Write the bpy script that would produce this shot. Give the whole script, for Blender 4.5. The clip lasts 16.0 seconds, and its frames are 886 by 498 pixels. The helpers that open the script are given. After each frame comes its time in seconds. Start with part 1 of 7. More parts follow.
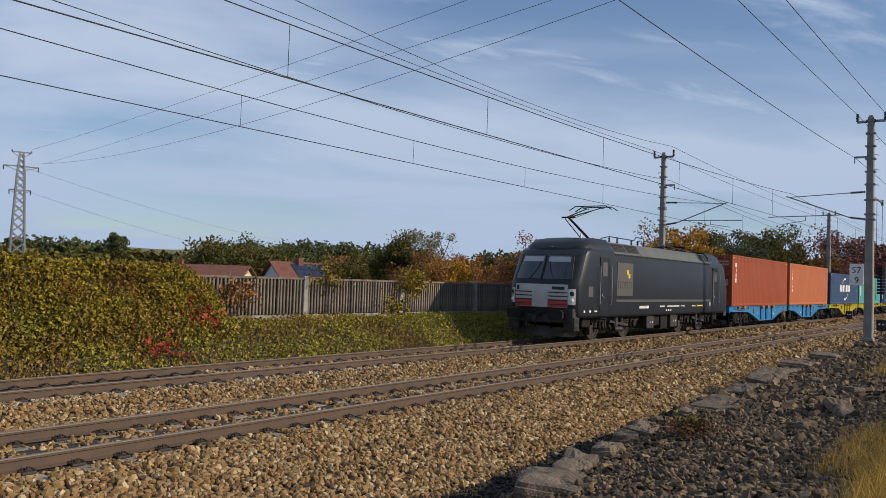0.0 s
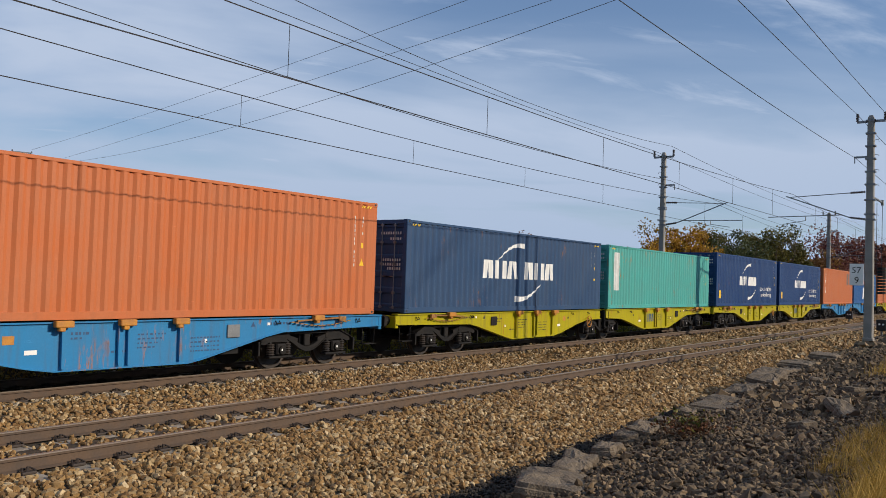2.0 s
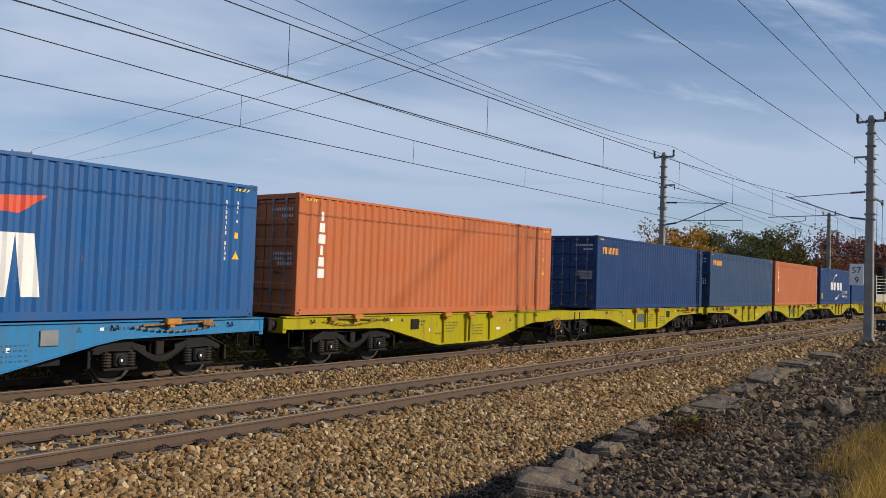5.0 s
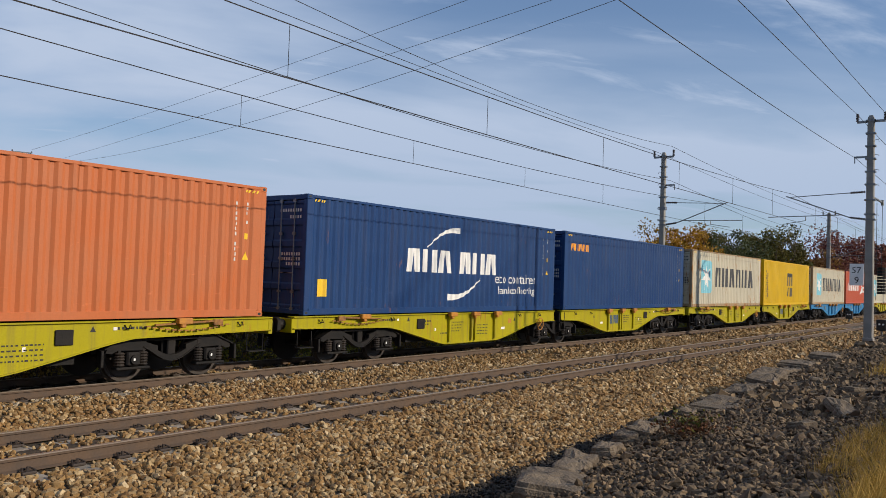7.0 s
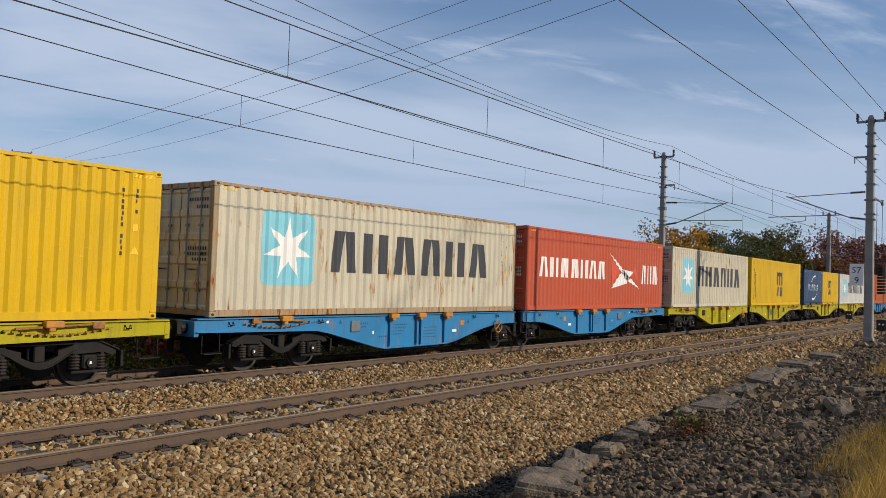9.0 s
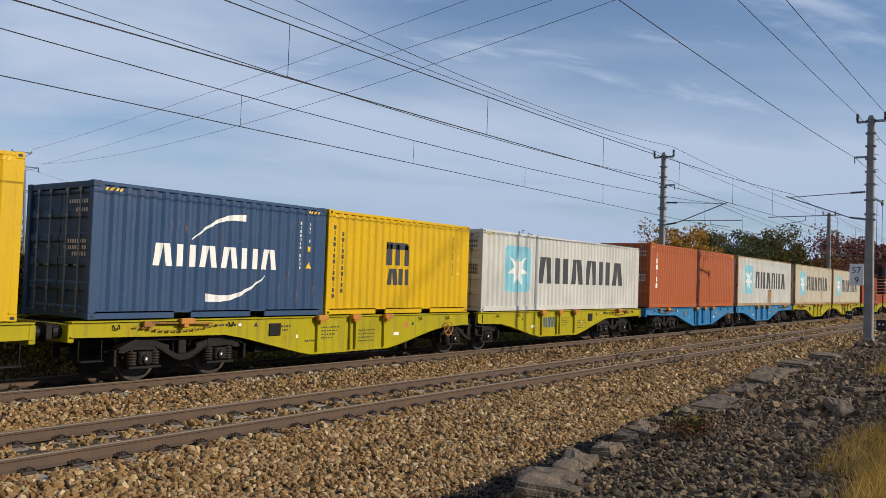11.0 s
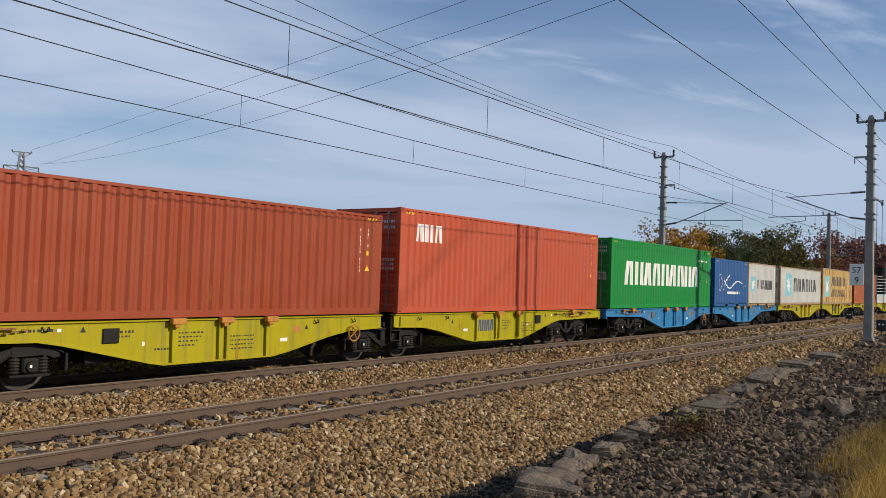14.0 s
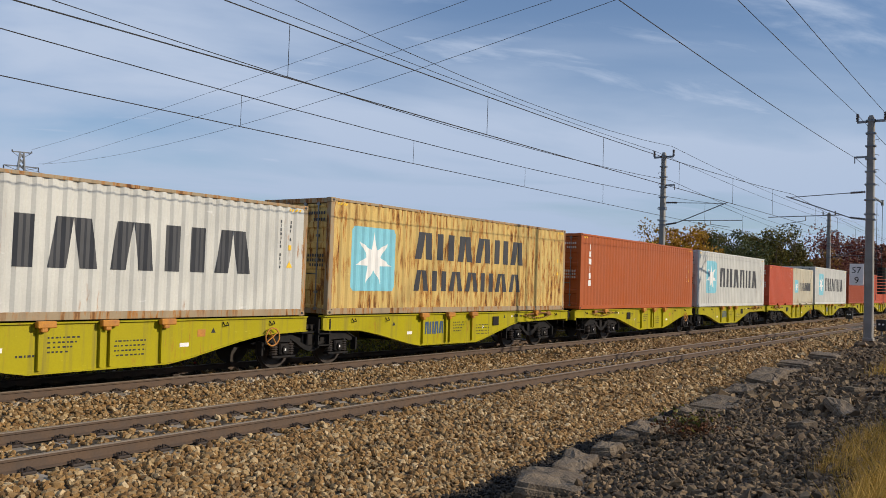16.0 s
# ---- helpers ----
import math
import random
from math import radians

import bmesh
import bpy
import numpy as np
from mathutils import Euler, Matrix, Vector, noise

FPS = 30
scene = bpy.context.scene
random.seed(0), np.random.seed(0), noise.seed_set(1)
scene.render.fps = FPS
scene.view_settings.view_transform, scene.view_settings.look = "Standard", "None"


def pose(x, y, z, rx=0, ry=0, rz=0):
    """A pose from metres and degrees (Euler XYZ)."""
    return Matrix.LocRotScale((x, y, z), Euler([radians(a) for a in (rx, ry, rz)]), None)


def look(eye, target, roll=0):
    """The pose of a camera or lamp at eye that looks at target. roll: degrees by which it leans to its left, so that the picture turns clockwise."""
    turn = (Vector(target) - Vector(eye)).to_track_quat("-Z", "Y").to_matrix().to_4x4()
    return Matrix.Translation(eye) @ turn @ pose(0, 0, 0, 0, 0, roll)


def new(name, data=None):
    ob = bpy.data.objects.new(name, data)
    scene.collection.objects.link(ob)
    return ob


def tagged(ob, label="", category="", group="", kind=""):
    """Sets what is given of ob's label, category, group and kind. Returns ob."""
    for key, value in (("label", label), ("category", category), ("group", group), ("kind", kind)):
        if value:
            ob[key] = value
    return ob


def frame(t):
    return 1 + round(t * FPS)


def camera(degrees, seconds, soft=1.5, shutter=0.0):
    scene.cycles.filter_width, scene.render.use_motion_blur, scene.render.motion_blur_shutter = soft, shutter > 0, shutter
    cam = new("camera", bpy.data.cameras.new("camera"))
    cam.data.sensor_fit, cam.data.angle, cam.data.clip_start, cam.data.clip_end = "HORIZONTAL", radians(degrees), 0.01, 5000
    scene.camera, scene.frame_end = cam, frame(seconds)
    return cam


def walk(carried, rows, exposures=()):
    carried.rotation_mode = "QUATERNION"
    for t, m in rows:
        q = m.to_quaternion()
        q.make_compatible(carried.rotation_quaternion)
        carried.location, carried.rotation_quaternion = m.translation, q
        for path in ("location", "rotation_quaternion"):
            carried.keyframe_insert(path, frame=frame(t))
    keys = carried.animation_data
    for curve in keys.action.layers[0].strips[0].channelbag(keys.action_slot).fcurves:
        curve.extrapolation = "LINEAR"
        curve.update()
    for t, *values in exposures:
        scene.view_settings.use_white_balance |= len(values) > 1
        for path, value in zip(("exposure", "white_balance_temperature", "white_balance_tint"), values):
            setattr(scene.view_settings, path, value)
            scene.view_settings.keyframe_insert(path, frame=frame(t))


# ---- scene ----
# ------------------------------------------------------------ camera
EYE = (0.0, 0.0, 2.209)
YAW, PITCH, ROLL = radians(53.517), radians(2.132), 1.9216
AIM = (math.sin(YAW) * math.cos(PITCH), math.cos(YAW) * math.cos(PITCH), EYE[2] + math.sin(PITCH))
cam = camera(57.207, 16.0, soft=0.6)
walk(cam, [(0.0, look(EYE, AIM, ROLL)), (16.0, look(EYE, AIM, ROLL))])

# ------------------------------------------------------------ plan (metres, rail head at z = 0, tracks along x)
NEAR_Y, FAR_Y = 10.25, 15.26
SPEED = 27.74           # the train runs towards -x
START = 46.40           # left edge of the first container at 0 s
FLOOR_Z = 1.243         # underside of the containers
HALF_W = 1.219

# ------------------------------------------------------------ world, sun, exposure
SUN_EL, SUN_AZ = radians(25), (0.38, -1.0)
world = bpy.data.worlds.new("sky")
scene.world = world
world.use_nodes = True


def build_world():
    nt = world.node_tree
    nt.nodes.clear()
    N, L = nt.nodes.new, nt.links.new
    out, bg = N("ShaderNodeOutputWorld"), N("ShaderNodeBackground")
    sky = N("ShaderNodeTexSky")
    sky.sky_type, sky.sun_disc = "NISHITA", False
    sky.sun_elevation = SUN_EL
    sky.sun_rotation = math.atan2(SUN_AZ[0], SUN_AZ[1])
    sky.air_density, sky.dust_density, sky.ozone_density = 1.0, 0.15, 2.5
    tc, sep = N("ShaderNodeTexCoord"), N("ShaderNodeSeparateXYZ")
    L(tc.outputs["Generated"], sep.inputs[0])
    zz = N("ShaderNodeMath"); zz.operation = "MAXIMUM"; zz.inputs[1].default_value = 0.0
    L(sep.outputs["Z"], zz.inputs[0])
    za = N("ShaderNodeMath"); za.inputs[1].default_value = 0.16
    L(zz.outputs[0], za.inputs[0])
    comb = N("ShaderNodeCombineXYZ")
    for i, a in enumerate("XY"):
        d = N("ShaderNodeMath"); d.operation = "DIVIDE"
        L(sep.outputs[a], d.inputs[0]); L(za.outputs[0], d.inputs[1]); L(d.outputs[0], comb.inputs[i])
    cloud = []
    for scale, stretch, turn, detail, rough, lo, hi in ((0.60, 1.7, 44, 6, 0.50, 0.28, 0.70), (1.7, 3.0, 38, 8, 0.58, 0.46, 0.86)):
        ro = N("ShaderNodeMapping")
        ro.inputs["Rotation"].default_value = (0, 0, radians(turn))
        mp = N("ShaderNodeMapping")
        mp.inputs["Scale"].default_value = (scale, scale * stretch, 1)
        mp.inputs["Location"].default_value = (3.1 * scale, 1.7, 0)
        no = N("ShaderNodeTexNoise")
        no.inputs["Scale"].default_value, no.inputs["Detail"].default_value = 1.0, detail
        no.inputs["Roughness"].default_value, no.inputs["Distortion"].default_value = rough, 0.35
        rg = N("ShaderNodeMapRange"); rg.interpolation_type = "SMOOTHSTEP"
        rg.inputs["From Min"].default_value, rg.inputs["From Max"].default_value = lo, hi
        L(comb.outputs[0], ro.inputs[0]); L(ro.outputs[0], mp.inputs[0]); L(mp.outputs[0], no.inputs["Vector"]); L(no.outputs["Fac"], rg.inputs["Value"])
        cloud.append(rg.outputs[0])
    mx = N("ShaderNodeMath"); mx.operation = "MAXIMUM"
    L(cloud[0], mx.inputs[0]); L(cloud[1], mx.inputs[1])
    # thicker veil towards the horizon
    hz = N("ShaderNodeMapRange"); hz.inputs["From Min"].default_value, hz.inputs["From Max"].default_value = 0.0, 0.5
    hz.inputs["To Min"].default_value, hz.inputs["To Max"].default_value = 0.60, 0.16
    L(sep.outputs["Z"], hz.inputs["Value"])
    ad = N("ShaderNodeMath"); ad.operation = "MULTIPLY_ADD"; ad.inputs[1].default_value = 0.74; ad.use_clamp = True
    L(mx.outputs[0], ad.inputs[0]); L(hz.outputs[0], ad.inputs[2])
    mix = N("ShaderNodeMix"); mix.data_type = "RGBA"
    hs = N("ShaderNodeHueSaturation"); hs.inputs["Hue"].default_value = 0.506; hs.inputs["Saturation"].default_value = 1.5; hs.inputs["Value"].default_value = 1.05
    L(sky.outputs[0], hs.inputs["Color"])
    low = N("ShaderNodeMapRange"); low.inputs["From Min"].default_value, low.inputs["From Max"].default_value = 0.0, 0.22
    L(sep.outputs["Z"], low.inputs["Value"])
    veil = N("ShaderNodeMix"); veil.data_type = "RGBA"
    veil.inputs["A"].default_value, veil.inputs["B"].default_value = (4.75, 6.0, 8.1, 1), (5.65, 6.75, 8.75, 1)
    L(low.outputs[0], veil.inputs["Factor"]); L(veil.outputs["Result"], mix.inputs["B"])
    L(ad.outputs[0], mix.inputs["Factor"]); L(hs.outputs[0], mix.inputs["A"])
    L(mix.outputs["Result"], bg.inputs["Color"])
    bg.inputs["Strength"].default_value = 0.093
    L(bg.outputs[0], out.inputs["Surface"])


build_world()
sun = new("sun", bpy.data.lights.new("sun", "SUN"))
sun.data.energy, sun.data.angle, sun.data.color = 4.6, radians(0.53), (1.0, 0.87, 0.70)
sun_way = Vector((SUN_AZ[0], SUN_AZ[1], 0)).normalized() * math.cos(SUN_EL) + Vector((0, 0, math.sin(SUN_EL)))
sun.matrix_world = look(sun_way * 60, (0, 0, 0))
scene.view_settings.exposure = -0.15


# ------------------------------------------------------------ materials
def mat(name, base, rough=0.6, metal=0.0, vary=0.25, scale=3.0, fine=40.0, bump=0.15, tint=None, isl=0.0, obj=0.0, spec=0.5, dist=0.01):
    """A surface with colour variation at two scales and fine relief. tint: a second colour mixed in as stains."""
    m = bpy.data.materials.new(name)
    m.use_nodes = True
    nt = m.node_tree
    N, L = nt.nodes.new, nt.links.new
    b = nt.nodes["Principled BSDF"]
    b.inputs["Roughness"].default_value, b.inputs["Metallic"].default_value = rough, metal
    b.inputs["Specular IOR Level"].default_value = spec
    tc = N("ShaderNodeTexCoord")
    n1, n2 = N("ShaderNodeTexNoise"), N("ShaderNodeTexNoise")
    for n, s, d in ((n1, scale, 6), (n2, fine, 4)):
        n.inputs["Scale"].default_value, n.inputs["Detail"].default_value = s, d
        L(tc.outputs["Object"], n.inputs["Vector"])
    rg = N("ShaderNodeMapRange")
    rg.inputs["From Min"].default_value, rg.inputs["From Max"].default_value = 0.35, 0.68
    L(n1.outputs["Fac"], rg.inputs["Value"])
    mix = N("ShaderNodeMix"); mix.data_type = "RGBA"
    t = tint or tuple(c * (1 - vary) for c in base)
    mix.inputs["A"].default_value, mix.inputs["B"].default_value = (*base, 1), (*t, 1)
    L(rg.outputs[0], mix.inputs["Factor"])
    hsv = N("ShaderNodeHueSaturation")
    L(mix.outputs["Result"], hsv.inputs["Color"])
    v = N("ShaderNodeMapRange")
    v.inputs["To Min"].default_value, v.inputs["To Max"].default_value = 1 - vary, 1 + vary
    L(n2.outputs["Fac"], v.inputs["Value"])
    val = v.outputs[0]
    for amount, node, sock in ((isl, "ShaderNodeNewGeometry", "Random Per Island"), (obj, "ShaderNodeObjectInfo", "Random")):
        if amount:
            g, r, mu = N(node), N("ShaderNodeMapRange"), N("ShaderNodeMath")
            r.inputs["To Min"].default_value, r.inputs["To Max"].default_value = 1 - amount, 1 + amount
            L(g.outputs[sock], r.inputs["Value"])
            mu.operation = "MULTIPLY"
            L(val, mu.inputs[0]); L(r.outputs[0], mu.inputs[1])
            val = mu.outputs[0]
    L(val, hsv.inputs["Value"])
    L(hsv.outputs[0], b.inputs["Base Color"])
    if bump:
        bp = N("ShaderNodeBump")
        bp.inputs["Strength"].default_value, bp.inputs["Distance"].default_value = bump, dist
        L(n2.outputs["Fac"], bp.inputs["Height"]); L(bp.outputs[0], b.inputs["Normal"])
    return m


def stones_mat(name, ramp, rough=0.85):
    """Loose stones: a colour for each stone, with mineral speckle."""
    m = mat(name, (0.3, 0.27, 0.22), rough, bump=0.5, fine=60)
    nt = m.node_tree
    N, L = nt.nodes.new, nt.links.new
    g, cr, sp, mul = N("ShaderNodeNewGeometry"), N("ShaderNodeValToRGB"), N("ShaderNodeTexNoise"), N("ShaderNodeMix")
    el = cr.color_ramp.elements
    cr.color_ramp.interpolation = "LINEAR"
    while len(el) < len(ramp):
        el.new(0.5)
    for e, (p, c) in zip(el, ramp):
        e.position, e.color = p, (*c, 1)
    L(g.outputs["Random Per Island"], cr.inputs[0])
    sp.inputs["Scale"].default_value, sp.inputs["Detail"].default_value = 25, 5
    tc = N("ShaderNodeTexCoord"); L(tc.outputs["Object"], sp.inputs["Vector"])
    mul.data_type, mul.blend_type = "RGBA", "MULTIPLY"
    mul.inputs["Factor"].default_value = 0.7
    r2 = N("ShaderNodeMapRange"); r2.inputs["To Min"].default_value, r2.inputs["To Max"].default_value = 0.5, 1.45
    L(sp.outputs["Fac"], r2.inputs["Value"])
    L(cr.outputs[0], mul.inputs["A"]); L(r2.outputs[0], mul.inputs["B"])
    L(mul.outputs["Result"], nt.nodes["Principled BSDF"].inputs["Base Color"])
    return m


def paint(name, base, dirt=0.25, rust=0.0, rough=0.42, fade=None):
    """Container and wagon paint: faded patches, streaks of grime that run down, and rust."""
    def vivid(c):
        lum = sum(c) / 3
        return tuple(max(0.002, (lum + (k - lum) * 1.14) * 0.93) for k in c)

    base, fade = vivid(base), vivid(fade or tuple(c * 0.86 + 0.02 for c in base))
    m = mat(name, base, rough, vary=0.10, scale=0.9, fine=30, bump=0.04, spec=0.22, tint=fade)
    nt = m.node_tree
    N, L = nt.nodes.new, nt.links.new
    b = nt.nodes["Principled BSDF"]
    src = b.inputs["Base Color"].links[0].from_socket
    tc = N("ShaderNodeTexCoord")
    info = N("ShaderNodeObjectInfo")
    off = N("ShaderNodeVectorMath"); off.operation = "SCALE"; off.inputs["Scale"].default_value = 37.0
    cmb = N("ShaderNodeCombineXYZ")
    for i in range(3):
        L(info.outputs["Random"], cmb.inputs[i])
    L(cmb.outputs[0], off.inputs[0])
    add = N("ShaderNodeVectorMath"); L(tc.outputs["Object"], add.inputs[0]); L(off.outputs[0], add.inputs[1])
    def field(scl, lo, hi, detail=7, rough_n=0.62):
        mp, no, rg = N("ShaderNodeMapping"), N("ShaderNodeTexNoise"), N("ShaderNodeMapRange")
        mp.inputs["Scale"].default_value = scl
        no.inputs["Scale"].default_value, no.inputs["Detail"].default_value, no.inputs["Roughness"].default_value = 1.0, detail, rough_n
        L(add.outputs[0], mp.inputs[0]); L(mp.outputs[0], no.inputs["Vector"]); L(no.outputs["Fac"], rg.inputs["Value"])
        rg.inputs["From Min"].default_value, rg.inputs["From Max"].default_value = lo, hi
        return rg.outputs[0]

    def times(p, q):
        mu = N("ShaderNodeMath"); mu.operation = "MULTIPLY"; mu.use_clamp = True
        for i, k in enumerate((p, q)):
            if isinstance(k, float):
                mu.inputs[i].default_value = k
            else:
                L(k, mu.inputs[i])
        return mu.outputs[0]

    # grime, pale scuffs, then rust: blotches of orange with dark brown hearts that run down the folds
    layers = [(times(field((7.0, 7.0, 0.35), 0.50, 0.78), float(dirt)), (0.10, 0.075, 0.05)),
              (times(field((3.0, 3.0, 9.0), 0.66, 0.72, 9), 0.35), tuple(min(0.8, c * 1.5 + 0.06) for c in base))]
    if rust:
        place = field((0.55, 0.55, 0.8), 0.60 - 0.34 * rust, 0.74 - 0.26 * rust, 4)
        run = field((9.0, 9.0, 1.3), 0.60 - 0.13 * rust, 0.655 - 0.13 * rust, 8, 0.66)
        heart = field((9.0, 9.0, 1.3), 0.66 - 0.12 * rust, 0.71 - 0.12 * rust, 8, 0.66)
        layers += [(times(times(place, run), 0.85), (0.36, 0.145, 0.022)), (times(times(place, heart), 0.9), (0.095, 0.035, 0.012))]
    for fac, colour in layers:
        mx = N("ShaderNodeMix")
        mx.data_type = "RGBA"; mx.inputs["B"].default_value = (*colour, 1)
        L(fac, mx.inputs["Factor"]); L(src, mx.inputs["A"])
        src = mx.outputs["Result"]
    L(src, b.inputs["Base Color"])
    return m


M = dict(
    railtop=mat("dull_rail_head", (0.21, 0.165, 0.125), 0.5, 0.25, vary=0.15),
    railside=mat("rusty_rail", (0.100, 0.062, 0.038), 0.85, 0.0, vary=0.3, scale=5, tint=(0.075, 0.052, 0.038)),
    clip=mat("rusty_clip", (0.055, 0.040, 0.032), 0.7, 0.3),
    concrete=mat("weathered_concrete", (0.33, 0.31, 0.28), 0.9, vary=0.25, scale=2.5, fine=30, bump=0.35, tint=(0.22, 0.20, 0.17)),
    sleeper=mat("sleeper_concrete", (0.29, 0.25, 0.20), 0.92, vary=0.3, scale=4, fine=45, bump=0.4, tint=(0.19, 0.155, 0.12), obj=0.15),
    mast=mat("mast_concrete", (0.27, 0.26, 0.24), 0.9, vary=0.18, scale=1.5, fine=25, bump=0.3, tint=(0.20, 0.19, 0.17)),
    galv=mat("galvanised_steel", (0.22, 0.23, 0.24), 0.5, 0.7, vary=0.2),
    dark=mat("dark_running_gear", (0.009, 0.0085, 0.0088), 0.62, 0.0, vary=0.4, scale=5, tint=(0.018, 0.015, 0.013), bump=0.25, spec=0.2),
    wheel=mat("wheel_steel", (0.030, 0.026, 0.024), 0.55, 0.3, vary=0.3, tint=(0.05, 0.038, 0.03)),
    wire=mat("copper_wire", (0.045, 0.045, 0.047), 0.5, 0.4, vary=0.1, bump=0),
    insul=mat("brown_porcelain", (0.05, 0.035, 0.03), 0.25, 0, vary=0.2, bump=0),
    black=mat("black_rubber", (0.015, 0.015, 0.016), 0.6, vary=0.3),
    white=mat("white_marking", (0.78, 0.77, 0.74), 0.5, vary=0.08, bump=0.02),
    orange=mat("orange_spigot", (0.48, 0.20, 0.015), 0.55, vary=0.25, scale=6, tint=(0.35, 0.14, 0.03)),
    rustgear=mat("rusty_orange_gear", (0.34, 0.15, 0.025), 0.7, vary=0.35, scale=9, tint=(0.12, 0.05, 0.02)),
    yellow=mat("yellow_marking", (0.80, 0.50, 0.02), 0.5, vary=0.1, bump=0.02),
    wblue=paint("wagon_blue", (0.045, 0.205, 0.41), 0.55, 0.28, 0.45),
    wyellow=paint("wagon_yellow_green", (0.375, 0.325, 0.012), 0.6, 0.30, 0.5),
)


# ------------------------------------------------------------ mesh helpers
class Geo:
    """Collects vertices and faces for one mesh."""

    def __init__(self):
        self.v, self.f, self.m = [], [], []

    def face(self, pts, mi=0):
        n = len(self.v)
        self.v += [tuple(p) for p in pts]
        self.f.append(tuple(range(n, n + len(pts))))
        self.m.append(mi)

    def solid(self, pts, faces, mi=0):
        n = len(self.v)
        self.v += [tuple(p) for p in pts]
        self.f += [tuple(n + i for i in f) for f in faces]
        self.m += [mi] * len(faces)

    def box(self, x0, x1, y0, y1, z0, z1, mi=0, c=0.0):
        """A box; c: chamfer of its upright and long edges."""
        if c:
            ring = [(x0 + c, y0), (x1 - c, y0), (x1, y0 + c), (x1, y1 - c), (x1 - c, y1), (x0 + c, y1), (x0, y1 - c), (x0, y0 + c)]
            mid = ((x0 + x1) / 2, (y0 + y1) / 2)
            def inset(p):
                return (p[0] + math.copysign(c * 0.7, mid[0] - p[0]), p[1] + math.copysign(c * 0.7, mid[1] - p[1]))
            lv = [[(*inset(p), z0) for p in ring], [(*p, z0 + c) for p in ring], [(*p, z1 - c) for p in ring], [(*inset(p), z1) for p in ring]]
            self.loft(lv, mi)
            return
        p = [(x, y, z) for z in (z0, z1) for y in (y0, y1) for x in (x0, x1)]
        self.solid(p, [(0, 2, 3, 1), (4, 5, 7, 6), (0, 1, 5, 4), (2, 6, 7, 3), (0, 4, 6, 2), (1, 3, 7, 5)], mi)

    def loft(self, rings, mi=0, caps=True, closed=True):
        n, k = len(self.v), len(rings[0])
        for r in rings:
            self.v += [tuple(p) for p in r]
        for j in range(len(rings) - 1):
            for i in range(k if closed else k - 1):
                a, b = n + j * k + i, n + j * k + (i + 1) % k
                self.f.append((a, b, b + k, a + k)); self.m.append(mi)
        if caps:
            self.f.append(tuple(n + i for i in range(k))[::-1]); self.m.append(mi)
            e = n + (len(rings) - 1) * k
            self.f.append(tuple(e + i for i in range(k))); self.m.append(mi)

    def tube(self, p, q, r0, r1=None, n=8, mi=0):
        p, q = Vector(p), Vector(q)
        r1 = r0 if r1 is None else r1
        d = (q - p).normalized()
        a = d.cross(Vector((0, 0, 1)) if abs(d.z) < 0.9 else Vector((1, 0, 0))).normalized()
        b = d.cross(a)
        ring = lambda c, r: [c + a * (r * math.cos(t)) + b * (r * math.sin(t)) for t in (2 * math.pi * i / n for i in range(n))]
        self.loft([ring(p, r0), ring(q, r1)], mi)

    def beam(self, p, q, w, h=None, mi=0):
        """A bar of square or flat section from p to q."""
        p, q = Vector(p), Vector(q)
        h = h or w
        d = (q - p).normalized()
        a = d.cross(Vector((0, 0, 1)) if abs(d.z) < 0.95 else Vector((1, 0, 0))).normalized()
        b = a.cross(d)
        ring = lambda c: [c + a * (sx * w / 2) + b * (sy * h / 2) for sx, sy in ((-1, -1), (1, -1), (1, 1), (-1, 1))]
        self.loft([ring(p), ring(q)], mi)

    def path(self, pts, r, n=6, mi=0):
        pts = [Vector(p) for p in pts]
        rings = []
        for i, c in enumerate(pts):
            d = (pts[min(i + 1, len(pts) - 1)] - pts[max(i - 1, 0)]).normalized()
            a = d.cross(Vector((0.13, 0.31, 0.94)) if abs(d.z) < 0.9 else Vector((0.2, 1, 0.1))).normalized()
            b = d.cross(a)
            rings.append([c + a * (r * math.cos(t)) + b * (r * math.sin(t)) for t in (2 * math.pi * j / n for j in range(n))])
        self.loft(rings, mi)

    def prism(self, poly, y0, y1, mi=0):
        """A polygon in x and z, thick from y0 to y1."""
        self.loft([[(x, y0, z) for x, z in poly], [(x, y1, z) for x, z in poly]], mi)

    def wheel(self, x, y, z, r, w, rings, mi=0, n=20):
        """A disc on an axle along y: rings of (y offset, radius)."""
        self.loft([[(x + rr * r * math.cos(2 * math.pi * i / n), y + oy * w, z + rr * r * math.sin(2 * math.pi * i / n)) for i in range(n)] for oy, rr in rings], mi)


def part(name, geo, material, parent=None, label="", smooth=0.0):
    me = bpy.data.meshes.new(name)
    me.from_pydata(geo.v, [], geo.f)
    for k in material if isinstance(material, (list, tuple)) else [material]:
        me.materials.append(k)
    if any(geo.m):
        me.polygons.foreach_set("material_index", geo.m)
    bm = bmesh.new()
    bm.from_mesh(me)
    bmesh.ops.recalc_face_normals(bm, faces=bm.faces)
    if smooth:
        for e in bm.edges:
            e.smooth = e.calc_face_angle(0.0) < smooth
    bm.to_mesh(me)
    bm.free()
    if smooth:
        me.polygons.foreach_set("use_smooth", [True] * len(me.polygons))
    ob = new(name, me)
    if parent is not None:
        ob.parent = parent
    if label:
        tagged(ob, label)
    return ob


def again(ob, parent, m=None, name=None):
    """Another piece on the same mesh."""
    o = new(name or ob.name.split(".")[0], ob.data)
    o.parent = parent
    if m is not None:
        o.matrix_basis = m
    return o


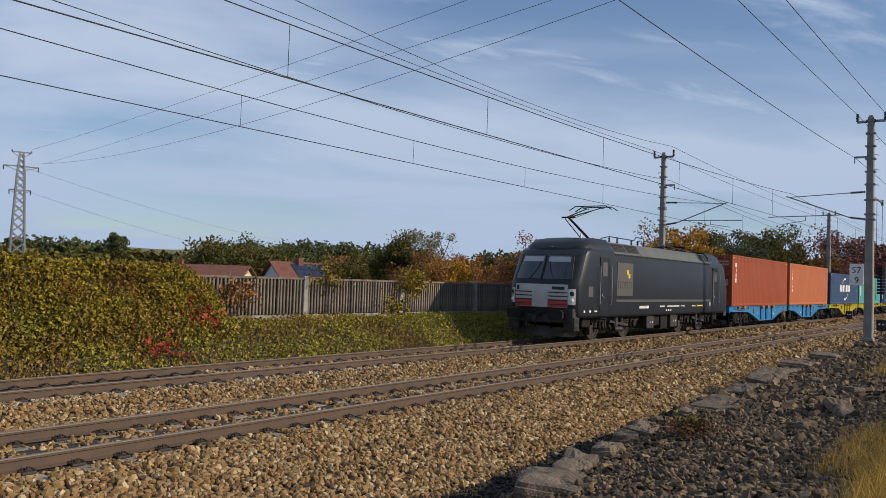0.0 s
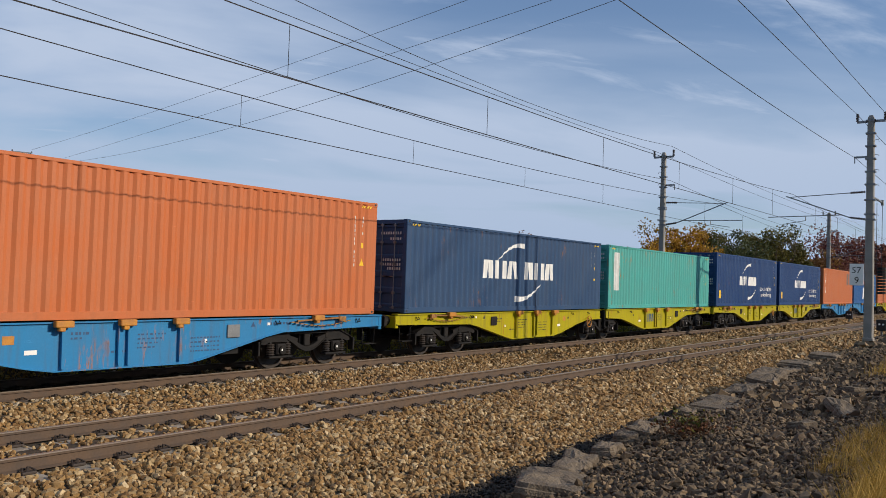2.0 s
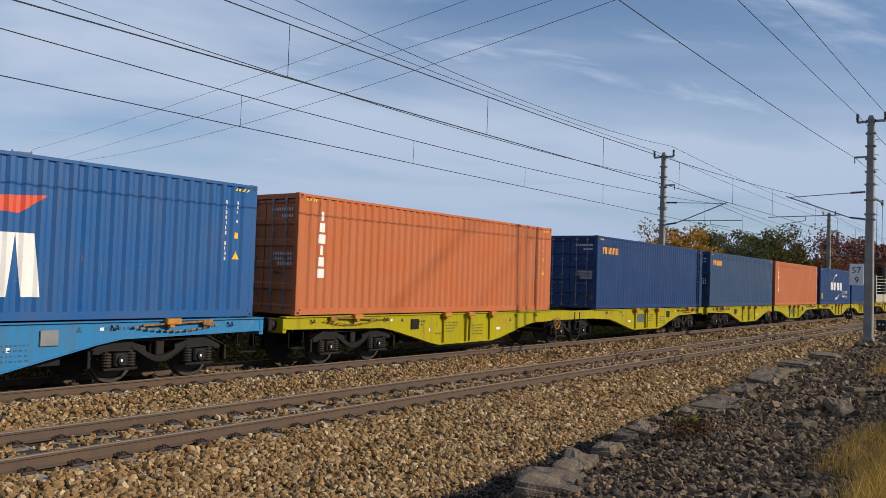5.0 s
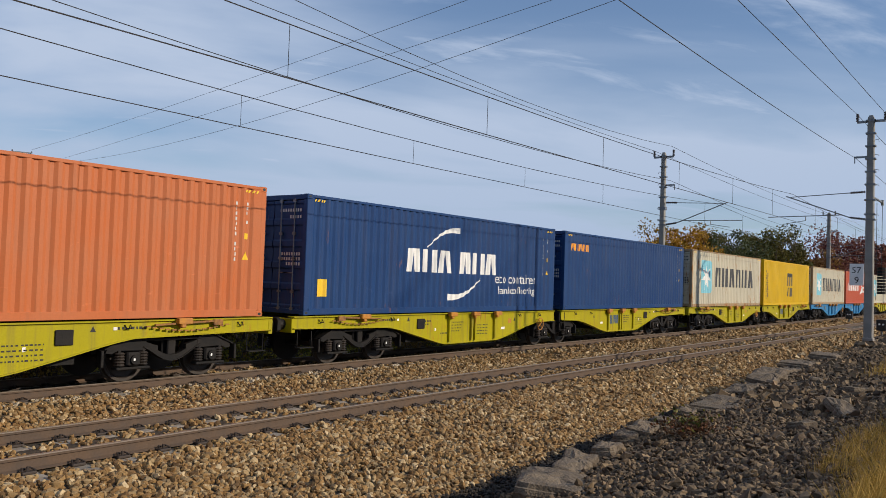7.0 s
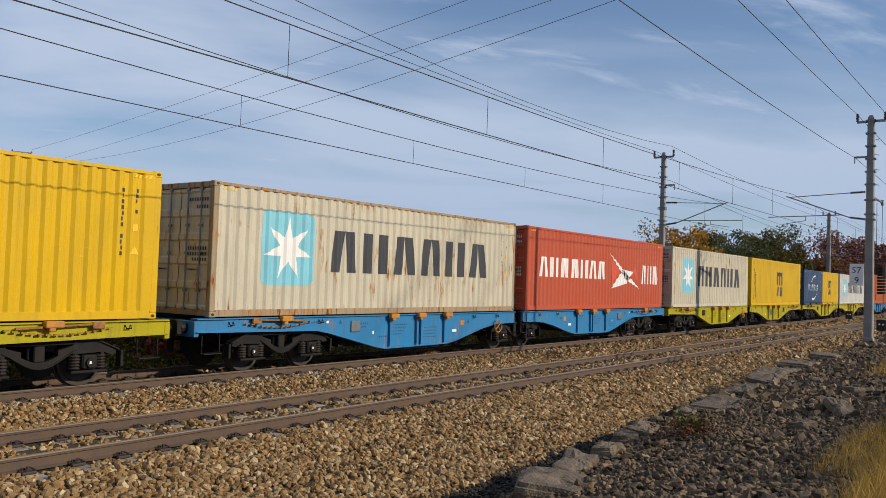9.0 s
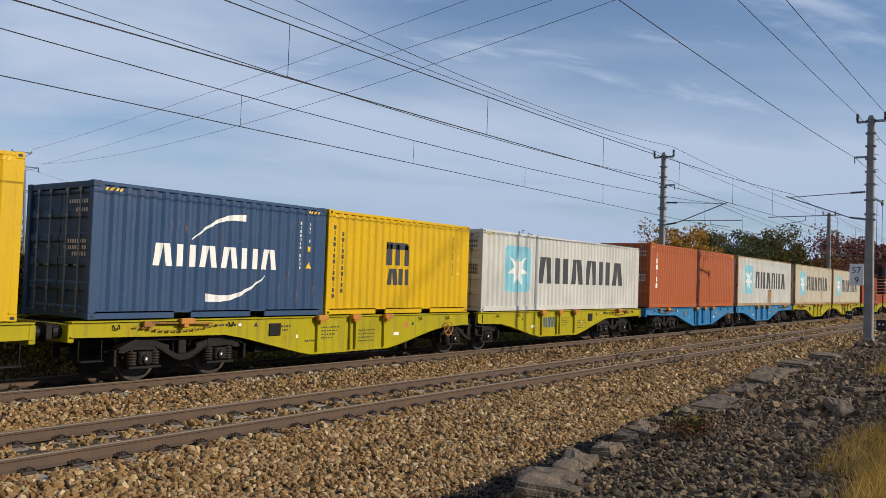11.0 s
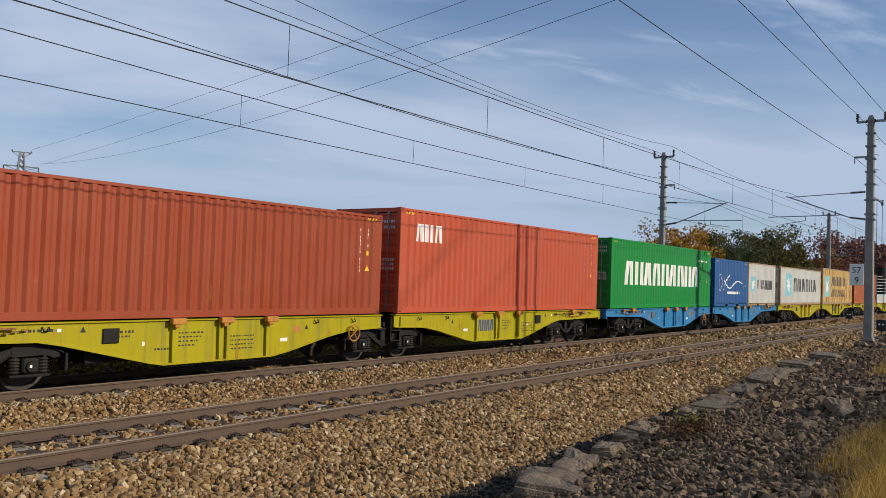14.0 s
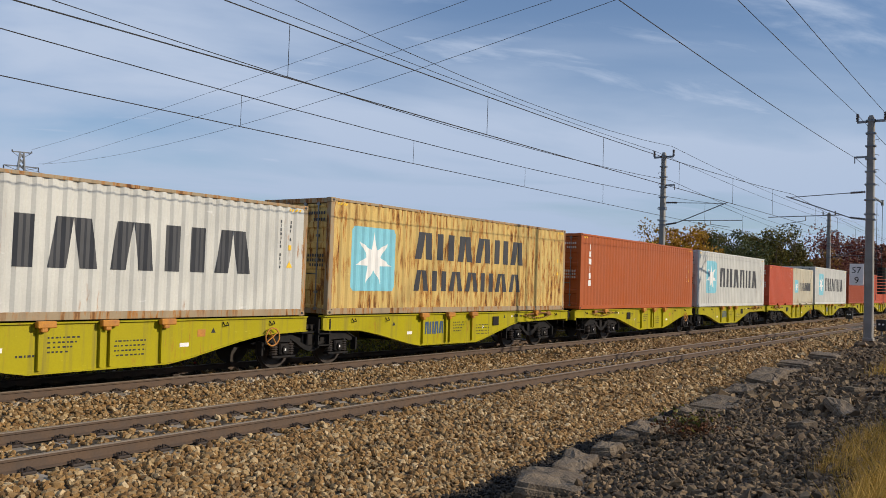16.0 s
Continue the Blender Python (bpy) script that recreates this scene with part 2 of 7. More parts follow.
def thing(name, label, category, m=None, group="", kind=""):
    ob = new(name)
    if m is not None:
        ob.matrix_basis = m
    return tagged(ob, label, category, group, kind)


def fast_mesh(name, verts, faces_idx, material, smooth=False):
    """A mesh out of numpy arrays: faces all of one size."""
    me = bpy.data.meshes.new(name)
    k = faces_idx.shape[1]
    me.vertices.add(len(verts))
    me.vertices.foreach_set("co", np.asarray(verts, np.float32).ravel())
    me.loops.add(faces_idx.size)
    me.loops.foreach_set("vertex_index", np.asarray(faces_idx, np.int32).ravel())
    me.polygons.add(len(faces_idx))
    me.polygons.foreach_set("loop_start", np.arange(0, faces_idx.size, k, dtype=np.int32))
    me.polygons.foreach_set("use_smooth", np.full(len(faces_idx), smooth))
    me.materials.append(material)
    me.update(calc_edges=True)
    return new(name, me)


# ------------------------------------------------------------ ground
FAR_SIDE = [(8.5, -0.24), (8.95, -0.20), (11.6, -0.20), (12.1, -0.24), (12.75, -0.31), (13.4, -0.24), (13.9, -0.20), (16.6, -0.20), (17.2, -0.32), (17.5, -0.22), (18.2, 0.18), (19.0, 0.62),
            (19.7, 0.75), (21, 0.6), (30, -0.5), (60, -2.5), (160, -4.0), (3000, -4.0)]
NEAR_SIDE = [(-3000, 0.0), (-200, 0.3), (-6, 0.5), (1.2, 0.45), (2.6, 0.14), (4.0, -0.10)]


def edge_y(x):
    """The broken stone edge between the rubble and the ditch at the foot of the ballast."""
    return 5.0 + min(1.9, max(-0.4, 0.09 * (x - 8)))


def ground_z(x, y):
    e = edge_y(x)
    if y >= 8.5:
        z = float(np.interp(y, [p[0] for p in FAR_SIDE], [p[1] for p in FAR_SIDE]))
    else:
        pts = NEAR_SIDE + [(e - 0.35, -0.26), (e, -0.31), (e + 0.15, -0.52), (e + 0.55, -0.64), (e + 1.0, -0.62), FAR_SIDE[0]]
        z = float(np.interp(y, [p[0] for p in pts], [p[1] for p in pts]))
    if -2 < y < e:
        k = min(1, max(0, (e - y) / 1.2))
        z += k * 0.10 * noise.noise(Vector((x * 0.35, y * 0.5, 0))) + 0.012 * max(0.0, min(30, x - 12)) * min(1, max(0, (5.4 - y) / 2)) * 0.6
    return z


def build_ground():
    xs = np.concatenate([[-3000, -800, -200, -60], np.arange(-20, 60, 0.8), np.arange(60, 130, 4), [160, 250, 500, 1000, 3000]])
    ys = np.concatenate([[-3000, -800, -200, -60, -20], np.arange(-6, 22, 0.2), [23, 26, 30, 40, 60, 100, 160, 300, 800, 3000]])
    v = np.array([(x, y, ground_z(x, y)) for y in ys for x in xs])
    nx = len(xs)
    i = np.arange(len(ys) - 1)[:, None] * nx + np.arange(nx - 1)[None]
    f = np.stack([i, i + 1, i + nx + 1, i + nx], -1).reshape(-1, 4)
    m = mat("ballast_and_soil", (0.062, 0.043, 0.024), 0.95, vary=0.45, scale=9, fine=55, bump=0.9, tint=(0.032, 0.025, 0.017), dist=0.03)
    ob = fast_mesh("ground", v, f, m, True)
    tagged(ob, "ballasted railway ground of brown gravel and soil", "ground", kind="structure")


build_ground()


PHI = (1 + 5 ** 0.5) / 2
ROUND_STONE = (np.array([(-1, PHI, 0), (1, PHI, 0), (-1, -PHI, 0), (1, -PHI, 0), (0, -1, PHI), (0, 1, PHI), (0, -1, -PHI), (0, 1, -PHI), (PHI, 0, -1), (PHI, 0, 1), (-PHI, 0, -1), (-PHI, 0, 1)]) / 1.75,
               np.array([(0, 11, 5), (0, 5, 1), (0, 1, 7), (0, 7, 10), (0, 10, 11), (1, 5, 9), (5, 11, 4), (11, 10, 2), (10, 7, 6), (7, 1, 8),
                         (3, 9, 4), (3, 4, 2), (3, 2, 6), (3, 6, 8), (3, 8, 9), (4, 9, 5), (2, 4, 11), (6, 2, 10), (8, 6, 7), (9, 8, 1)]))
BLOCK_STONE = (np.array([(-1, -1, -.8), (1, -.9, -.7), (.9, 1, -.8), (-1, .9, -.7), (-.8, -.7, .7), (.75, -.8, .8), (.7, .75, .65), (-.75, .8, .8)]),
               np.array([(0, 3, 2), (0, 2, 1), (4, 5, 6), (4, 6, 7), (0, 1, 5), (0, 5, 4), (1, 2, 6), (1, 6, 5), (2, 3, 7), (2, 7, 6), (3, 0, 4), (3, 4, 7)]))


def stone_field(name, label, material, boxes, seed, lo=-99.0, hi=99.0, flat=0.75, tilt=0.45):
    """Loose angular stones over stretches of the plan: (x0, x1, y0, y1, number, size), kept where y lies between the stone edge + lo and + hi."""
    rng = np.random.default_rng(seed)
    vs, fs, n0 = [], [], 0
    for x0, x1, y0, y1, n, size in boxes:
        base, fc = ROUND_STONE if x0 < 12 else BLOCK_STONE
        # nearer ends get more stones
        x = x0 + (x1 - x0) * rng.random(n) ** 1.25
        y = rng.uniform(y0, y1, n)
        e = y - np.array([edge_y(a) for a in x])
        k = np.clip(1.3 - 0.035 * (x - 6), 0.6, 1.25)      # the ditch narrows as it runs on
        keep = (e > lo * k) & (e < hi * k)
        x, y = x[keep], y[keep]
        n = len(x)
        z = np.array([ground_z(a, b) for a, b in zip(x, y)]) + rng.uniform(-0.2, 0.45, n) * size
        # sleepers stay mostly clear of stones
        clear = (np.abs((x - 2.4 + 0.3) % 0.6 - 0.3) < 0.15) & (np.minimum(abs(y - NEAR_Y), abs(y - FAR_Y)) < 1.27) & (rng.random(n) < 0.9)
        z = np.where(clear, z - 0.5, z)
        s = size * rng.uniform(0.65, 1.3, (n, 1)) * rng.uniform(0.7, 1.2, (n, 3)) * np.array([1.2, 1.0, flat]) * 0.5
        k = len(base)
        b = base[None] * rng.uniform(0.78, 1.15, (n, k, 1)) + rng.normal(0, 0.13, (n, k, 3))
        b *= s[:, None]
        q = rng.normal(0, 1, (n, 4)); q[:, 1:3] *= tilt; q /= np.linalg.norm(q, axis=1, keepdims=True)
        w, a, c, d = q.T
        Rm = np.stack([1 - 2 * (c * c + d * d), 2 * (a * c - w * d), 2 * (a * d + w * c), 2 * (a * c + w * d), 1 - 2 * (a * a + d * d), 2 * (c * d - w * a),
                       2 * (a * d - w * c), 2 * (c * d + w * a), 1 - 2 * (a * a + c * c)], -1).reshape(n, 3, 3)
        p = np.einsum("nij,nkj->nki", Rm, b) + np.stack([x, y, z], -1)[:, None]
        vs.append(p.reshape(-1, 3))
        fs.append((fc[None] + n0 + k * np.arange(n)[:, None, None]).reshape(-1, 3))
        n0 += k * n
    ob = fast_mesh(name, np.concatenate(vs), np.concatenate(fs), material)
    return tagged(ob, label, "gravel", kind="stuff")


GRAVEL = stones_mat("ballast_stone", [(0.0, (0.084, 0.044, 0.013)), (0.2, (0.199, 0.107, 0.033)), (0.5, (0.283, 0.166, 0.058)), (0.72, (0.216, 0.148, 0.073)), (0.88, (0.358, 0.247, 0.116)), (1.0, (0.514, 0.391, 0.227))])
PALE = stones_mat("washed_ballast_stone", [(0.0, (0.141, 0.111, 0.075)), (0.4, (0.323, 0.256, 0.176)), (1.0, (0.504, 0.426, 0.317))])
RUBBLE = stones_mat("grey_rubble_stone", [(0.0, (0.042, 0.028, 0.015)), (0.35, (0.087, 0.057, 0.032)), (0.75, (0.137, 0.093, 0.051)), (1.0, (0.257, 0.178, 0.099))])
# humus crumbs; the near-black ramp also carries the shade of the ditch
SHADED_HUMUS = stones_mat("dark_humus_crumb", [(0.0, (0.010, 0.007, 0.005)), (0.7, (0.024, 0.017, 0.011)), (1.0, (0.063, 0.046, 0.029))])


def build_stones():
    stone_field("ballast", "brown and tan crushed ballast stones beside the tracks", GRAVEL,
                [(2.5, 16, 5.6, 9.35, 21000, 0.080), (16, 34, 6.2, 9.35, 10500, 0.094), (34, 75, 6.6, 9.35, 5000, 0.14),
                 (3.5, 20, 11.15, 14.35, 11000, 0.080), (20, 45, 11.15, 14.35, 6000, 0.105), (45, 110, 11.1, 14.3, 4000, 0.17),
                 (3.0, 24, 9.62, 10.9, 5200, 0.074), (24, 60, 9.62, 10.9, 3200, 0.105),
                 (12.1, 30, 14.6, 15.95, 3200, 0.078), (5, 40, 16.1, 17.45, 4000, 0.085)], 3, lo=0.95)
    # dark crumbs stand in for the ditch shadow as well as the humus
    stone_field("dark_soil", "strip of dark humus and old cinders at the foot of the ballast, ditch shade in its colour", SHADED_HUMUS,
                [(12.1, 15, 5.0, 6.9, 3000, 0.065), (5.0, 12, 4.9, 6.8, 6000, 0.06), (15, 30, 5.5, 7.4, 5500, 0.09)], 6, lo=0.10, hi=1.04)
    stone_field("pale_ballast", "pale washed ballast stones along the rails", PALE,
                [(4, 26, 11.1, 11.5, 1300, 0.07), (4, 26, 14.0, 14.38, 1500, 0.07), (5, 40, 16.7, 17.4, 2600, 0.085)], 4)
    stone_field("rubble", "heap of grey broken rubble stones beside the track", RUBBLE,
                [(5.0, 16, 1.2, 6.0, 10000, 0.070), (5.0, 16, 1.2, 6.0, 2600, 0.10), (5.0, 18, 1.2, 6.2, 160, 0.16), (16, 40, 1.2, 6.9, 7500, 0.108), (16, 40, 1.2, 6.9, 900, 0.17), (40, 80, 1.0, 6.9, 3000, 0.3)],
                5, hi=0.06, flat=0.6, tilt=0.6)


build_stones()

# ------------------------------------------------------------ tracks
RAIL = [(-0.062, -0.172), (0.062, -0.172), (0.062, -0.16), (0.016, -0.145), (0.010, -0.05), (0.034, -0.038), (0.036, -0.010), (0.028, 0.0), (-0.028, 0.0),
        (-0.036, -0.010), (-0.034, -0.038), (-0.010, -0.05), (-0.016, -0.145), (-0.062, -0.16)]


def build_track(cy, label):
    track = thing("railway_track", label, "track", pose(0, cy, 0), kind="structure")
    for s in (-1, 1):
        g = Geo()
        y = s * 0.7525
        xs = [-60, 20, 60, 140, 420]
        k, nx = len(RAIL), len(xs)
        for x in xs:
            g.v += [(x, y + a, b) for a, b in RAIL]
        for j in range(nx - 1):
            for i in range(k):
                a, b = j * k + i, j * k + (i + 1) % k
                g.f.append((a, b, b + k, a + k))
                g.m.append(1 if i in (6, 7, 8) else 0)
        part("rail", g, [M["railside"], M["railtop"]], track, "rust-brown steel rail with a polished head")
    g = Geo()
    # concrete sleeper: flat seats under the rails, lower waist
    prof = [(-1.3, -0.215), (-1.28, -0.195), (-0.45, -0.19), (-0.3, -0.225), (0.3, -0.225), (0.45, -0.19), (1.28, -0.195), (1.3, -0.215), (1.3, -0.38), (-1.3, -0.38)]
    g.loft([[(x, a, b) for a, b in prof] for x in (-0.13, 0.13)])
    sl = part("sleeper", g, M["sleeper"], track)
    c = Geo()
    for s in (-1, 1):
        c.box(-0.09, 0.09, s * 0.12 - 0.05, s * 0.12 + 0.05, -0.19, -0.155, c=0.01)
        c.path([(-0.08, s * 0.15, -0.15), (-0.05, s * 0.07, -0.125), (0.0, s * 0.055, -0.14), (0.05, s * 0.07, -0.125), (0.08, s * 0.15, -0.15)], 0.011, 5)
        c.tube((0, s * 0.11, -0.17), (0, s * 0.11, -0.105), 0.018, n=6)
    cl = part("rail_clip", c, M["clip"], track)
    first, n = 2.4, 120
    sl.matrix_basis, cl.matrix_basis = pose(first, 0, 0), pose(first, -0.7525, 0)
    again(cl, track, pose(first, 0.7525, 0))
    for i in range(1, n):
        x = first + 0.6 * i
        again(sl, track, pose(x, 0, 0))
        if i < 95:
            again(cl, track, pose(x, -0.7525, 0)); again(cl, track, pose(x, 0.7525, 0))
    g = Geo()
    for i in range(n, n + 260):
        x = first + 0.6 * i
        g.box(x - 0.13, x + 0.13, -1.3, 1.3, -0.3, -0.195)
    tagged(part("far_sleepers", g, M["sleeper"], track), "concrete sleepers in the distance", kind="stuff")


build_track(NEAR_Y, "empty ballasted railway track on concrete sleepers")
build_track(FAR_Y, "ballasted railway track that carries the freight train")

# ------------------------------------------------------------ containers
HC, STD = 2.896, 2.591
WAVE = 0.278


def wave_steps(length):
    """Corners of the corrugation along a wall: (x, depth)."""
    pts, x = [(0.14, 0.004)], 0.22
    while x + WAVE < length - 0.18:
        pts += [(x, 0.004), (x + 0.068, 0.040), (x + 0.139, 0.040), (x + 0.207, 0.004)]
        x += WAVE
    return pts + [(length - 0.14, 0.004)]


def clip_strip(poly, x0, x1):
    """The piece of a convex polygon between x0 and x1."""
    for lim, sgn in ((x0, 1), (x1, -1)):
        out = []
        for a, b in zip(poly, poly[1:] + poly[:1]):
            ia, ib = sgn * (a[0] - lim) >= 0, sgn * (b[0] - lim) >= 0
            if ia:
                out.append(a)
            if ia != ib:
                t = (lim - a[0]) / (b[0] - a[0])
                out.append((lim, a[1] + t * (b[1] - a[1])))
        poly = out
        if len(poly) < 3:
            return []
    return poly


def on_wall(polys, steps, lift=0.003):
    """Lays flat shapes on the corrugated near wall, following its folds."""
    g = Geo()
    for poly in polys:
        lo, hi = min(p[0] for p in poly), max(p[0] for p in poly)
        for (xa, da), (xb, db) in zip(steps, steps[1:]):
            if xb <= lo or xa >= hi or xb - xa < 1e-6:
                continue
            c = clip_strip(list(poly), xa, xb)
            if c:
                g.face([(x, -HALF_W + da + (db - da) * (x - xa) / (xb - xa) - lift, z) for x, z in c])
    return g


def rect(x0, x1, z0, z1):
    return [(x0, z0), (x1, z0), (x1, z1), (x0, z1)]


def blocks(x0, x1, z0, z1, n, gap=0.16, lean=0.0, slot=True):
    """A row of n plain shapes in place of brand letters."""
    out, w, h = [], (x1 - x0) / n, z1 - z0
    for i in range(n):
        a, b = x0 + i * w, x0 + (i + 1 - gap) * w
        if not slot:
            out.append([(a, z0), (b, z0), (b + lean, z1), (a + lean, z1)])
        else:
            k, q = (b - a) * 0.36, (b - a) * (0.0 if i % 3 == 1 else 0.14)
            out += [[(a, z0), (a + k, z0), (a + k + q, z1), (a + q, z1)], [(b - k, z0), (b, z0), (b - q, z1), (b - k - q, z1)]]
    return out


def column(x0, x1, z0, z1, n, gap=0.2):
    """Plain blocks one above another, wide and narrow by turns."""
    h, w = (z1 - z0) / n, x1 - x0
    return [rect(x0 + w * (0.08, 0.14, 0.30)[i % 3], x1 - w * (0.08, 0.14, 0.30)[i % 3], z0 + i * h, z0 + (i + 1 - gap) * h) for i in range(n)]


def ticks(x0, x1, z0, z1, n):
    """A column of small plain marks with uneven widths."""
    h = (z1 - z0) / n
    return [rect(x0 + 0.02 * (i % 3 == 1), x1 - 0.025 * (i % 4 == 2), z0 + i * h, z0 + (i + 0.68) * h) for i in range(n) if i != n // 3]


def star(cx, cz, r, n=7):
    out = []
    for i in range(n):
        t = math.pi / 2 + 2 * math.pi * i / n
        p = lambda a, k: (cx + k * r * math.cos(a), cz + k * r * math.sin(a))
        out.append([(cx, cz), p(t - math.pi / n, 0.38), p(t, 1.0)])
        out.append([(cx, cz), p(t, 1.0), p(t + math.pi / n, 0.38)])
    return out


def swoosh(x0, z0, x1, z1, bulge, w0, w1, n=8):
    """A tapering arc from one point to another."""
    pts = []
    for i in range(n + 1):
        t = i / n
        x, z = x0 + (x1 - x0) * t, z0 + (z1 - z0) * t + bulge * math.sin(math.pi * t)
        pts.append((x, z, w0 + (w1 - w0) * t))
    return [[(a[0], a[1] - a[2] / 2), (b[0], b[1] - b[2] / 2), (b[0], b[1] + b[2] / 2), (a[0], a[1] + a[2] / 2)] for a, b in zip(pts, pts[1:])]


def rounded(x0, x1, z0, z1, r=0.12):
    return [[(x0 + r, z0), (x1 - r, z0), (x1, z0 + r), (x1, z1 - r), (x1 - r, z1), (x0 + r, z1), (x0, z1 - r), (x0, z0 + r)]]


def words(text, x0, x1, z0):
    """Triangles of a line of writing in the built-in font, scaled to run from x0 to x1."""
    cu = bpy.data.curves.new("writing", "FONT")
    cu.body = text
    cu.resolution_u = 2
    ob = new("writing", cu)
    me = bpy.data.meshes.new_from_object(ob.evaluated_get(bpy.context.evaluated_depsgraph_get()))
    me.calc_loop_triangles()
    co = [v.co.copy() for v in me.vertices]
    tris = [[co[i] for i in t.vertices] for t in me.loop_triangles]
    lo, hi = min(c.x for c in co), max(c.x for c in co)
    k = (x1 - x0) / (hi - lo)
    bpy.data.objects.remove(ob)
    bpy.data.meshes.remove(me)
    return [[(x0 + (c.x - lo) * k, z0 + c.y * k) for c in t] for t in tris]


SHELLS = {}


def shell_meshes(length, height):
    """Meshes that containers of one size share: part name -> list of (mesh, pose)."""
    key = (length, height)
    if key in SHELLS:
        return SHELLS[key]
    L, H, W = length, height, HALF_W
    steps = wave_steps(L)
    bag = []

    def keep(name, g):
        ob = part(name, g, M["dark"])
        bag.append((name, ob.data))
        bpy.data.objects.remove(ob)

    for s in (-1, 1):
        g = Geo()
        n = len(steps)
        g.v += [(x, s * (W - d), z) for z in (0.155, H - 0.075) for x, d in steps]
        for i in range(n - 1):
            g.f.append((i, i + 1, n + i + 1, n + i)); g.m.append(0)
        keep("side_wall", g)
        g = Geo()
        g.box(0.16, L - 0.16, s * W - 0.03 - s * 0.028, s * W + 0.03 - s * 0.028, H - 0.08, H - 0.012, c=0.008)
        keep("top_rail", g)
        g = Geo()
        if length < 7:
            for a, b in ((0.16, 1.85), (2.25, L - 2.25), (L - 1.85, L - 0.16)):
                g.box(a, b, s * W - 0.025 - s * 0.026, s * W + 0.025 - s * 0.026, 0.012, 0.16, c=0.006)
            g.box(0.16, L - 0.16, s * W - 0.025 - s * 0.026, s * W + 0.025 - s * 0.026, 0.125, 0.162)
        else:
            g.box(0.16, L - 0.16, s * W - 0.025 - s * 0.026, s * W + 0.025 - s * 0.026, 0.012, 0.16, c=0.006)
        keep("bottom_rail", g)
        for x0, x1 in ((0.004, 0.15), (L - 0.15, L - 0.004)):
            g = Geo()
            g.box(x0, x1, min(s * (W - 0.002), s * (W - 0.15)), max(s * (W - 0.002), s * (W - 0.15)), 0.116, H - 0.12, c=0.012)
            keep("corner_post", g)
            for z0, z1 in ((0.0, 0.118), (H - 0.118, H)):
                g = Geo()
                a, b = (x0 - 0.004, x0 + 0.174) if x0 < 1 else (x1 - 0.174, x1 + 0.004)
                g.box(a, b, min(s * W, s * (W - 0.162)), max(s * W, s * (W - 0.162)), z0, z1, c=0.014)
                # the slot of the casting, a dark oval set proud by a hair
                cx, cz = (a + b) / 2, (z0 + z1) / 2
                ov = [(cx + 0.045 * math.cos(t), s * (W + 0.001), cz + 0.03 * math.sin(t)) for t in (math.pi * i / 5 for i in range(10))]
                g.face(ov, 1)
                keep("corner_casting", g)
    # roof with shallow cross folds
    g = Geo()
    xs = [0.15]
    while xs[-1] + 0.3 < L - 0.15:
        x = xs[-1]
        xs += [x + 0.08, x + 0.1, x + 0.2, x + 0.22]
    zz = [H - 0.03 - (0.018 if i % 4 in (2, 3) else 0) for i in range(len(xs))]
    n = len(xs)
    g.v += [(x, y, z) for y in (-W + 0.03, W - 0.03) for x, z in zip(xs, zz)]
    for i in range(n - 1):
        g.f.append((i, i + 1, n + i + 1, n + i)); g.m.append(0)
    keep("roof", g)
    # far-end wall, folded
    for x0, sx in ((L - 0.03, 1),):
        g = Geo()
        st = [(-W + 0.15, 0)]
        y = -W + 0.2
        while y + 0.25 < W - 0.15:
            st += [(y, 0), (y + 0.06, 0.045), (y + 0.125, 0.045), (y + 0.185, 0)]
            y += 0.25
        st.append((W - 0.15, 0))
        n = len(st)
        g.v += [(x0 - sx * d, y, z) for z in (0.1, H - 0.08) for y, d in st]
        for i in range(n - 1):
            g.f.append((i, i + 1, n + i + 1, n + i)); g.m.append(0)
        g.box(L - 0.12, L - 0.02, -W + 0.15, W - 0.15, 0.02, 0.12)
        g.box(L - 0.12, L - 0.02, -W + 0.15, W - 0.15, H - 0.1, H - 0.02)
        keep("end_wall", g)
    # door end at x = 0
    for nm, z0, z1 in (("door_threshold", 0.02, 0.14), ("door_header", H - 0.13, H - 0.01)):
        g = Geo()
        g.box(0.02, 0.12, -W + 0.15, W - 0.15, z0, z1, c=0.006)
        keep(nm, g)
    for s in (-1, 1):
        g = Geo()
        y0, y1 = (-W + 0.155, -0.012) if s < 0 else (0.012, W - 0.155)
        zs = [0.15]
        q = (H - 0.3) / 5
        for k in range(5):
            a = 0.15 + k * q
            zs += [a + 0.06, a + 0.10, a + q - 0.10, a + q - 0.06]
        zs.append(H - 0.15)
        ds = [0.045 if i % 4 in (0, 1) else 0.075 for i in range(len(zs))]
        g.v += [(d, y, z) for y in (y0, y1) for z, d in zip(zs, ds)]
        n = len(zs)
        for i in range(n - 1):
            g.f.append((i, i + 1, n + i + 1, n + i)); g.m.append(0)
        keep("door", g)
        for k in (0.28, 0.72):
            g = Geo()
            y = y0 + (y1 - y0) * k
            g.tube((0.022, y, 0.1), (0.022, y, H - 0.1), 0.017, n=6)
            for z in (0.14, 0.55, 1.35, 1.95, H - 0.16):
                g.box(0.006, 0.045, y - 0.05, y + 0.05, z - 0.03, z + 0.03)
            g.beam((0.015, y, 1.0), (0.015, y + 0.32 * (1 if k < 0.5 else -1), 1.0), 0.012, 0.03)
            keep("locking_bar", g)
    SHELLS[key] = bag
    return bag


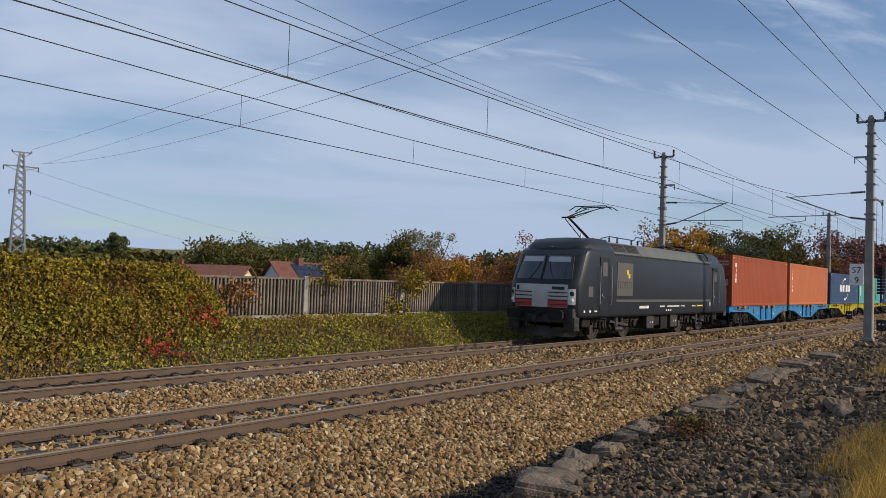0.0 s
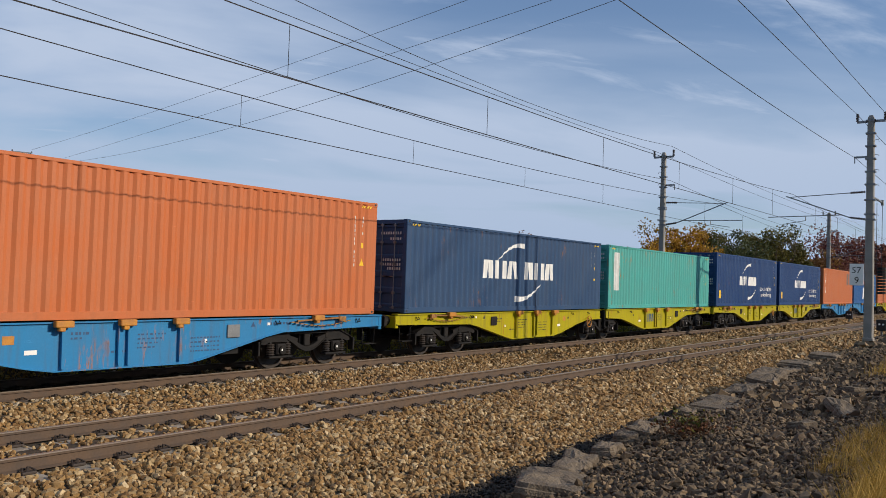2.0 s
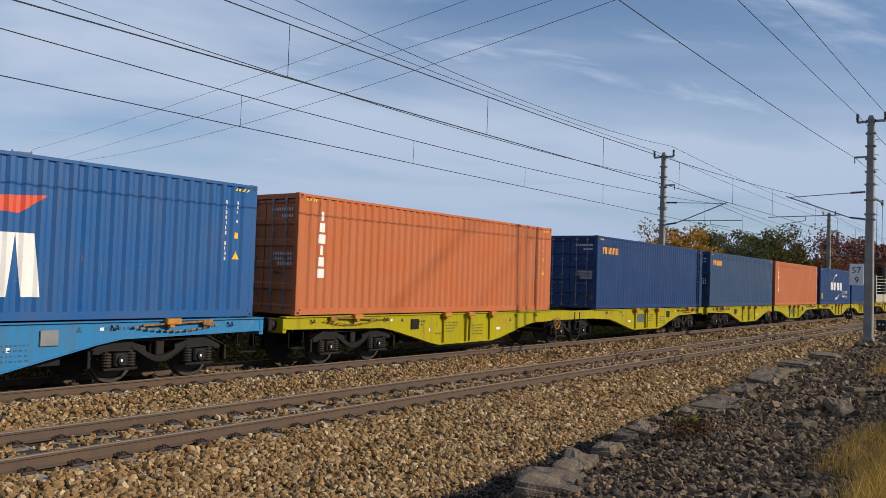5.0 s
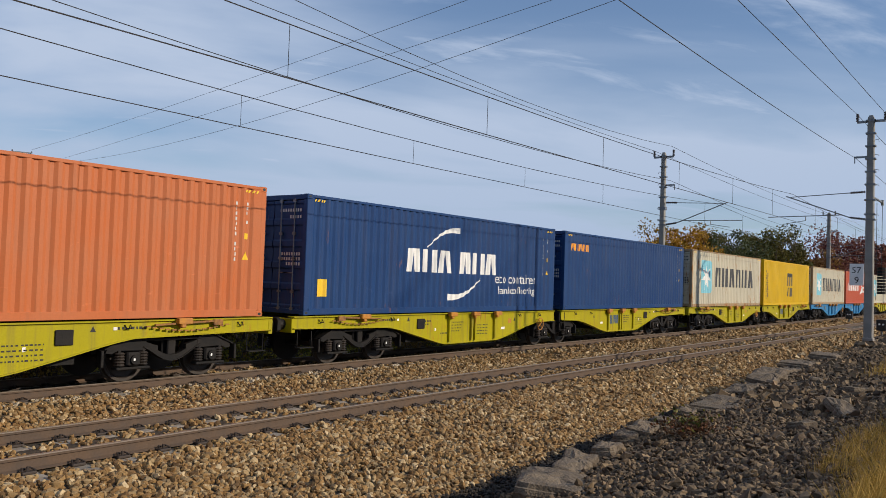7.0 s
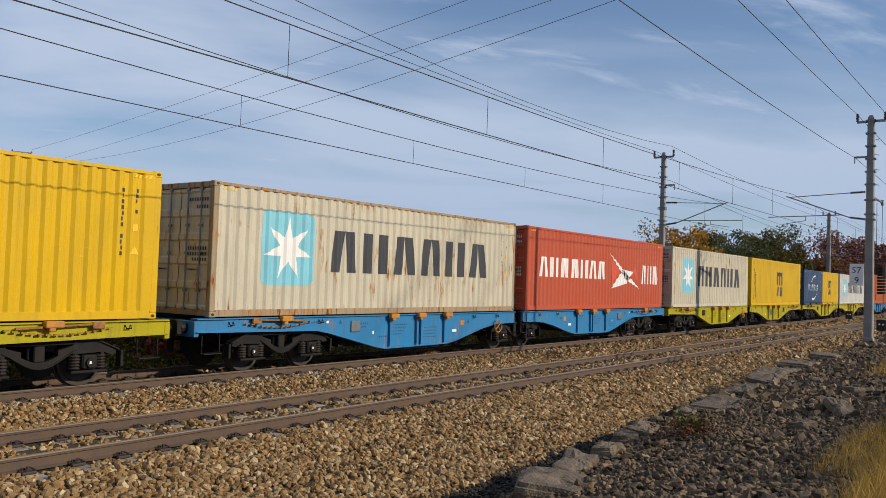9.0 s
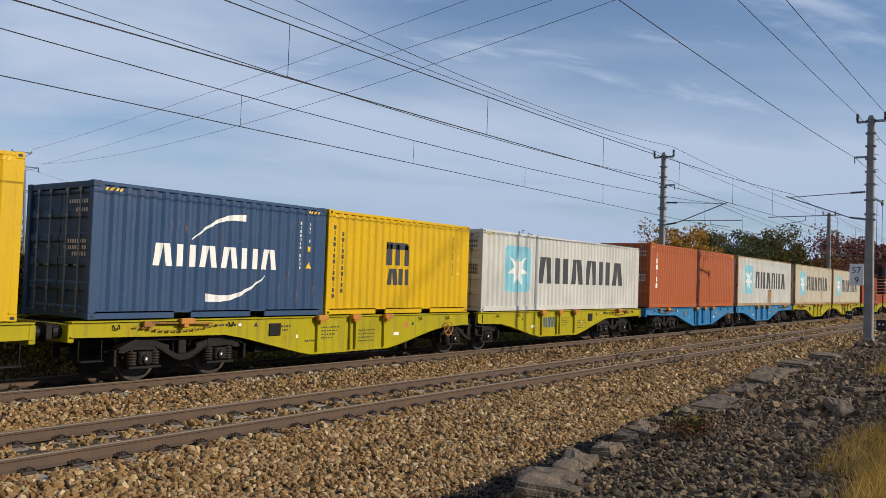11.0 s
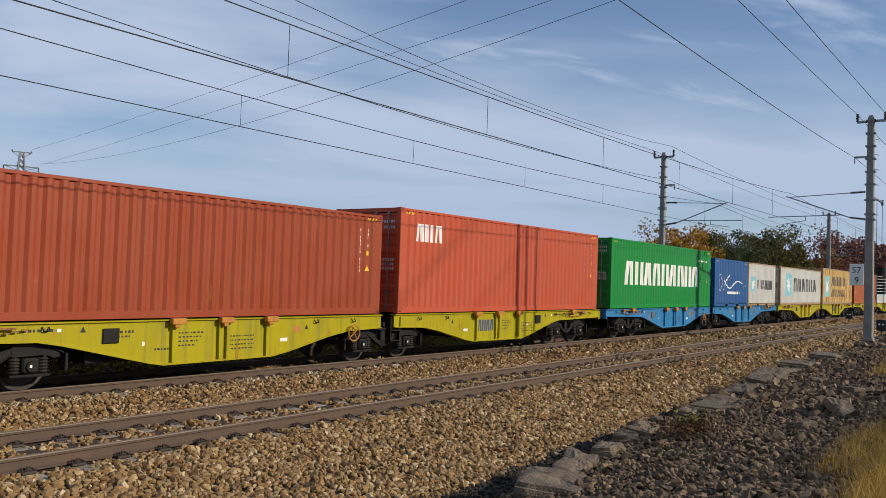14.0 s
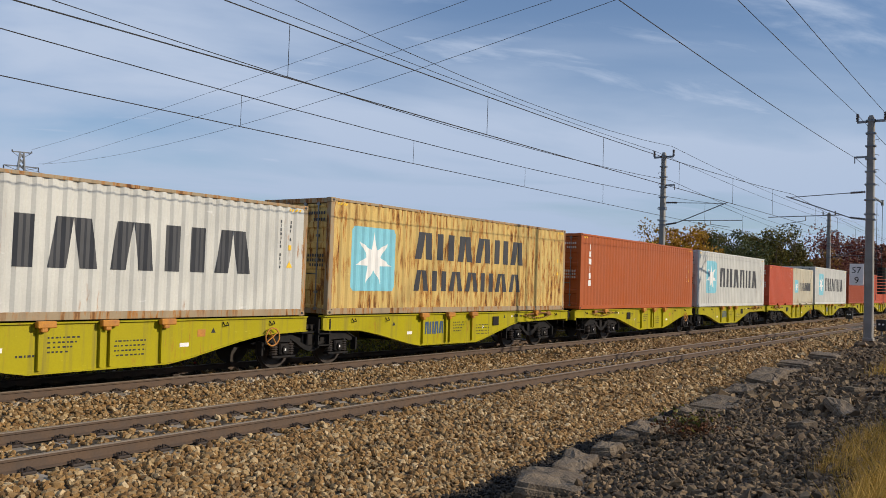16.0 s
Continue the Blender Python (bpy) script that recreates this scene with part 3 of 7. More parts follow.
def container(label, body, length, height, marks, wear=None, doors=True):
    """A freight container with its near wall towards -y. marks: (name, polygons, material, label)."""
    box = thing("container", label, "container", group="containers on the train")
    parent = None
    for name, me in shell_meshes(length, height):
        if name == "locking_bar":
            o = new(name, me)
            o.parent = parent
            mats = [M["galv"]]
        else:
            o = new(name, me)
            o.parent = box
            mats = [wear or body, M["black"]] if name == "corner_casting" else [body if name in ("side_wall", "roof", "door", "end_wall") else wear or body]
            if name == "door":
                parent = o
        while len(me.materials) < len(mats):
            me.materials.append(None)
        for i, k in enumerate(mats):
            o.material_slots[i].link = "OBJECT"
            o.material_slots[i].material = k
    steps = wave_steps(length)
    for i, (name, polys, m, lab) in enumerate(marks):
        if name in ("lettering", "emblem"):
            for p in polys:
                part("block", on_wall([p], steps, 0.003 + 0.0015 * i), m, box, lab)
            continue
        if name == "arc":
            k = len(polys) // 2
            part("arc", on_wall(polys[:k], steps, 0.003 + 0.0015 * i), m, box, lab)
            part("arc", on_wall(polys[k:], steps, 0.003 + 0.0015 * i), m, box, lab)
            continue
        o = part(name, on_wall(polys, steps, 0.003 + 0.0015 * i), m, box, lab)
        if name in ("code_marking", "hazard_stripe", "sticker", "code", "writing"):
            tagged(o, kind="stuff")
    # small code marks on the door end
    g = Geo()
    for z, n in ((height - 0.42, 9), (height - 0.58, 5), (1.42, 8), (1.30, 8), (1.18, 6)):
        for k in range(n):
            y = -0.98 + 0.085 * k
            g.face([(0.041, y, z), (0.041, y + 0.05, z), (0.041, y + 0.05, z + 0.075), (0.041, y, z + 0.075)])
    tagged(part("code_marking", g, P["charcoal"] if body in (P["cream"], P["grey"], P["rusty"], P["yellow"]) else P["lilac"], box, "rows of small unreadable code marks on the doors"), kind="stuff")
    return box


P = dict(
    brown=paint("oxide_red_paint", (0.27, 0.060, 0.030), 0.22, 0.03, 0.45, fade=(0.29, 0.075, 0.042)),
    sienna2=paint("red_brown_paint", (0.31, 0.075, 0.036), 0.2, 0.03, 0.45, fade=(0.32, 0.085, 0.046)),
    sienna=paint("sienna_paint", (0.37, 0.105, 0.042), 0.2, 0.03, 0.45, fade=(0.37, 0.115, 0.055)),
    red=paint("red_oxide_paint", (0.30, 0.055, 0.030), 0.2, 0.03, 0.45, fade=(0.32, 0.08, 0.05)),
    tan=paint("faded_orange_paint", (0.47, 0.150, 0.068), 0.22, 0.04, 0.5, fade=(0.45, 0.165, 0.085)),
    coral=paint("coral_red_paint", (0.45, 0.098, 0.056), 0.2, 0.03, 0.45, fade=(0.44, 0.11, 0.068)),
    blue=paint("navy_blue_paint", (0.018, 0.048, 0.140), 0.22, 0.06, 0.4, fade=(0.026, 0.058, 0.150)),
    slate=paint("slate_blue_paint", (0.034, 0.068, 0.138), 0.25, 0.08, 0.45, fade=(0.045, 0.080, 0.148)),
    bright=paint("mid_blue_paint", (0.030, 0.105, 0.28), 0.28, 0.10, 0.4),
    teal=paint("teal_green_paint", (0.095, 0.36, 0.325), 0.30, 0.30, 0.45),
    grey=paint("pale_grey_paint", (0.60, 0.60, 0.56), 0.18, 0.14, 0.5, fade=(0.50, 0.50, 0.47)),
    cream=paint("dirty_cream_paint", (0.56, 0.52, 0.41), 0.36, 0.42, 0.55),
    rusty=paint("rusted_cream_paint", (0.60, 0.44, 0.18), 0.30, 0.80, 0.6),
    yellow=paint("mustard_yellow_paint", (0.62, 0.40, 0.030), 0.22, 0.05, 0.45),
    green=paint("bright_green_paint", (0.004, 0.225, 0.042), 0.15, 0.02, 0.4),
    rustframe=paint("rust_streaked_frame", (0.34, 0.27, 0.18), 0.5, 0.8, 0.65),
    charcoal=mat("charcoal_lettering", (0.035, 0.038, 0.045), 0.5, vary=0.2, scale=3, bump=0.03),
    sky=mat("light_blue_square", (0.20, 0.52, 0.62), 0.5, vary=0.12, scale=2, bump=0.03),
    lilac=mat("faded_white_lettering", (0.62, 0.62, 0.60), 0.55, vary=0.2, scale=4, bump=0.03),
    grime=mat("dull_grey_patch", (0.20, 0.14, 0.12), 0.7, vary=0.3),
    orange=mat("orange_lettering", (0.80, 0.30, 0.01), 0.5, vary=0.1, bump=0.02),
    redmark=mat("red_lettering", (0.62, 0.07, 0.03), 0.5, vary=0.1, bump=0.02),
    navy=mat("navy_lettering", (0.025, 0.07, 0.16), 0.5, vary=0.15, bump=0.02),
)


def small_marks(L, H, colour, yellow=True):
    """Code bars, hazard stripes and stickers near the ends of a wall."""
    a = [("code_marking", ticks(L - 0.86, L - 0.79, H * 0.42, H - 0.36, 12) + ticks(L - 0.56, L - 0.49, H - 0.86, H - 0.36, 5), colour, "column of small unreadable code marks")]
    if yellow:
        a.append(("sticker", [rect(L - 0.60, L - 0.48, H * 0.585, H * 0.63), [(L - 0.65, H * 0.43), (L - 0.43, H * 0.43), (L - 0.54, H * 0.495)]], M["yellow"], "small yellow warning stickers"))
    a.append(("hazard_stripe", [[(x, H - 0.17), (x + 0.05, H - 0.17), (x + 0.09, H - 0.11), (x + 0.04, H - 0.11)] for x in [0.24 + 0.1 * i for i in range(4)] + [L - 0.62 + 0.1 * i for i in range(4)]],
              M["yellow"], "yellow and black height stripes"))
    return a


def marks_for(brand, L, H):
    if brand == "column":
        return [("emblem", column(0.66, 0.96, 0.90, 2.56, 6), M["white"], "white upright row of plain marks")] + small_marks(L, H, P["lilac"])
    if brand == "short_column":
        return [("emblem", column(0.62, 0.94, 1.34, 2.50, 4), M["white"], "white upright row of plain marks")] + small_marks(L, H, P["lilac"])
    if brand == "patched":
        return marks_for("column", L, H) + [("patch", [rect(9.35, 10.2, 1.65, 2.65)], P["grime"], "dull grey repair patch")]
    if brand in ("arcs", "arcs_plain", "arcs_big"):
        k = H / HC
        big = brand == "arcs_plain"
        z0, z1 = (1.05, 1.63) if big else (1.20, 1.72) if brand == "arcs" else (1.15, 1.80)
        xs = (4.2, 5.7, 5.88, 7.55) if brand == "arcs" else (3.80, 6.05, 6.32, 8.5)
        out = [("lettering", blocks(xs[0], xs[1], z0, z1, 3, 0.14) + blocks(xs[2], xs[3], z0, z1, 3, 0.14), M["white"], "white row of plain blocks"),
               ("arc", swoosh(4.75, 1.86 * k, 6.3, 2.42 * k, 0.18, 0.03, 0.17) + swoosh(5.75, 0.45 * k, 7.5, 1.02 * k, -0.2, 0.2, 0.03), M["white"], "white sweeping arcs")]
        if not big:
            out += [("writing", words("eco container", 8.35, 10.9, 0.90), M["white"], "white words eco container"),
                    ("writing", words("bamboo flooring", 8.5, 10.8, 0.56), M["white"], "white words bamboo flooring"),
                    ("label", [rect(0.42, 0.74, 0.45, 0.87)], M["yellow"], "yellow label plate")]
        return out + small_marks(L, H, P["lilac"])
    if brand == "panel":
        return [("panel", [rect(0.5, 1.0, 0.75, 2.3)], P["lilac"], "white upright panel")] + small_marks(L, H, P["lilac"])
    if brand == "eagle":
        return [("emblem", [[(4.5, 2.2), (5.6, 2.12), (5.6, 1.9), (5.0, 1.85)], [(5.6, 2.12), (6.4, 2.12), (6.4, 1.72), (5.6, 1.72)], [(6.4, 2.12), (7.5, 2.2), (7.0, 1.85), (6.4, 1.9)]], P["redmark"], "red winged emblem"),
                ("lettering", blocks(4.55, 7.5, 0.42, 1.52, 3, 0.08, 0.1), M["white"], "three white slanted blocks")] + small_marks(L, H, P["lilac"])
    if brand == "sea":
        return [("lettering", blocks(0.54, 2.05, 2.20, 2.46, 5, 0.14), P["orange"], "orange row of plain blocks")] + small_marks(L, H, P["lilac"])
    if brand in ("star", "star_two", "star_patch"):
        if L < 7:
            q = [("blue_square", rounded(0.60, 1.52, 0.86, 1.76, 0.08), P["sky"], "light blue square"), ("star", star(1.06, 1.30, 0.40), M["white"], "white seven-pointed star"),
                 ("lettering", blocks(1.85, 5.35, 1.0, 1.58, 6, 0.18), P["charcoal"], "row of dark plain blocks")]
            return q + small_marks(L, H, P["charcoal"])
        k = H / HC
        if brand == "star_two":
            q = [("blue_square", rounded(0.8, 2.55, 0.6, 2.25), P["sky"], "faded light blue square"), ("star", star(1.67, 1.42, 0.72), M["white"], "white seven-pointed star"),
                 ("lettering", blocks(3.41, 9.45, 1.51, 2.27, 6, 0.2) + blocks(3.40, 9.25, 0.62, 1.2, 7, 0.24), P["charcoal"], "two rows of dark plain blocks")]
        else:
            q = [("blue_square", rounded(1.36, 2.98, 0.71 * k, 2.40 * k), P["sky"], "light blue square"), ("star", star(2.17, 1.55 * k, 0.76 * k), M["white"], "white seven-pointed star"),
                 ("lettering", blocks(3.57, 10.75, 1.05 * k, 2.08 * k, 6, 0.22), P["charcoal"], "row of dark plain blocks")]
        if brand == "star_patch":
            q.append(("patch", [rect(6.3, 7.15, 0.17, 1.0)], P["rustframe"], "rusty repair patch"))
        return q + small_marks(L, H, P["charcoal"])
    if brand == "msc":
        c = 6.6 if L > 7 else 2.75
        w = 0.78 if L > 7 else 0.5
        z = 0.58 if L > 7 else 0.77
        h = 1.58 if L > 7 else 1.14
        q = [("emblem", [rect(c - w + i * w * 0.72, c - w + i * w * 0.72 + w * 0.42, z + h * 0.46, z + h * 0.96) for i in range(3)] + [rect(c - w, c + w * 0.8, z + h * 0.84, z + h)]
              + blocks(c - w * 0.9, c + w, z, z + h * 0.38, 2, 0.15), P["charcoal"], "dark three-legged emblem over two blocks")]
        x0 = 0.18 if L < 7 else 0.55
        q.append(("code_marking", column(x0, x0 + 0.14, 0.42, 2.25, 13, 0.3) + column(x0 + 0.3, x0 + 0.44, 0.55, 2.1, 11, 0.3), P["charcoal"], "dark upright rows of plain marks"))
        return q + small_marks(L, H, P["charcoal"])
    if brand == "pennant":
        return [("lettering", blocks(0.92, 6.35, 1.18, 1.88, 7, 0.22) + blocks(9.84, 11.7, 1.05, 1.86, 3, 0.22), M["white"], "white row of plain blocks"),
                ("pennant", [[(6.55, 2.27), (7.9, 1.62), (9.66, 0.82), (8.2, 1.2)], [(6.75, 0.82), (7.9, 1.62), (8.9, 1.55), (8.3, 1.05)]], M["white"], "white crossed pennant"),
                ("pennant_field", [[(6.75, 2.0), (7.6, 1.6), (6.8, 1.0)], [(8.9, 1.5), (9.6, 1.0), (9.1, 1.9)]], P["redmark"], "red field of the pennant")] + small_marks(L, H, P["lilac"])
    if brand == "green":
        return [("lettering", blocks(1.40, 10.45, 1.0, 2.0, 9, 0.13), M["white"], "large white row of plain blocks"),
                ("code", blocks(10.2, 11.7, 2.28, 2.36, 9, 0.3, slot=False), M["white"], "small white code marks")] + small_marks(L, H, P["lilac"])
    if brand == "cai":
        return [("lettering", blocks(0.7, 2.0, 2.0, 2.5, 3, 0.15), M["white"], "white row of plain blocks")] + small_marks(L, H, P["lilac"])
    if brand == "script":
        return [("emblem", swoosh(0.7, 1.3, 1.3, 1.3, 0.45, 0.06, 0.06) + swoosh(0.7, 1.3, 1.3, 1.3, -0.45, 0.06, 0.06), P["lilac"], "white ring emblem"),
                ("lettering", swoosh(1.5, 0.9, 2.6, 1.7, 0.15, 0.05, 0.1) + swoosh(1.6, 1.5, 3.2, 1.15, -0.3, 0.1, 0.06) + swoosh(3.0, 1.1, 4.9, 1.3, 0.2, 0.09, 0.05) + blocks(2.2, 4.6, 0.68, 0.82, 8, 0.3, slot=False),
                 M["white"], "white flowing strokes")] + small_marks(L, H, P["lilac"])
    if brand == "arcs20":
        return [("lettering", blocks(1.3, 4.6, 1.05, 1.5, 6, 0.14), M["white"], "white row of plain blocks"),
                ("arc", swoosh(2.2, 1.6, 3.6, 2.15, 0.18, 0.03, 0.15) + swoosh(2.6, 0.42, 4.2, 0.9, -0.2, 0.17, 0.03), M["white"], "white sweeping arcs")] + small_marks(L, H, P["lilac"])
    return small_marks(L, H, P["lilac"])


# slot by slot from the locomotive back: list of (length, height, paint, frame, marks, label)
F40, F20 = 12.192, 6.058
RUSTY = "rustframe"
CONSIST = [
    [(F40, HC, "sienna2", None, "short_column", "red-brown corrugated freight container on a blue wagon")],
    [(F40, HC, "tan", None, "column", "faded orange corrugated container with upright white marks")],
    [(F40, STD, "slate", None, "arcs_plain", "dark blue container with white blocks and arcs")],
    [(F40, STD, "teal", None, "panel", "teal green corrugated container with a white upright panel")],
    [(F40, HC, "blue", None, "arcs", "navy blue container with white blocks, arcs and words")],
    [(F40, HC, "blue", None, "arcs", "scuffed navy blue container with white blocks and arcs")],
    [(F40, HC, "tan", None, "patched", "faded orange container with a dull grey patch")],
    [(F40, HC, "bright", None, "eagle", "mid blue container with a red emblem above white blocks")],
    [(F40, HC, "tan", None, "column", "faded orange corrugated container with upright white marks")],
    [(F40, HC, "blue", None, "sea", "navy blue container with small orange blocks")],
    [(F40, HC, "slate", None, "sea", "faded slate blue container with orange blocks")],
    [(F40, HC, "tan", None, "column", "faded orange corrugated container on a yellow wagon")],
    [(F40, HC, "blue", None, "arcs_big", "navy blue container with white blocks, arcs and words")],
    [(F40, HC, "blue", None, "sea", "navy blue corrugated container with orange blocks")],
    [(F40, HC, "cream", RUSTY, "star", "rust-streaked cream container with a white star on blue")],
    [(F40, HC, "yellow", None, "msc", "mustard yellow container with a dark emblem")],
    [(F40, HC, "cream", RUSTY, "star", "rust-stained pale container with a star on a blue square")],
    [(F40, HC, "coral", None, "pennant", "coral red container with white blocks and a pennant")],
    [(F40, HC, "cream", None, "star", "dirty cream container with a white star on blue")],
    [(F40, HC, "yellow", None, "msc", "mustard yellow corrugated container with a dark emblem")],
    [(F20, STD, "slate", None, "arcs20", "short dark blue container"), (F20, STD, "yellow", None, "msc", "short mustard yellow container with dark emblem")],
    [(F40, STD, "grey", None, "star", "low pale grey container with a star on blue")],
    [(F40, HC, "sienna", None, "column", "red-brown container with upright white marks")],
    [(F40, HC, "grey", RUSTY, "star_patch", "pale grey container with rust patches and a star")],
    [(F40, HC, "cream", RUSTY, "star", "dirty cream container with rusted rails and a star")],
    [(F40, HC, "cream", RUSTY, "star", "cream container with rust-streaked edges and a star")],
    [(F40, STD, "brown", None, "plain", "plain low red-brown corrugated container")],
    [(F40, HC, "coral", None, "cai", "coral red container with three white blocks")],
    [(F40, HC, "green", None, "green", "bright green container with large white blocks")],
    [(F20, STD, "bright", None, "script", "short blue container with flowing white strokes"), (F20, STD, "grey", RUSTY, "star", "short pale grey container with rusted corner posts")],
    [(F40, STD, "grey", RUSTY, "star", "low pale grey container with rusted edges and a star")],
    [(F40, HC, "rusty", RUSTY, "star_two", "heavily rusted cream container with two rows of dark blocks")],
    [(F40, HC, "sienna", None, "column", "red-brown corrugated container with upright white marks")],
    [(F40, HC, "grey", None, "star", "pale grey container with a star on a blue square")],
    [(F20, STD, "coral", None, "plain", "short coral red container"), (F20, STD, "cream", None, "star", "short cream container with a star")],
    [(F40, HC, "grey", None, "star", "pale grey container with a star on blue")],
    [(F40, STD, "brown", None, "plain", "plain red-brown container in the distance")],
    [(F40, HC, "coral", None, "plain", "plain coral red container in the distance")],
    [(F40, HC, "green", None, "plain", "plain green container in the distance")],
    [(F40, HC, "brown", None, "plain", "plain red-brown corrugated container at the end")],
]
WAGONS = ["wblue" if i in (0, 3, 8, 11, 14) else "wyellow" for i in range(20)]
SLOT_GAP, PITCH_W, EXTRA = 12.94, 26.39, 2.97
MOVERS = []       # (thing, x at 0 s, y, z)
WHEELS = []


def slot_x(i):
    return PITCH_W * (i // 2) + (SLOT_GAP if i % 2 else 0.0) + (EXTRA if i >= 9 else 0.0)


def build_containers():
    for i, load in enumerate(CONSIST):
        for k, (L, H, p, frame_p, brand, label) in enumerate(load):
            box = container(label, P[p], L, H, marks_for(brand, L, H), P[frame_p] if frame_p else None)
            MOVERS.append((box, START + slot_x(i) + k * 6.134, FAR_Y, FLOOR_Z))


build_containers()


# ------------------------------------------------------------ wagons
def bogie(parent, x, jacobs=False):
    """A two-axle freight bogie at x: side frames, springs, axle boxes and two wheelsets."""
    g = Geo()
    g.box(-0.16, 0.16, -0.95, 0.95, 0.52, 0.92, c=0.02)
    b = part("bogie", g, M["dark"], parent)
    b.matrix_basis = pose(x, 0, 0)
    for s in (-1, 1):
        g = Geo()
        y = s * 1.02
        # bow-shaped frame: horns over the axle boxes and a belly that sags between them
        n = 12
        top = [(-0.66 + 1.32 * k / n, 0.80 - 0.14 * math.sin(math.pi * k / n)) for k in range(n + 1)]
        bot = [(px, 0.70 - 0.30 * math.sin(math.pi * k / n) ** 1.3) for k, (px, pz) in enumerate(top)]
        for k in range(n):
            g.prism([bot[k], bot[k + 1], top[k + 1], top[k]] if not 2 < k < 9 else [bot[k], bot[k + 1], (bot[k + 1][0], bot[k + 1][1] + 0.10), (bot[k][0], bot[k][1] + 0.10)], y - 0.05, y + 0.05)
            g.loft([[(px, y - 0.08, pz - 0.02), (px, y + 0.08, pz - 0.02), (px, y + 0.08, pz), (px, y - 0.08, pz)] for px, pz in (bot[k], bot[k + 1])])
        g.box(-0.70, 0.70, y - 0.07, y + 0.07, 0.80, 0.845, c=0.01)
        g.box(-0.10, 0.10, y - 0.04, y + 0.04, 0.50, 0.80, c=0.02)
        for q in (-1, 1):
            g.prism([(q * 0.60, 0.62), (q * 0.60, 0.83), (q * 0.80, 0.86), (q * 1.05, 0.86), (q * 1.42, 0.70), (q * 1.46, 0.60), (q * 1.34, 0.58), (q * 1.2, 0.64)], y - 0.06, y + 0.06)
            g.loft([[(q * px, y - 0.10, pz), (q * px, y + 0.10, pz), (q * px, y + 0.10, pz + 0.022), (q * px, y - 0.10, pz + 0.022)] for px, pz in ((0.60, 0.83), (0.80, 0.86), (1.05, 0.86), (1.42, 0.70), (1.50, 0.66))])
            for hx in (0.62, 1.14):
                g.box(min(q * hx, q * (hx + 0.07)), max(q * hx, q * (hx + 0.07)), y - 0.07, y + 0.07, 0.30, 0.64, c=0.01)
            g.beam((q * 1.44, y, 0.66), (q * 1.62, y * 0.85, 0.60), 0.05)
            g.box(min(q * 1.52, q * 1.58), max(q * 1.52, q * 1.58), y - 0.12, y + 0.06, 0.34, 0.66, c=0.01)
        part("side_frame", g, M["dark"], b)
        for ax in (-0.9, 0.9):
            g = Geo()
            yb = y + s * 0.03
            g.box(ax - 0.15, ax + 0.15, yb - 0.11, yb + 0.11, 0.34, 0.60, c=0.03)
            g.tube((ax, yb, 0.46), (ax, yb + s * 0.15, 0.46), 0.105, 0.09, n=12)
            g.box(ax - 0.36, ax + 0.36, yb - 0.10, yb + 0.10, 0.27, 0.32, c=0.012)
            part("axle_box", g, M["dark"], b)
            for dx in (-0.25, 0.25):
                g = Geo()
                prof = [(0.33 + k * 0.027, 0.105 if k % 2 else 0.075) for k in range(11)]
                g.loft([[(ax + dx + r * math.cos(t), yb + r * math.sin(t), z) for t in (math.pi * j / 5 for j in range(10))] for z, r in prof])
                part("spring", g, M["wheel"], b)
            g = Geo()
            g.face([(ax - 0.04, yb + s * 0.152, 0.44), (ax + 0.0, yb + s * 0.152, 0.44), (ax + 0.0, yb + s * 0.152, 0.49), (ax - 0.04, yb + s * 0.152, 0.49)])
            part("axle_mark", g, M["white"], b)
    for ax in (-0.9, 0.9):
        g = Geo()
        g.tube((0, -0.98, 0), (0, 0.98, 0), 0.08, n=10)
        for s in (-1, 1):
            yy = s * 0.735
            g.wheel(0, yy, 0, 0.46, s * 0.07, [(-0.9, 0.30), (-0.7, 1.06), (-0.3, 1.06), (-0.2, 1.0), (1.0, 0.985), (1.0, 0.86), (0.35, 0.80), (0.2, 0.5), (0.6, 0.36), (0.9, 0.33)], n=26)
        w = part("wheelset", g, M["wheel"], b)
        w.matrix_basis = pose(ax, 0, 0.46)
        WHEELS.append(w)


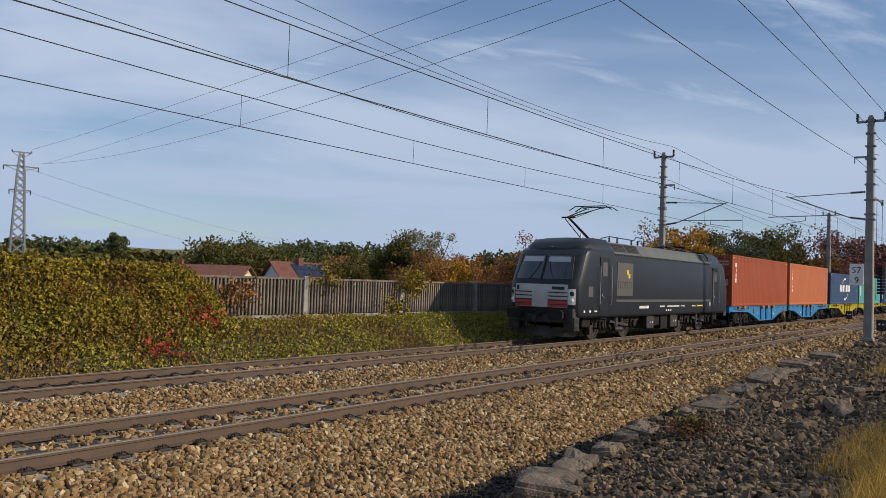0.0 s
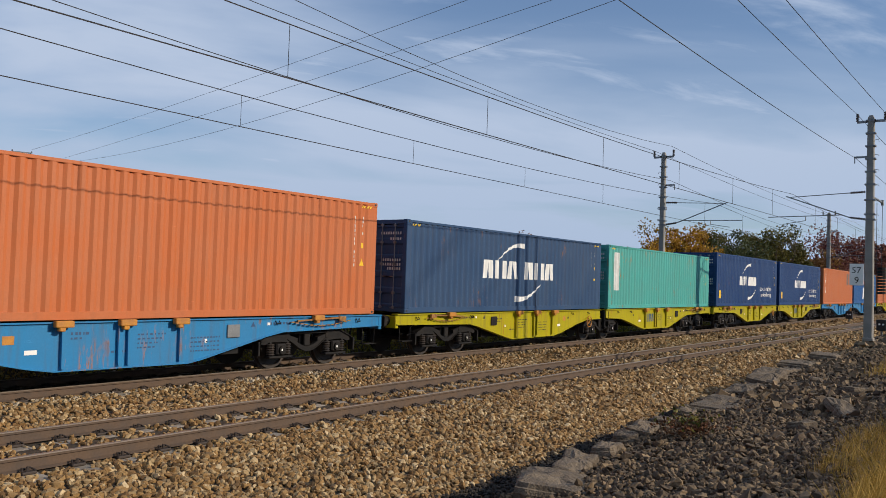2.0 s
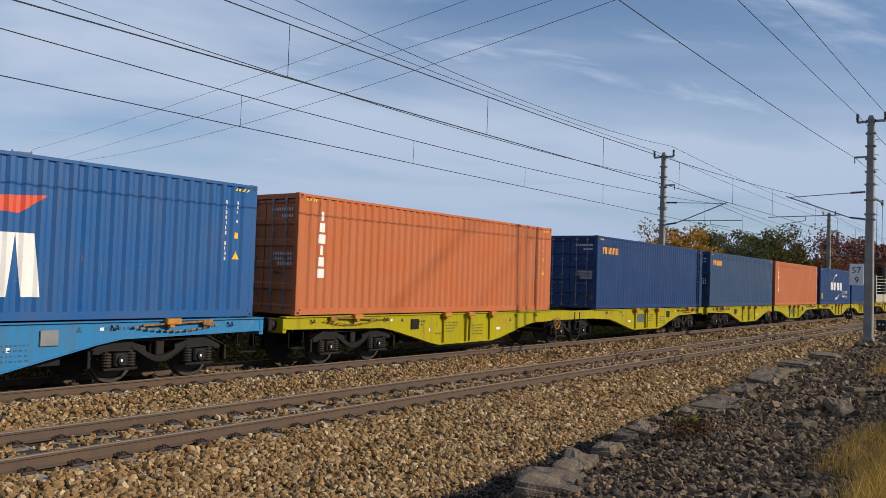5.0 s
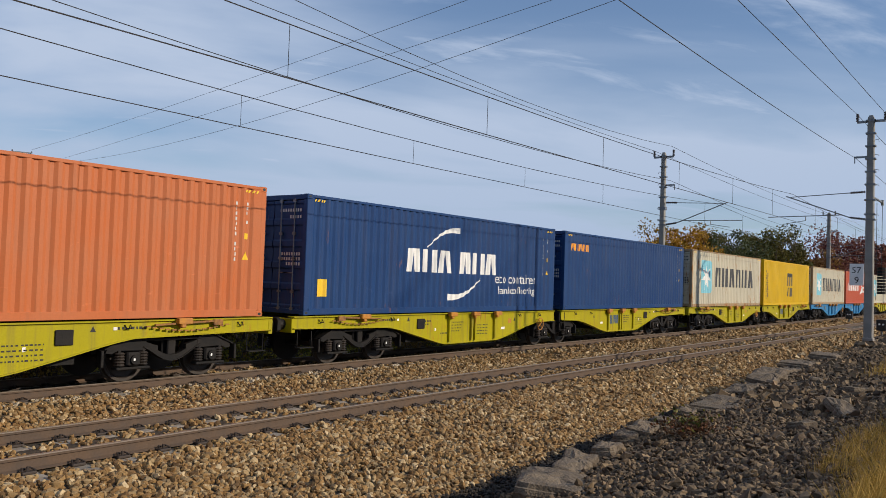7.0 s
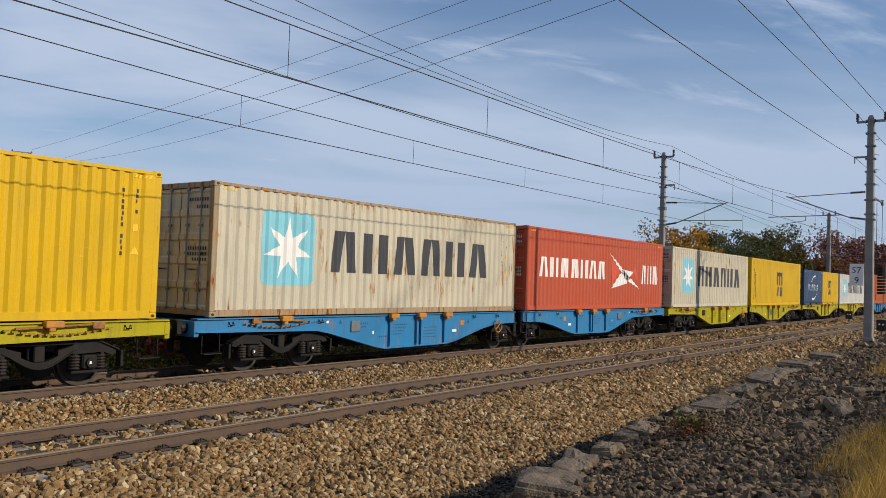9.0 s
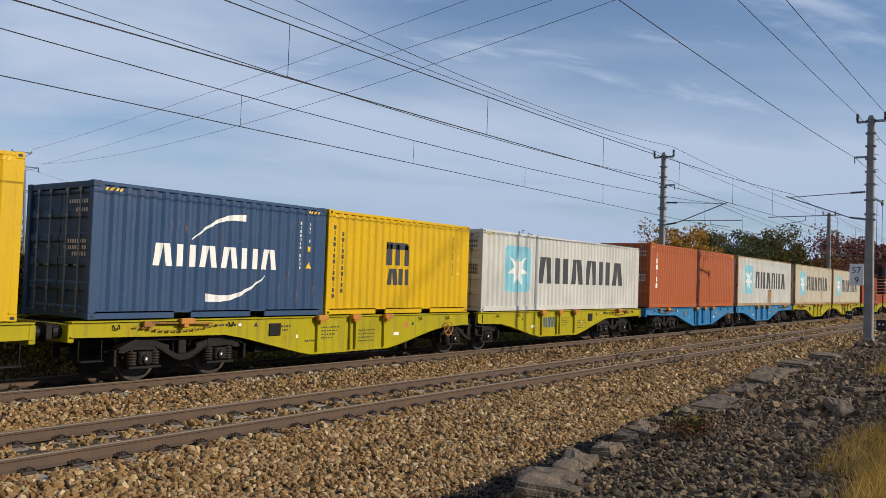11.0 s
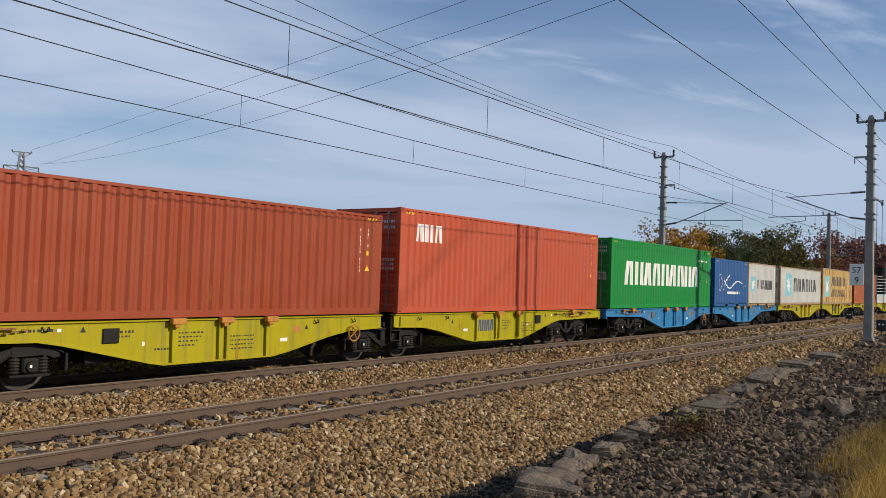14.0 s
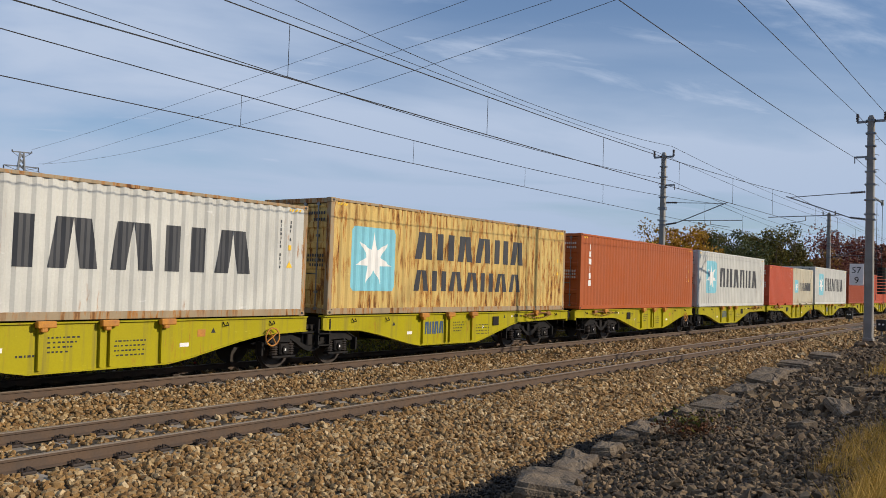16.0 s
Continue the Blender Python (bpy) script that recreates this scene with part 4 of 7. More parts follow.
def platform(wagon, x0, length, outer_left, colour, dark_letters):
    """One half of the articulated wagon under a container from x0; the fish-bellied sill is shallow over the end bogie."""
    top, thin, deep = FLOOR_Z - 0.045, 0.80 + 0.09, 0.335
    L = length
    # outline seen from the side, for an outer end at x = 0
    lower = [(-0.30, thin + 0.06), (3.15, thin), (3.6, thin - 0.08), (5.35, deep + 0.06), (5.7, deep), (8.5, deep + 0.02), (9.0, deep + 0.10), (10.3, thin - 0.16), (11.0, thin - 0.04), (L + 0.10, thin)]
    if not outer_left:
        lower = [(L - x, z) for x, z in lower][::-1]
    for s in (-1, 1):
        g = Geo()
        y0, y1 = s * 1.19, s * 1.13
        # web, lower flange along the fish-belly, upper flange
        g.loft([[(x0 + xx, y0, zz), (x0 + xx, y1, zz), (x0 + xx, y1, top), (x0 + xx, y0, top)] for xx, zz in lower])
        g.loft([[(x0 + xx, s * 1.06, zz - 0.022), (x0 + xx, s * 1.235, zz - 0.022), (x0 + xx, s * 1.235, zz), (x0 + xx, s * 1.06, zz)] for xx, zz in lower])
        xa, xb = lower[0][0], lower[-1][0]
        g.box(x0 + xa, x0 + xb, min(s * 1.02, s * 1.24), max(s * 1.02, s * 1.24), top - 0.002, top + 0.024)
        part("side_sill", g, colour, wagon)
    g = Geo()
    mx0 = x0 if outer_left else x0 + L - 12.8
    xa, xb = lower[0][0], lower[-1][0]
    for cx in (0.15, 2.2, 4.0, 6.1, 8.2, 10.2, 12.0):
        g.box(x0 + cx - 0.12, x0 + cx + 0.12, -1.12, 1.12, thin + 0.05, top - 0.03)
    g.box(x0 + xa, x0 + xb, -0.25, 0.25, thin - 0.05, top - 0.04)
    # added box that blocks the light, to keep the space under the deck dark
    g.box(mx0 + 4.2, mx0 + 8.6, -0.95, 0.95, 0.42, thin + 0.06)
    part("underframe", g, M["dark"], wagon)
    # ribs and folding spigots
    mx = lambda v: x0 + (v if outer_left else L - v)
    for v in (5.9, 7.05, 7.25, 8.35):
        for s in (-1, 1):
            g = Geo()
            g.prism([(mx(v) - 0.035, deep + 0.05), (mx(v) + 0.035, deep + 0.05), (mx(v) + 0.05, top - 0.02), (mx(v) - 0.05, top - 0.02)], min(s * 1.19, s * 1.26), max(s * 1.19, s * 1.26))
            part("rib", g, colour, wagon)
    for v in (2.1, 5.95, 7.15, 8.4):
        for s in (-1, 1):
            g = Geo()
            g.box(mx(v) - 0.17, mx(v) + 0.17, min(s * 1.245, s * 1.37), max(s * 1.245, s * 1.37), top - 0.07, top + 0.05, c=0.015)
            g.box(mx(v) - 0.10, mx(v) + 0.02, min(s * 1.25, s * 1.36), max(s * 1.25, s * 1.36), top - 0.14, top - 0.06, c=0.015)
            part("folding_spigot", g, M["orange"], wagon, "orange folding container spigot")
    # notice plates and lettering bars on the near side
    y = -1.1925
    def plate(name, polys, m, lab):
        g = Geo()
        for p in polys:
            g.face([(x, y - 0.001, z) for x, z in p])
        tagged(part(name, g, m, wagon, lab), kind="stuff" if len(polys) > 4 else "")
    ink = M["black"] if colour is M["wyellow"] else P["navy"]
    a = mx(6.45) - 0.4
    bars = []
    tick = random.Random(int(x0 * 10) + 3)

    def line(xa, xb, z, h):
        x = xa
        while x < xb:
            w = tick.uniform(0.02, 0.07)
            bars.append(rect(x, min(xb, x + w), z, z + h))
            x += w + tick.uniform(0.02, 0.05)

    for r in range(4):
        line(a, a + 0.62 - 0.08 * r, 0.93 - 0.085 * r, 0.03)
    for r in range(4):
        line(a + 1.22, a + 1.95, 0.55 + 0.09 * r, 0.028)
    if not dark_letters:
        line(a - 1.35, a - 1.0, 0.98, 0.05); line(a - 1.35, a - 1.1, 0.90, 0.035); line(a - 0.55, a - 0.2, 0.62, 0.04)
    line(mx(3.2) - 0.3, mx(3.2) + 0.3, 1.05, 0.05)
    for cx, cz in ((mx(9.6), 0.92), (mx(4.0), 1.02)):
        bars.append([(cx - 0.06, cz), (cx + 0.06, cz), (cx, cz + 0.11)])
    plate("stencil_marking", bars, ink, "small unreadable stencilled bars")
    b = mx(4.55)
    g = Geo()
    g.box(b - 0.17, b + 0.17, y - 0.03, y, 0.80, 1.08, c=0.01)
    part("notice_box", g, M["galv"] if colour is M["wblue"] else M["dark"], wagon, "framed notice clip")
    plate("pale_marking", [rect(mx(8.9) - 0.12, mx(8.9) + 0.10, 0.66, 0.74), rect(mx(5.25) - 0.03, mx(5.25) + 0.03, 0.72, 0.80), rect(mx(3.55) - 0.04, mx(3.55) + 0.04, 1.04, 1.1)], M["white"], "small white marking plates")
    # tie-down lever with its chain over the end bogie, and a row of eyes under the top flange
    g = Geo()
    g.beam((mx(1.25), -1.27, top - 0.02), (mx(2.75), -1.27, top - 0.075), 0.05, 0.035)
    g.box(mx(1.25) - 0.12, mx(1.25) + 0.12, -1.31, -1.245, top - 0.11, top + 0.01, c=0.01)
    part("tie_down_lever", g, M["rustgear"], wagon, "rust-orange tie-down lever")
    g = Geo()
    for k in range(14):
        t = k / 13
        cx, cz = mx(1.0 + 1.9 * t), top - 0.10 - 0.10 * math.sin(math.pi * t)
        g.box(cx - 0.05, cx + 0.05, -1.275 - 0.012 * (k % 2), -1.255 + 0.012 * (k % 2), cz - 0.012, cz + 0.012)
    tagged(part("chain", g, M["rustgear"], wagon, "rusty chain along the sill"), kind="stuff")
    for v in (0.6, 3.3, 9.9, 11.2):
        g = Geo()
        g.path([(mx(v) - 0.06, -1.2, top - 0.06), (mx(v) - 0.05, -1.245, top - 0.13), (mx(v) + 0.05, -1.245, top - 0.13), (mx(v) + 0.06, -1.2, top - 0.06)], 0.014, 5)
        part("lashing_eye", g, M["dark"], wagon)
    # brake pipe and rigging under the deep part of the sill
    g = Geo()
    g.path([(mx(3.4), -1.0, 0.80), (mx(5.2), -1.0, 0.46), (mx(8.7), -1.0, 0.44), (mx(10.6), -1.0, 0.74)], 0.022, 5)
    part("brake_pipe", g, M["dark"], wagon)
    if dark_letters:
        c = mx(7.78)
        plate("emblem", blocks(c - 0.46, c + 0.46, 0.64, 0.99, 4, 0.1, 0.03), P["navy"], "dark blue row of plain blocks")
    else:
        c = mx(9.3)
        plate("marking", [rect(c - 0.1, c + 0.1, 0.85, 1.0)], M["orange"], "orange warning marking")


def wagon(i):
    """An articulated two-part container wagon on three bogies, under slots 2i and 2i + 1."""
    colour = M[WAGONS[i]]
    name = "blue" if WAGONS[i] == "wblue" else "yellow-green"
    w = thing("articulated_wagon", name + " articulated container wagon with fish-bellied sills on three bogies", "freight wagon", group="container wagons")
    far = slot_x(2 * i + 1) - slot_x(2 * i)
    platform(w, 0.0, F40, True, colour, False)
    platform(w, far, F40, False, colour, colour is M["wyellow"])
    mid = (F40 + far) / 2
    if far - F40 > 2:
        g = Geo()
        for s in (-1, 1):
            g.box(F40, far, s * 1.13 - 0.05, s * 1.13 + 0.05, 0.88, FLOOR_Z - 0.045)
        g.box(F40, far, -0.25, 0.25, 0.85, 1.15)
        part("long_end_frame", g, colour, w)
    for x in (2.2, mid, far + F40 - 2.2):
        bogie(w, x)
    # hand brake wheel and step near the middle joint
    g = Geo()
    for k in range(16):
        a, b = 2 * math.pi * k / 16, 2 * math.pi * (k + 1) / 16
        g.tube((mid - 1.4 + 0.20 * math.cos(a), -1.29, 0.78 + 0.20 * math.sin(a)), (mid - 1.4 + 0.20 * math.cos(b), -1.29, 0.78 + 0.20 * math.sin(b)), 0.018, n=5)
    for k in range(2):
        a = 0.6 + math.pi / 2 * k
        g.tube((mid - 1.4 + 0.2 * math.cos(a), -1.29, 0.78 + 0.2 * math.sin(a)), (mid - 1.4 - 0.2 * math.cos(a), -1.29, 0.78 - 0.2 * math.sin(a)), 0.014, n=5)
    g.tube((mid - 1.4, -1.29, 0.78), (mid - 1.4, -1.15, 0.78), 0.025, n=6)
    part("brake_wheel", g, M["orange"], w, "orange hand brake wheel")
    g = Geo()
    g.box(mid - 0.28, mid + 0.28, -0.95, 0.95, 0.84, 1.0, c=0.02)
    g.box(mid + 0.12, mid + 0.16, -1.2, -1.1, 0.45, 1.15); g.box(mid + 0.5, mid + 0.54, -1.2, -1.1, 0.45, 1.15)
    for z in (0.5, 0.78):
        g.box(mid + 0.12, mid + 0.54, -1.24, -1.06, z, z + 0.025)
    part("joint_coupling", g, M["dark"], w)
    for end, sx in ((0.0, -1), (far + F40, 1)):
        g = Geo()
        g.box(min(end + sx * 0.22, end + sx * 0.34), max(end + sx * 0.22, end + sx * 0.34), -1.2, 1.2, 0.84, 1.17, c=0.01)
        part("headstock", g, colour, w)
        for s in (-1, 1):
            g = Geo()
            e = end + sx * 0.34
            g.tube((e, s * 0.875, 1.03), (e + sx * 0.16, s * 0.875, 1.03), 0.13, n=12)
            g.tube((e + sx * 0.16, s * 0.875, 1.03), (e + sx * 0.24, s * 0.875, 1.03), 0.10, n=12)
            g.loft([[(e + sx * o, s * 0.875 + ky * 0.22, 1.03 + kz * 0.17) for ky, kz in ((-1, -.7), (-.7, -1), (.7, -1), (1, -.7), (1, .7), (.7, 1), (-.7, 1), (-1, .7))] for o in (0.24, 0.29)])
            part("buffer", g, M["dark"], w)
        g = Geo()
        g.tube((end + sx * 0.34, 0, 0.98), (end + sx * 0.62, 0, 0.90), 0.05, n=8)
        g.tube((end + sx * 0.4, 0.3, 0.95), (end + sx * 0.58, 0.25, 0.55), 0.028, n=6)
        part("coupling_hook", g, M["dark"], w)
        g = Geo()
        q = end + sx * 0.1
        g.path([(q, -1.15, 0.86), (q, -1.15, 0.48), (q - sx * 0.45, -1.15, 0.48), (q - sx * 0.45, -1.15, 0.86)], 0.016)
        g.box(min(q, q - sx * 0.45), max(q, q - sx * 0.45), -1.25, -1.05, 0.47, 0.49)
        part("shunter_step", g, M["dark"], w)
    MOVERS.append((w, START + slot_x(2 * i), FAR_Y, 0.0))


for i in range(20):
    wagon(i)


# ------------------------------------------------------------ locomotive
LOCO = dict(
    body=mat("anthracite_paint", (0.0115, 0.0135, 0.0180), 0.40, vary=0.15, scale=0.8, fine=20, bump=0.02, tint=(0.015, 0.0175, 0.0225), spec=0.35),
    low=mat("dusty_anthracite", (0.017, 0.0165, 0.017), 0.6, vary=0.3, scale=3, tint=(0.036, 0.031, 0.027)),
    roof=mat("grey_roof_panel", (0.105, 0.108, 0.092), 0.55, vary=0.2, scale=1.2, tint=(0.085, 0.086, 0.074)),
    silver=mat("silver_grille", (0.42, 0.42, 0.41), 0.4, 0.3, vary=0.1, bump=0.03),
    red=mat("red_grille_bar", (0.42, 0.035, 0.03), 0.45, vary=0.15),
    label=mat("taupe_label", (0.082, 0.080, 0.068), 0.5, vary=0.1),
    lamp=mat("lamp_glass", (0.55, 0.55, 0.52), 0.15, 0.2, vary=0.1, bump=0),
    panto=mat("red_insulator", (0.12, 0.028, 0.02), 0.4, vary=0.2),
    plough=mat("dusty_plough", (0.05, 0.041, 0.033), 0.8, vary=0.3, scale=4),
    rod=mat("steel_rod", (0.35, 0.35, 0.34), 0.35, 0.6, vary=0.1, bump=0),
)
GLASS = mat("tinted_glass", (0.020, 0.026, 0.032), 0.06, 0.0, vary=0.1, bump=0, spec=1.0)
LEVELS = [(0.92, 8.70, 1.40), (1.0, 8.98, 1.485), (1.3, 9.06, 1.505), (2.1, 9.05, 1.505), (2.25, 9.02, 1.505), (3.30, 8.52, 1.490), (3.46, 8.36, 1.465), (3.62, 8.02, 1.36), (3.78, 7.5, 1.18), (3.86, 6.9, 0.95)]


def loco_at(z):
    zs = [l[0] for l in LEVELS]
    return float(np.interp(z, zs, [l[1] for l in LEVELS])), float(np.interp(z, zs, [l[2] for l in LEVELS]))


def nose_x(y, z):
    xn, W = loco_at(z)
    a, n = 0.72, 3.3
    return -((xn - a) + a * max(0.0, 1 - (abs(y) / W) ** n) ** (1 / n))


def nose_patch(ys, zs, lift, squeeze=None):
    """A panel that follows the curved front."""
    g = Geo()
    grid = [[(nose_x(y, z) - lift, y, z) for y in (np.array(ys) if squeeze is None else np.array(ys) * squeeze(z))] for z in zs]
    g.loft(grid, caps=False, closed=False)
    return g


def build_loco():
    loco = thing("electric_locomotive", "anthracite four-axle electric locomotive with a raised pantograph", "locomotive")
    g = Geo()
    rings = []
    for z, xn, W in LEVELS:
        a, n, q = 0.72, 3.3, 9
        quarter = [((xn - a) + a * math.cos(t) ** (2 / n), W * math.sin(t) ** (2 / n)) for t in (math.pi / 2 * i / q for i in range(q + 1))]
        ring = [(-x, -y, z) for x, y in quarter] + [(x, -y, z) for x, y in quarter[::-1]] + [(x, y, z) for x, y in quarter[1:]] + [(-x, y, z) for x, y in quarter[::-1][:-1]]
        rings.append(ring)
    g.loft(rings)
    part("body", g, LOCO["body"], loco, smooth=0.30)
    # raised cab roof at both ends
    for e in (-1, 1):
        g = Geo()
        rings = []
        for px, top, k in ((8.24, 3.58, 0.50), (8.10, 3.72, 0.78), (7.90, 3.85, 0.92), (7.5, 3.98, 1.0), (7.0, 4.04, 1.0), (5.86, 4.06, 1.0)):
            half = [(1.44, 3.38), (1.435, 3.46), (1.33, 3.46 + 0.55 * (top - 3.46)), (1.12, top - 0.05), (0.7, top - 0.012)]
            rings.append([(e * px, y * k, z) for y, z in half] + [(e * px, 0, top)] + [(e * px, -y * k, z) for y, z in half[::-1]])
        g.loft(rings)
        part("cab_roof", g, LOCO["body"], loco, smooth=0.5)
    # windscreens, with a pillar between them, and the dark mask round them
    sq = lambda z: 1.0 - 0.10 * (z - 2.3)
    for sgn in (-1, 1):
        ys = [sgn * (0.06 + i * 1.12 / 6) for i in range(7)]
        w = part("windscreen", nose_patch(ys, [2.36 + i * 0.92 / 6 for i in range(7)], 0.012, sq), GLASS, loco, "tinted windscreen pane")
        g = Geo()
        for y0 in (sgn * 0.03, sgn * 1.21):
            pts = [(nose_x(y0 * sq(z), z) - 0.018, y0 * sq(z), z) for z in (2.33, 2.65, 3.0, 3.30)]
            g.path(pts, 0.022)
        part("window_seal", g, M["black"], w)
        g = Geo()
        g.path([(nose_x(sgn * 0.55, 2.30) - 0.03, sgn * 0.55, 2.30), (nose_x(sgn * 0.3, 2.7) - 0.035, sgn * 0.3, 2.7), (nose_x(sgn * 0.18, 3.05) - 0.035, sgn * 0.18, 3.05)], 0.012)
        part("wiper", g, M["black"], w)
        g = Geo()
        part("sun_blind", nose_patch([sgn * (0.12 + i * 0.98 / 4) for i in range(5)], [3.02, 3.1, 3.22], 0.016, sq), LOCO["silver"], w)
    # grille: silver field, black gaps, red bars, pale lamps
    lin = lambda a, b, n: [a + (b - a) * i / n for i in range(n + 1)]
    part("grille", nose_patch(lin(-1.12, 1.12, 14), [1.30, 1.6, 1.9, 2.16], 0.010), LOCO["silver"], loco, "silver front grille")
    for sgn in (-1, 1):
        for z0, z1, m, nm in ((1.84, 1.88, "black", "slot"), (1.70, 1.74, "black", "slot"), (1.43, 1.55, "red", "red_bar"), (1.31, 1.40, "red", "red_bar"), (1.40, 1.43, "black", "slot"), (1.55, 1.60, "black", "slot")):
            part(nm, nose_patch([sgn * y for y in lin(0.34, 1.11, 6)], [z0, z1], 0.018), LOCO["red"] if m == "red" else M["black"], loco)
        part("number_bars", nose_patch([sgn * y for y in lin(0.5, 1.0, 3)] if sgn < 0 else [0.94, 1.06], [1.97, 2.08] if sgn < 0 else [1.93, 2.1], 0.02), M["black"], loco, "dark unreadable number bar")
        h = part("headlight", nose_patch([sgn * y for y in lin(1.14, 1.38, 4)], [1.42, 1.6, 1.8, 2.0], 0.022), LOCO["lamp"], loco, "pale headlight cluster")
        for z, r in ((1.57, 0.075), (1.83, 0.095)):
            g = Geo()
            y = sgn * 1.26
            x = nose_x(y, z) - 0.03
            g.tube((x + 0.03, y, z), (x - 0.02, y, z), r, r * 0.85, n=14)
            part("lens", g, GLASS if z > 1.7 else M["white"], h)
        g = Geo()
        g.box(-8.95, -8.55, min(sgn * 0.95, sgn * 1.42), max(sgn * 0.95, sgn * 1.42), 0.45, 0.95, c=0.02)
        for z in (0.52, 0.75):
            g.box(-8.85, -8.62, sgn * 1.43 - 0.01, sgn * 1.43 + 0.01, z, z + 0.13, 1)
        part("corner_step", g, [LOCO["low"], M["black"]], loco)
    # nose ends: bumper beam, buffers, plough, coupling, at both ends
    for e in (-1, 1):
        g = Geo()
        g.box(min(e * 8.6, e * 8.98), max(e * 8.6, e * 8.98), -1.36, 1.36, 0.72, 1.28, c=0.03)
        part("bumper_beam", g, LOCO["low"], loco)
        for s in (-1, 1):
            g = Geo()
            x = e * 8.98
            g.tube((x, s * 0.875, 1.04), (x + e * 0.30, s * 0.875, 1.04), 0.16, 0.13, n=14)
            g.loft([[(x + e * o, s * 0.875 + ky * 0.30, 1.04 + kz * 0.18) for ky, kz in ((-1, -.6), (-.75, -1), (.75, -1), (1, -.6), (1, .6), (.75, 1), (-.75, 1), (-1, .6))] for o in (0.36, 0.50)])
            part("buffer", g, M["dark"], loco)
        g = Geo()
        g.loft([[(e * 8.55, -1.25, 0.22), (e * 9.02, -0.1, 0.22), (e * 9.02, 0.1, 0.22), (e * 8.55, 1.25, 0.22)], [(e * 8.45, -1.3, 0.5), (e * 8.82, -0.1, 0.58), (e * 8.82, 0.1, 0.58), (e * 8.45, 1.3, 0.5)]])
        part("plough", g, LOCO["plough"], loco, "dusty brown track plough")
        g = Geo()
        g.tube((e * 8.95, 0, 1.0), (e * 9.25, 0, 1.0), 0.06, n=8)
        g.path([(e * 9.2, 0, 1.0), (e * 9.3, 0.05, 0.7), (e * 9.15, 0.1, 0.55)], 0.035)
        part("coupling", g, M["dark"], loco)
        for y in (-0.5, 0.45, 0.6):
            g = Geo()
            g.path([(e * 9.0, y, 0.95), (e * 9.15, y, 0.75), (e * 9.05, y + 0.05, 0.5)], 0.025)
            part("brake_hose", g, M["black"], loco)
    # near and far sides
    for s in (-1, 1):
        y = s * 1.505
        for cx in (-6.65, 6.65):
            g = Geo()
            g.box(cx - 0.40, cx + 0.40, y - 0.008, y + 0.008, 1.22, 3.25, c=0.004)
            d = part("side_door", g, LOCO["body"], loco, "anthracite cab side door")
            for a, b, z0, z1 in ((cx - 0.42, cx - 0.395, 1.2, 3.27), (cx + 0.395, cx + 0.42, 1.2, 3.27), (cx - 0.42, cx + 0.42, 3.25, 3.275)):
                g = Geo()
                g.box(a, b, y - 0.012, y + 0.012, z0, z1)
                part("door_seal", g, M["black"], d)
            g = Geo()
            g.box(cx - 0.24, cx + 0.24, y - 0.014, y + 0.014, 2.50, 3.12, c=0.006)
            w = part("window_frame", g, M["black"], d)
            g = Geo()
            g.box(cx - 0.20, cx + 0.20, y - 0.018, y + 0.018, 2.55, 3.07, c=0.004)
            # near pane: the pale reflection is flat taupe paint in place of glass
            part("pane", g, LOCO["label"] if s < 0 else GLASS, d, "door window, on the near side with its pale reflection painted in")
            g = Geo()
            g.path([(cx - 0.28, y + s * 0.03, 1.85), (cx - 0.28, y + s * 0.06, 1.75), (cx - 0.12, y + s * 0.06, 1.70)], 0.015)
            part("door_handle", g, LOCO["rod"], d)
            for dx in (-0.52, 0.52):
                g = Geo()
                g.path([(cx + dx, y, 1.42), (cx + dx, y + s * 0.07, 1.47), (cx + dx, y + s * 0.07, 2.9), (cx + dx, y, 2.95)], 0.018)
                part("handrail", g, LOCO["rod"], loco, "bright vertical handrail")
            g = Geo()
            for dx in (-0.2, 0.2):
                g.tube((cx + dx, y - s * 0.05, 0.35), (cx + dx, y - s * 0.05, 1.0), 0.018, n=6)
            for z in (0.36, 0.62, 0.88):
                g.box(cx - 0.2, cx + 0.2, y - s * 0.05 - 0.06, y - s * 0.05 + 0.06, z, z + 0.02)
            part("ladder", g, M["dark"], loco)
        g = Geo()
        g.box(-5.55, 6.0, y - 0.006, y + 0.006, 1.53, 1.63)
        part("side_stripe", g, LOCO["label"], loco, "taupe stripe along the side")
        g = Geo()
        g.box(-5.5, -3.95, y - 0.006, y + 0.006, 1.78, 3.12)
        lb = part("label_square", g, LOCO["label"], loco, "taupe square label")
        for x, z in ((-4.5, 2.78), (-4.33, 2.62)):
            g = Geo()
            g.box(x - 0.09, x + 0.09, y - 0.009, y + 0.009, z - 0.12, z + 0.06)
            part("yellow_square", g, M["yellow"], lb)
        g = Geo()
        for k in range(4):
            x0 = -5.40 + k * 0.35
            g.box(x0, x0 + 0.028, y - 0.009, y + 0.009, 2.06, 2.36)
            g.box(x0 + 0.21, x0 + 0.238, y - 0.009, y + 0.009, 2.06, 2.36)
            g.box(x0 + 0.028, x0 + 0.21, y - 0.009, y + 0.009, 2.33, 2.36)
        tagged(part("emblem_mark", g, M["black"], lb, "thin dark plain bars"), kind="stuff")
        g = Geo()
        g.box(-8.05, -7.65, y - 0.006, y + 0.006, 1.72, 2.12)
        part("small_label", g, LOCO["label"], loco)
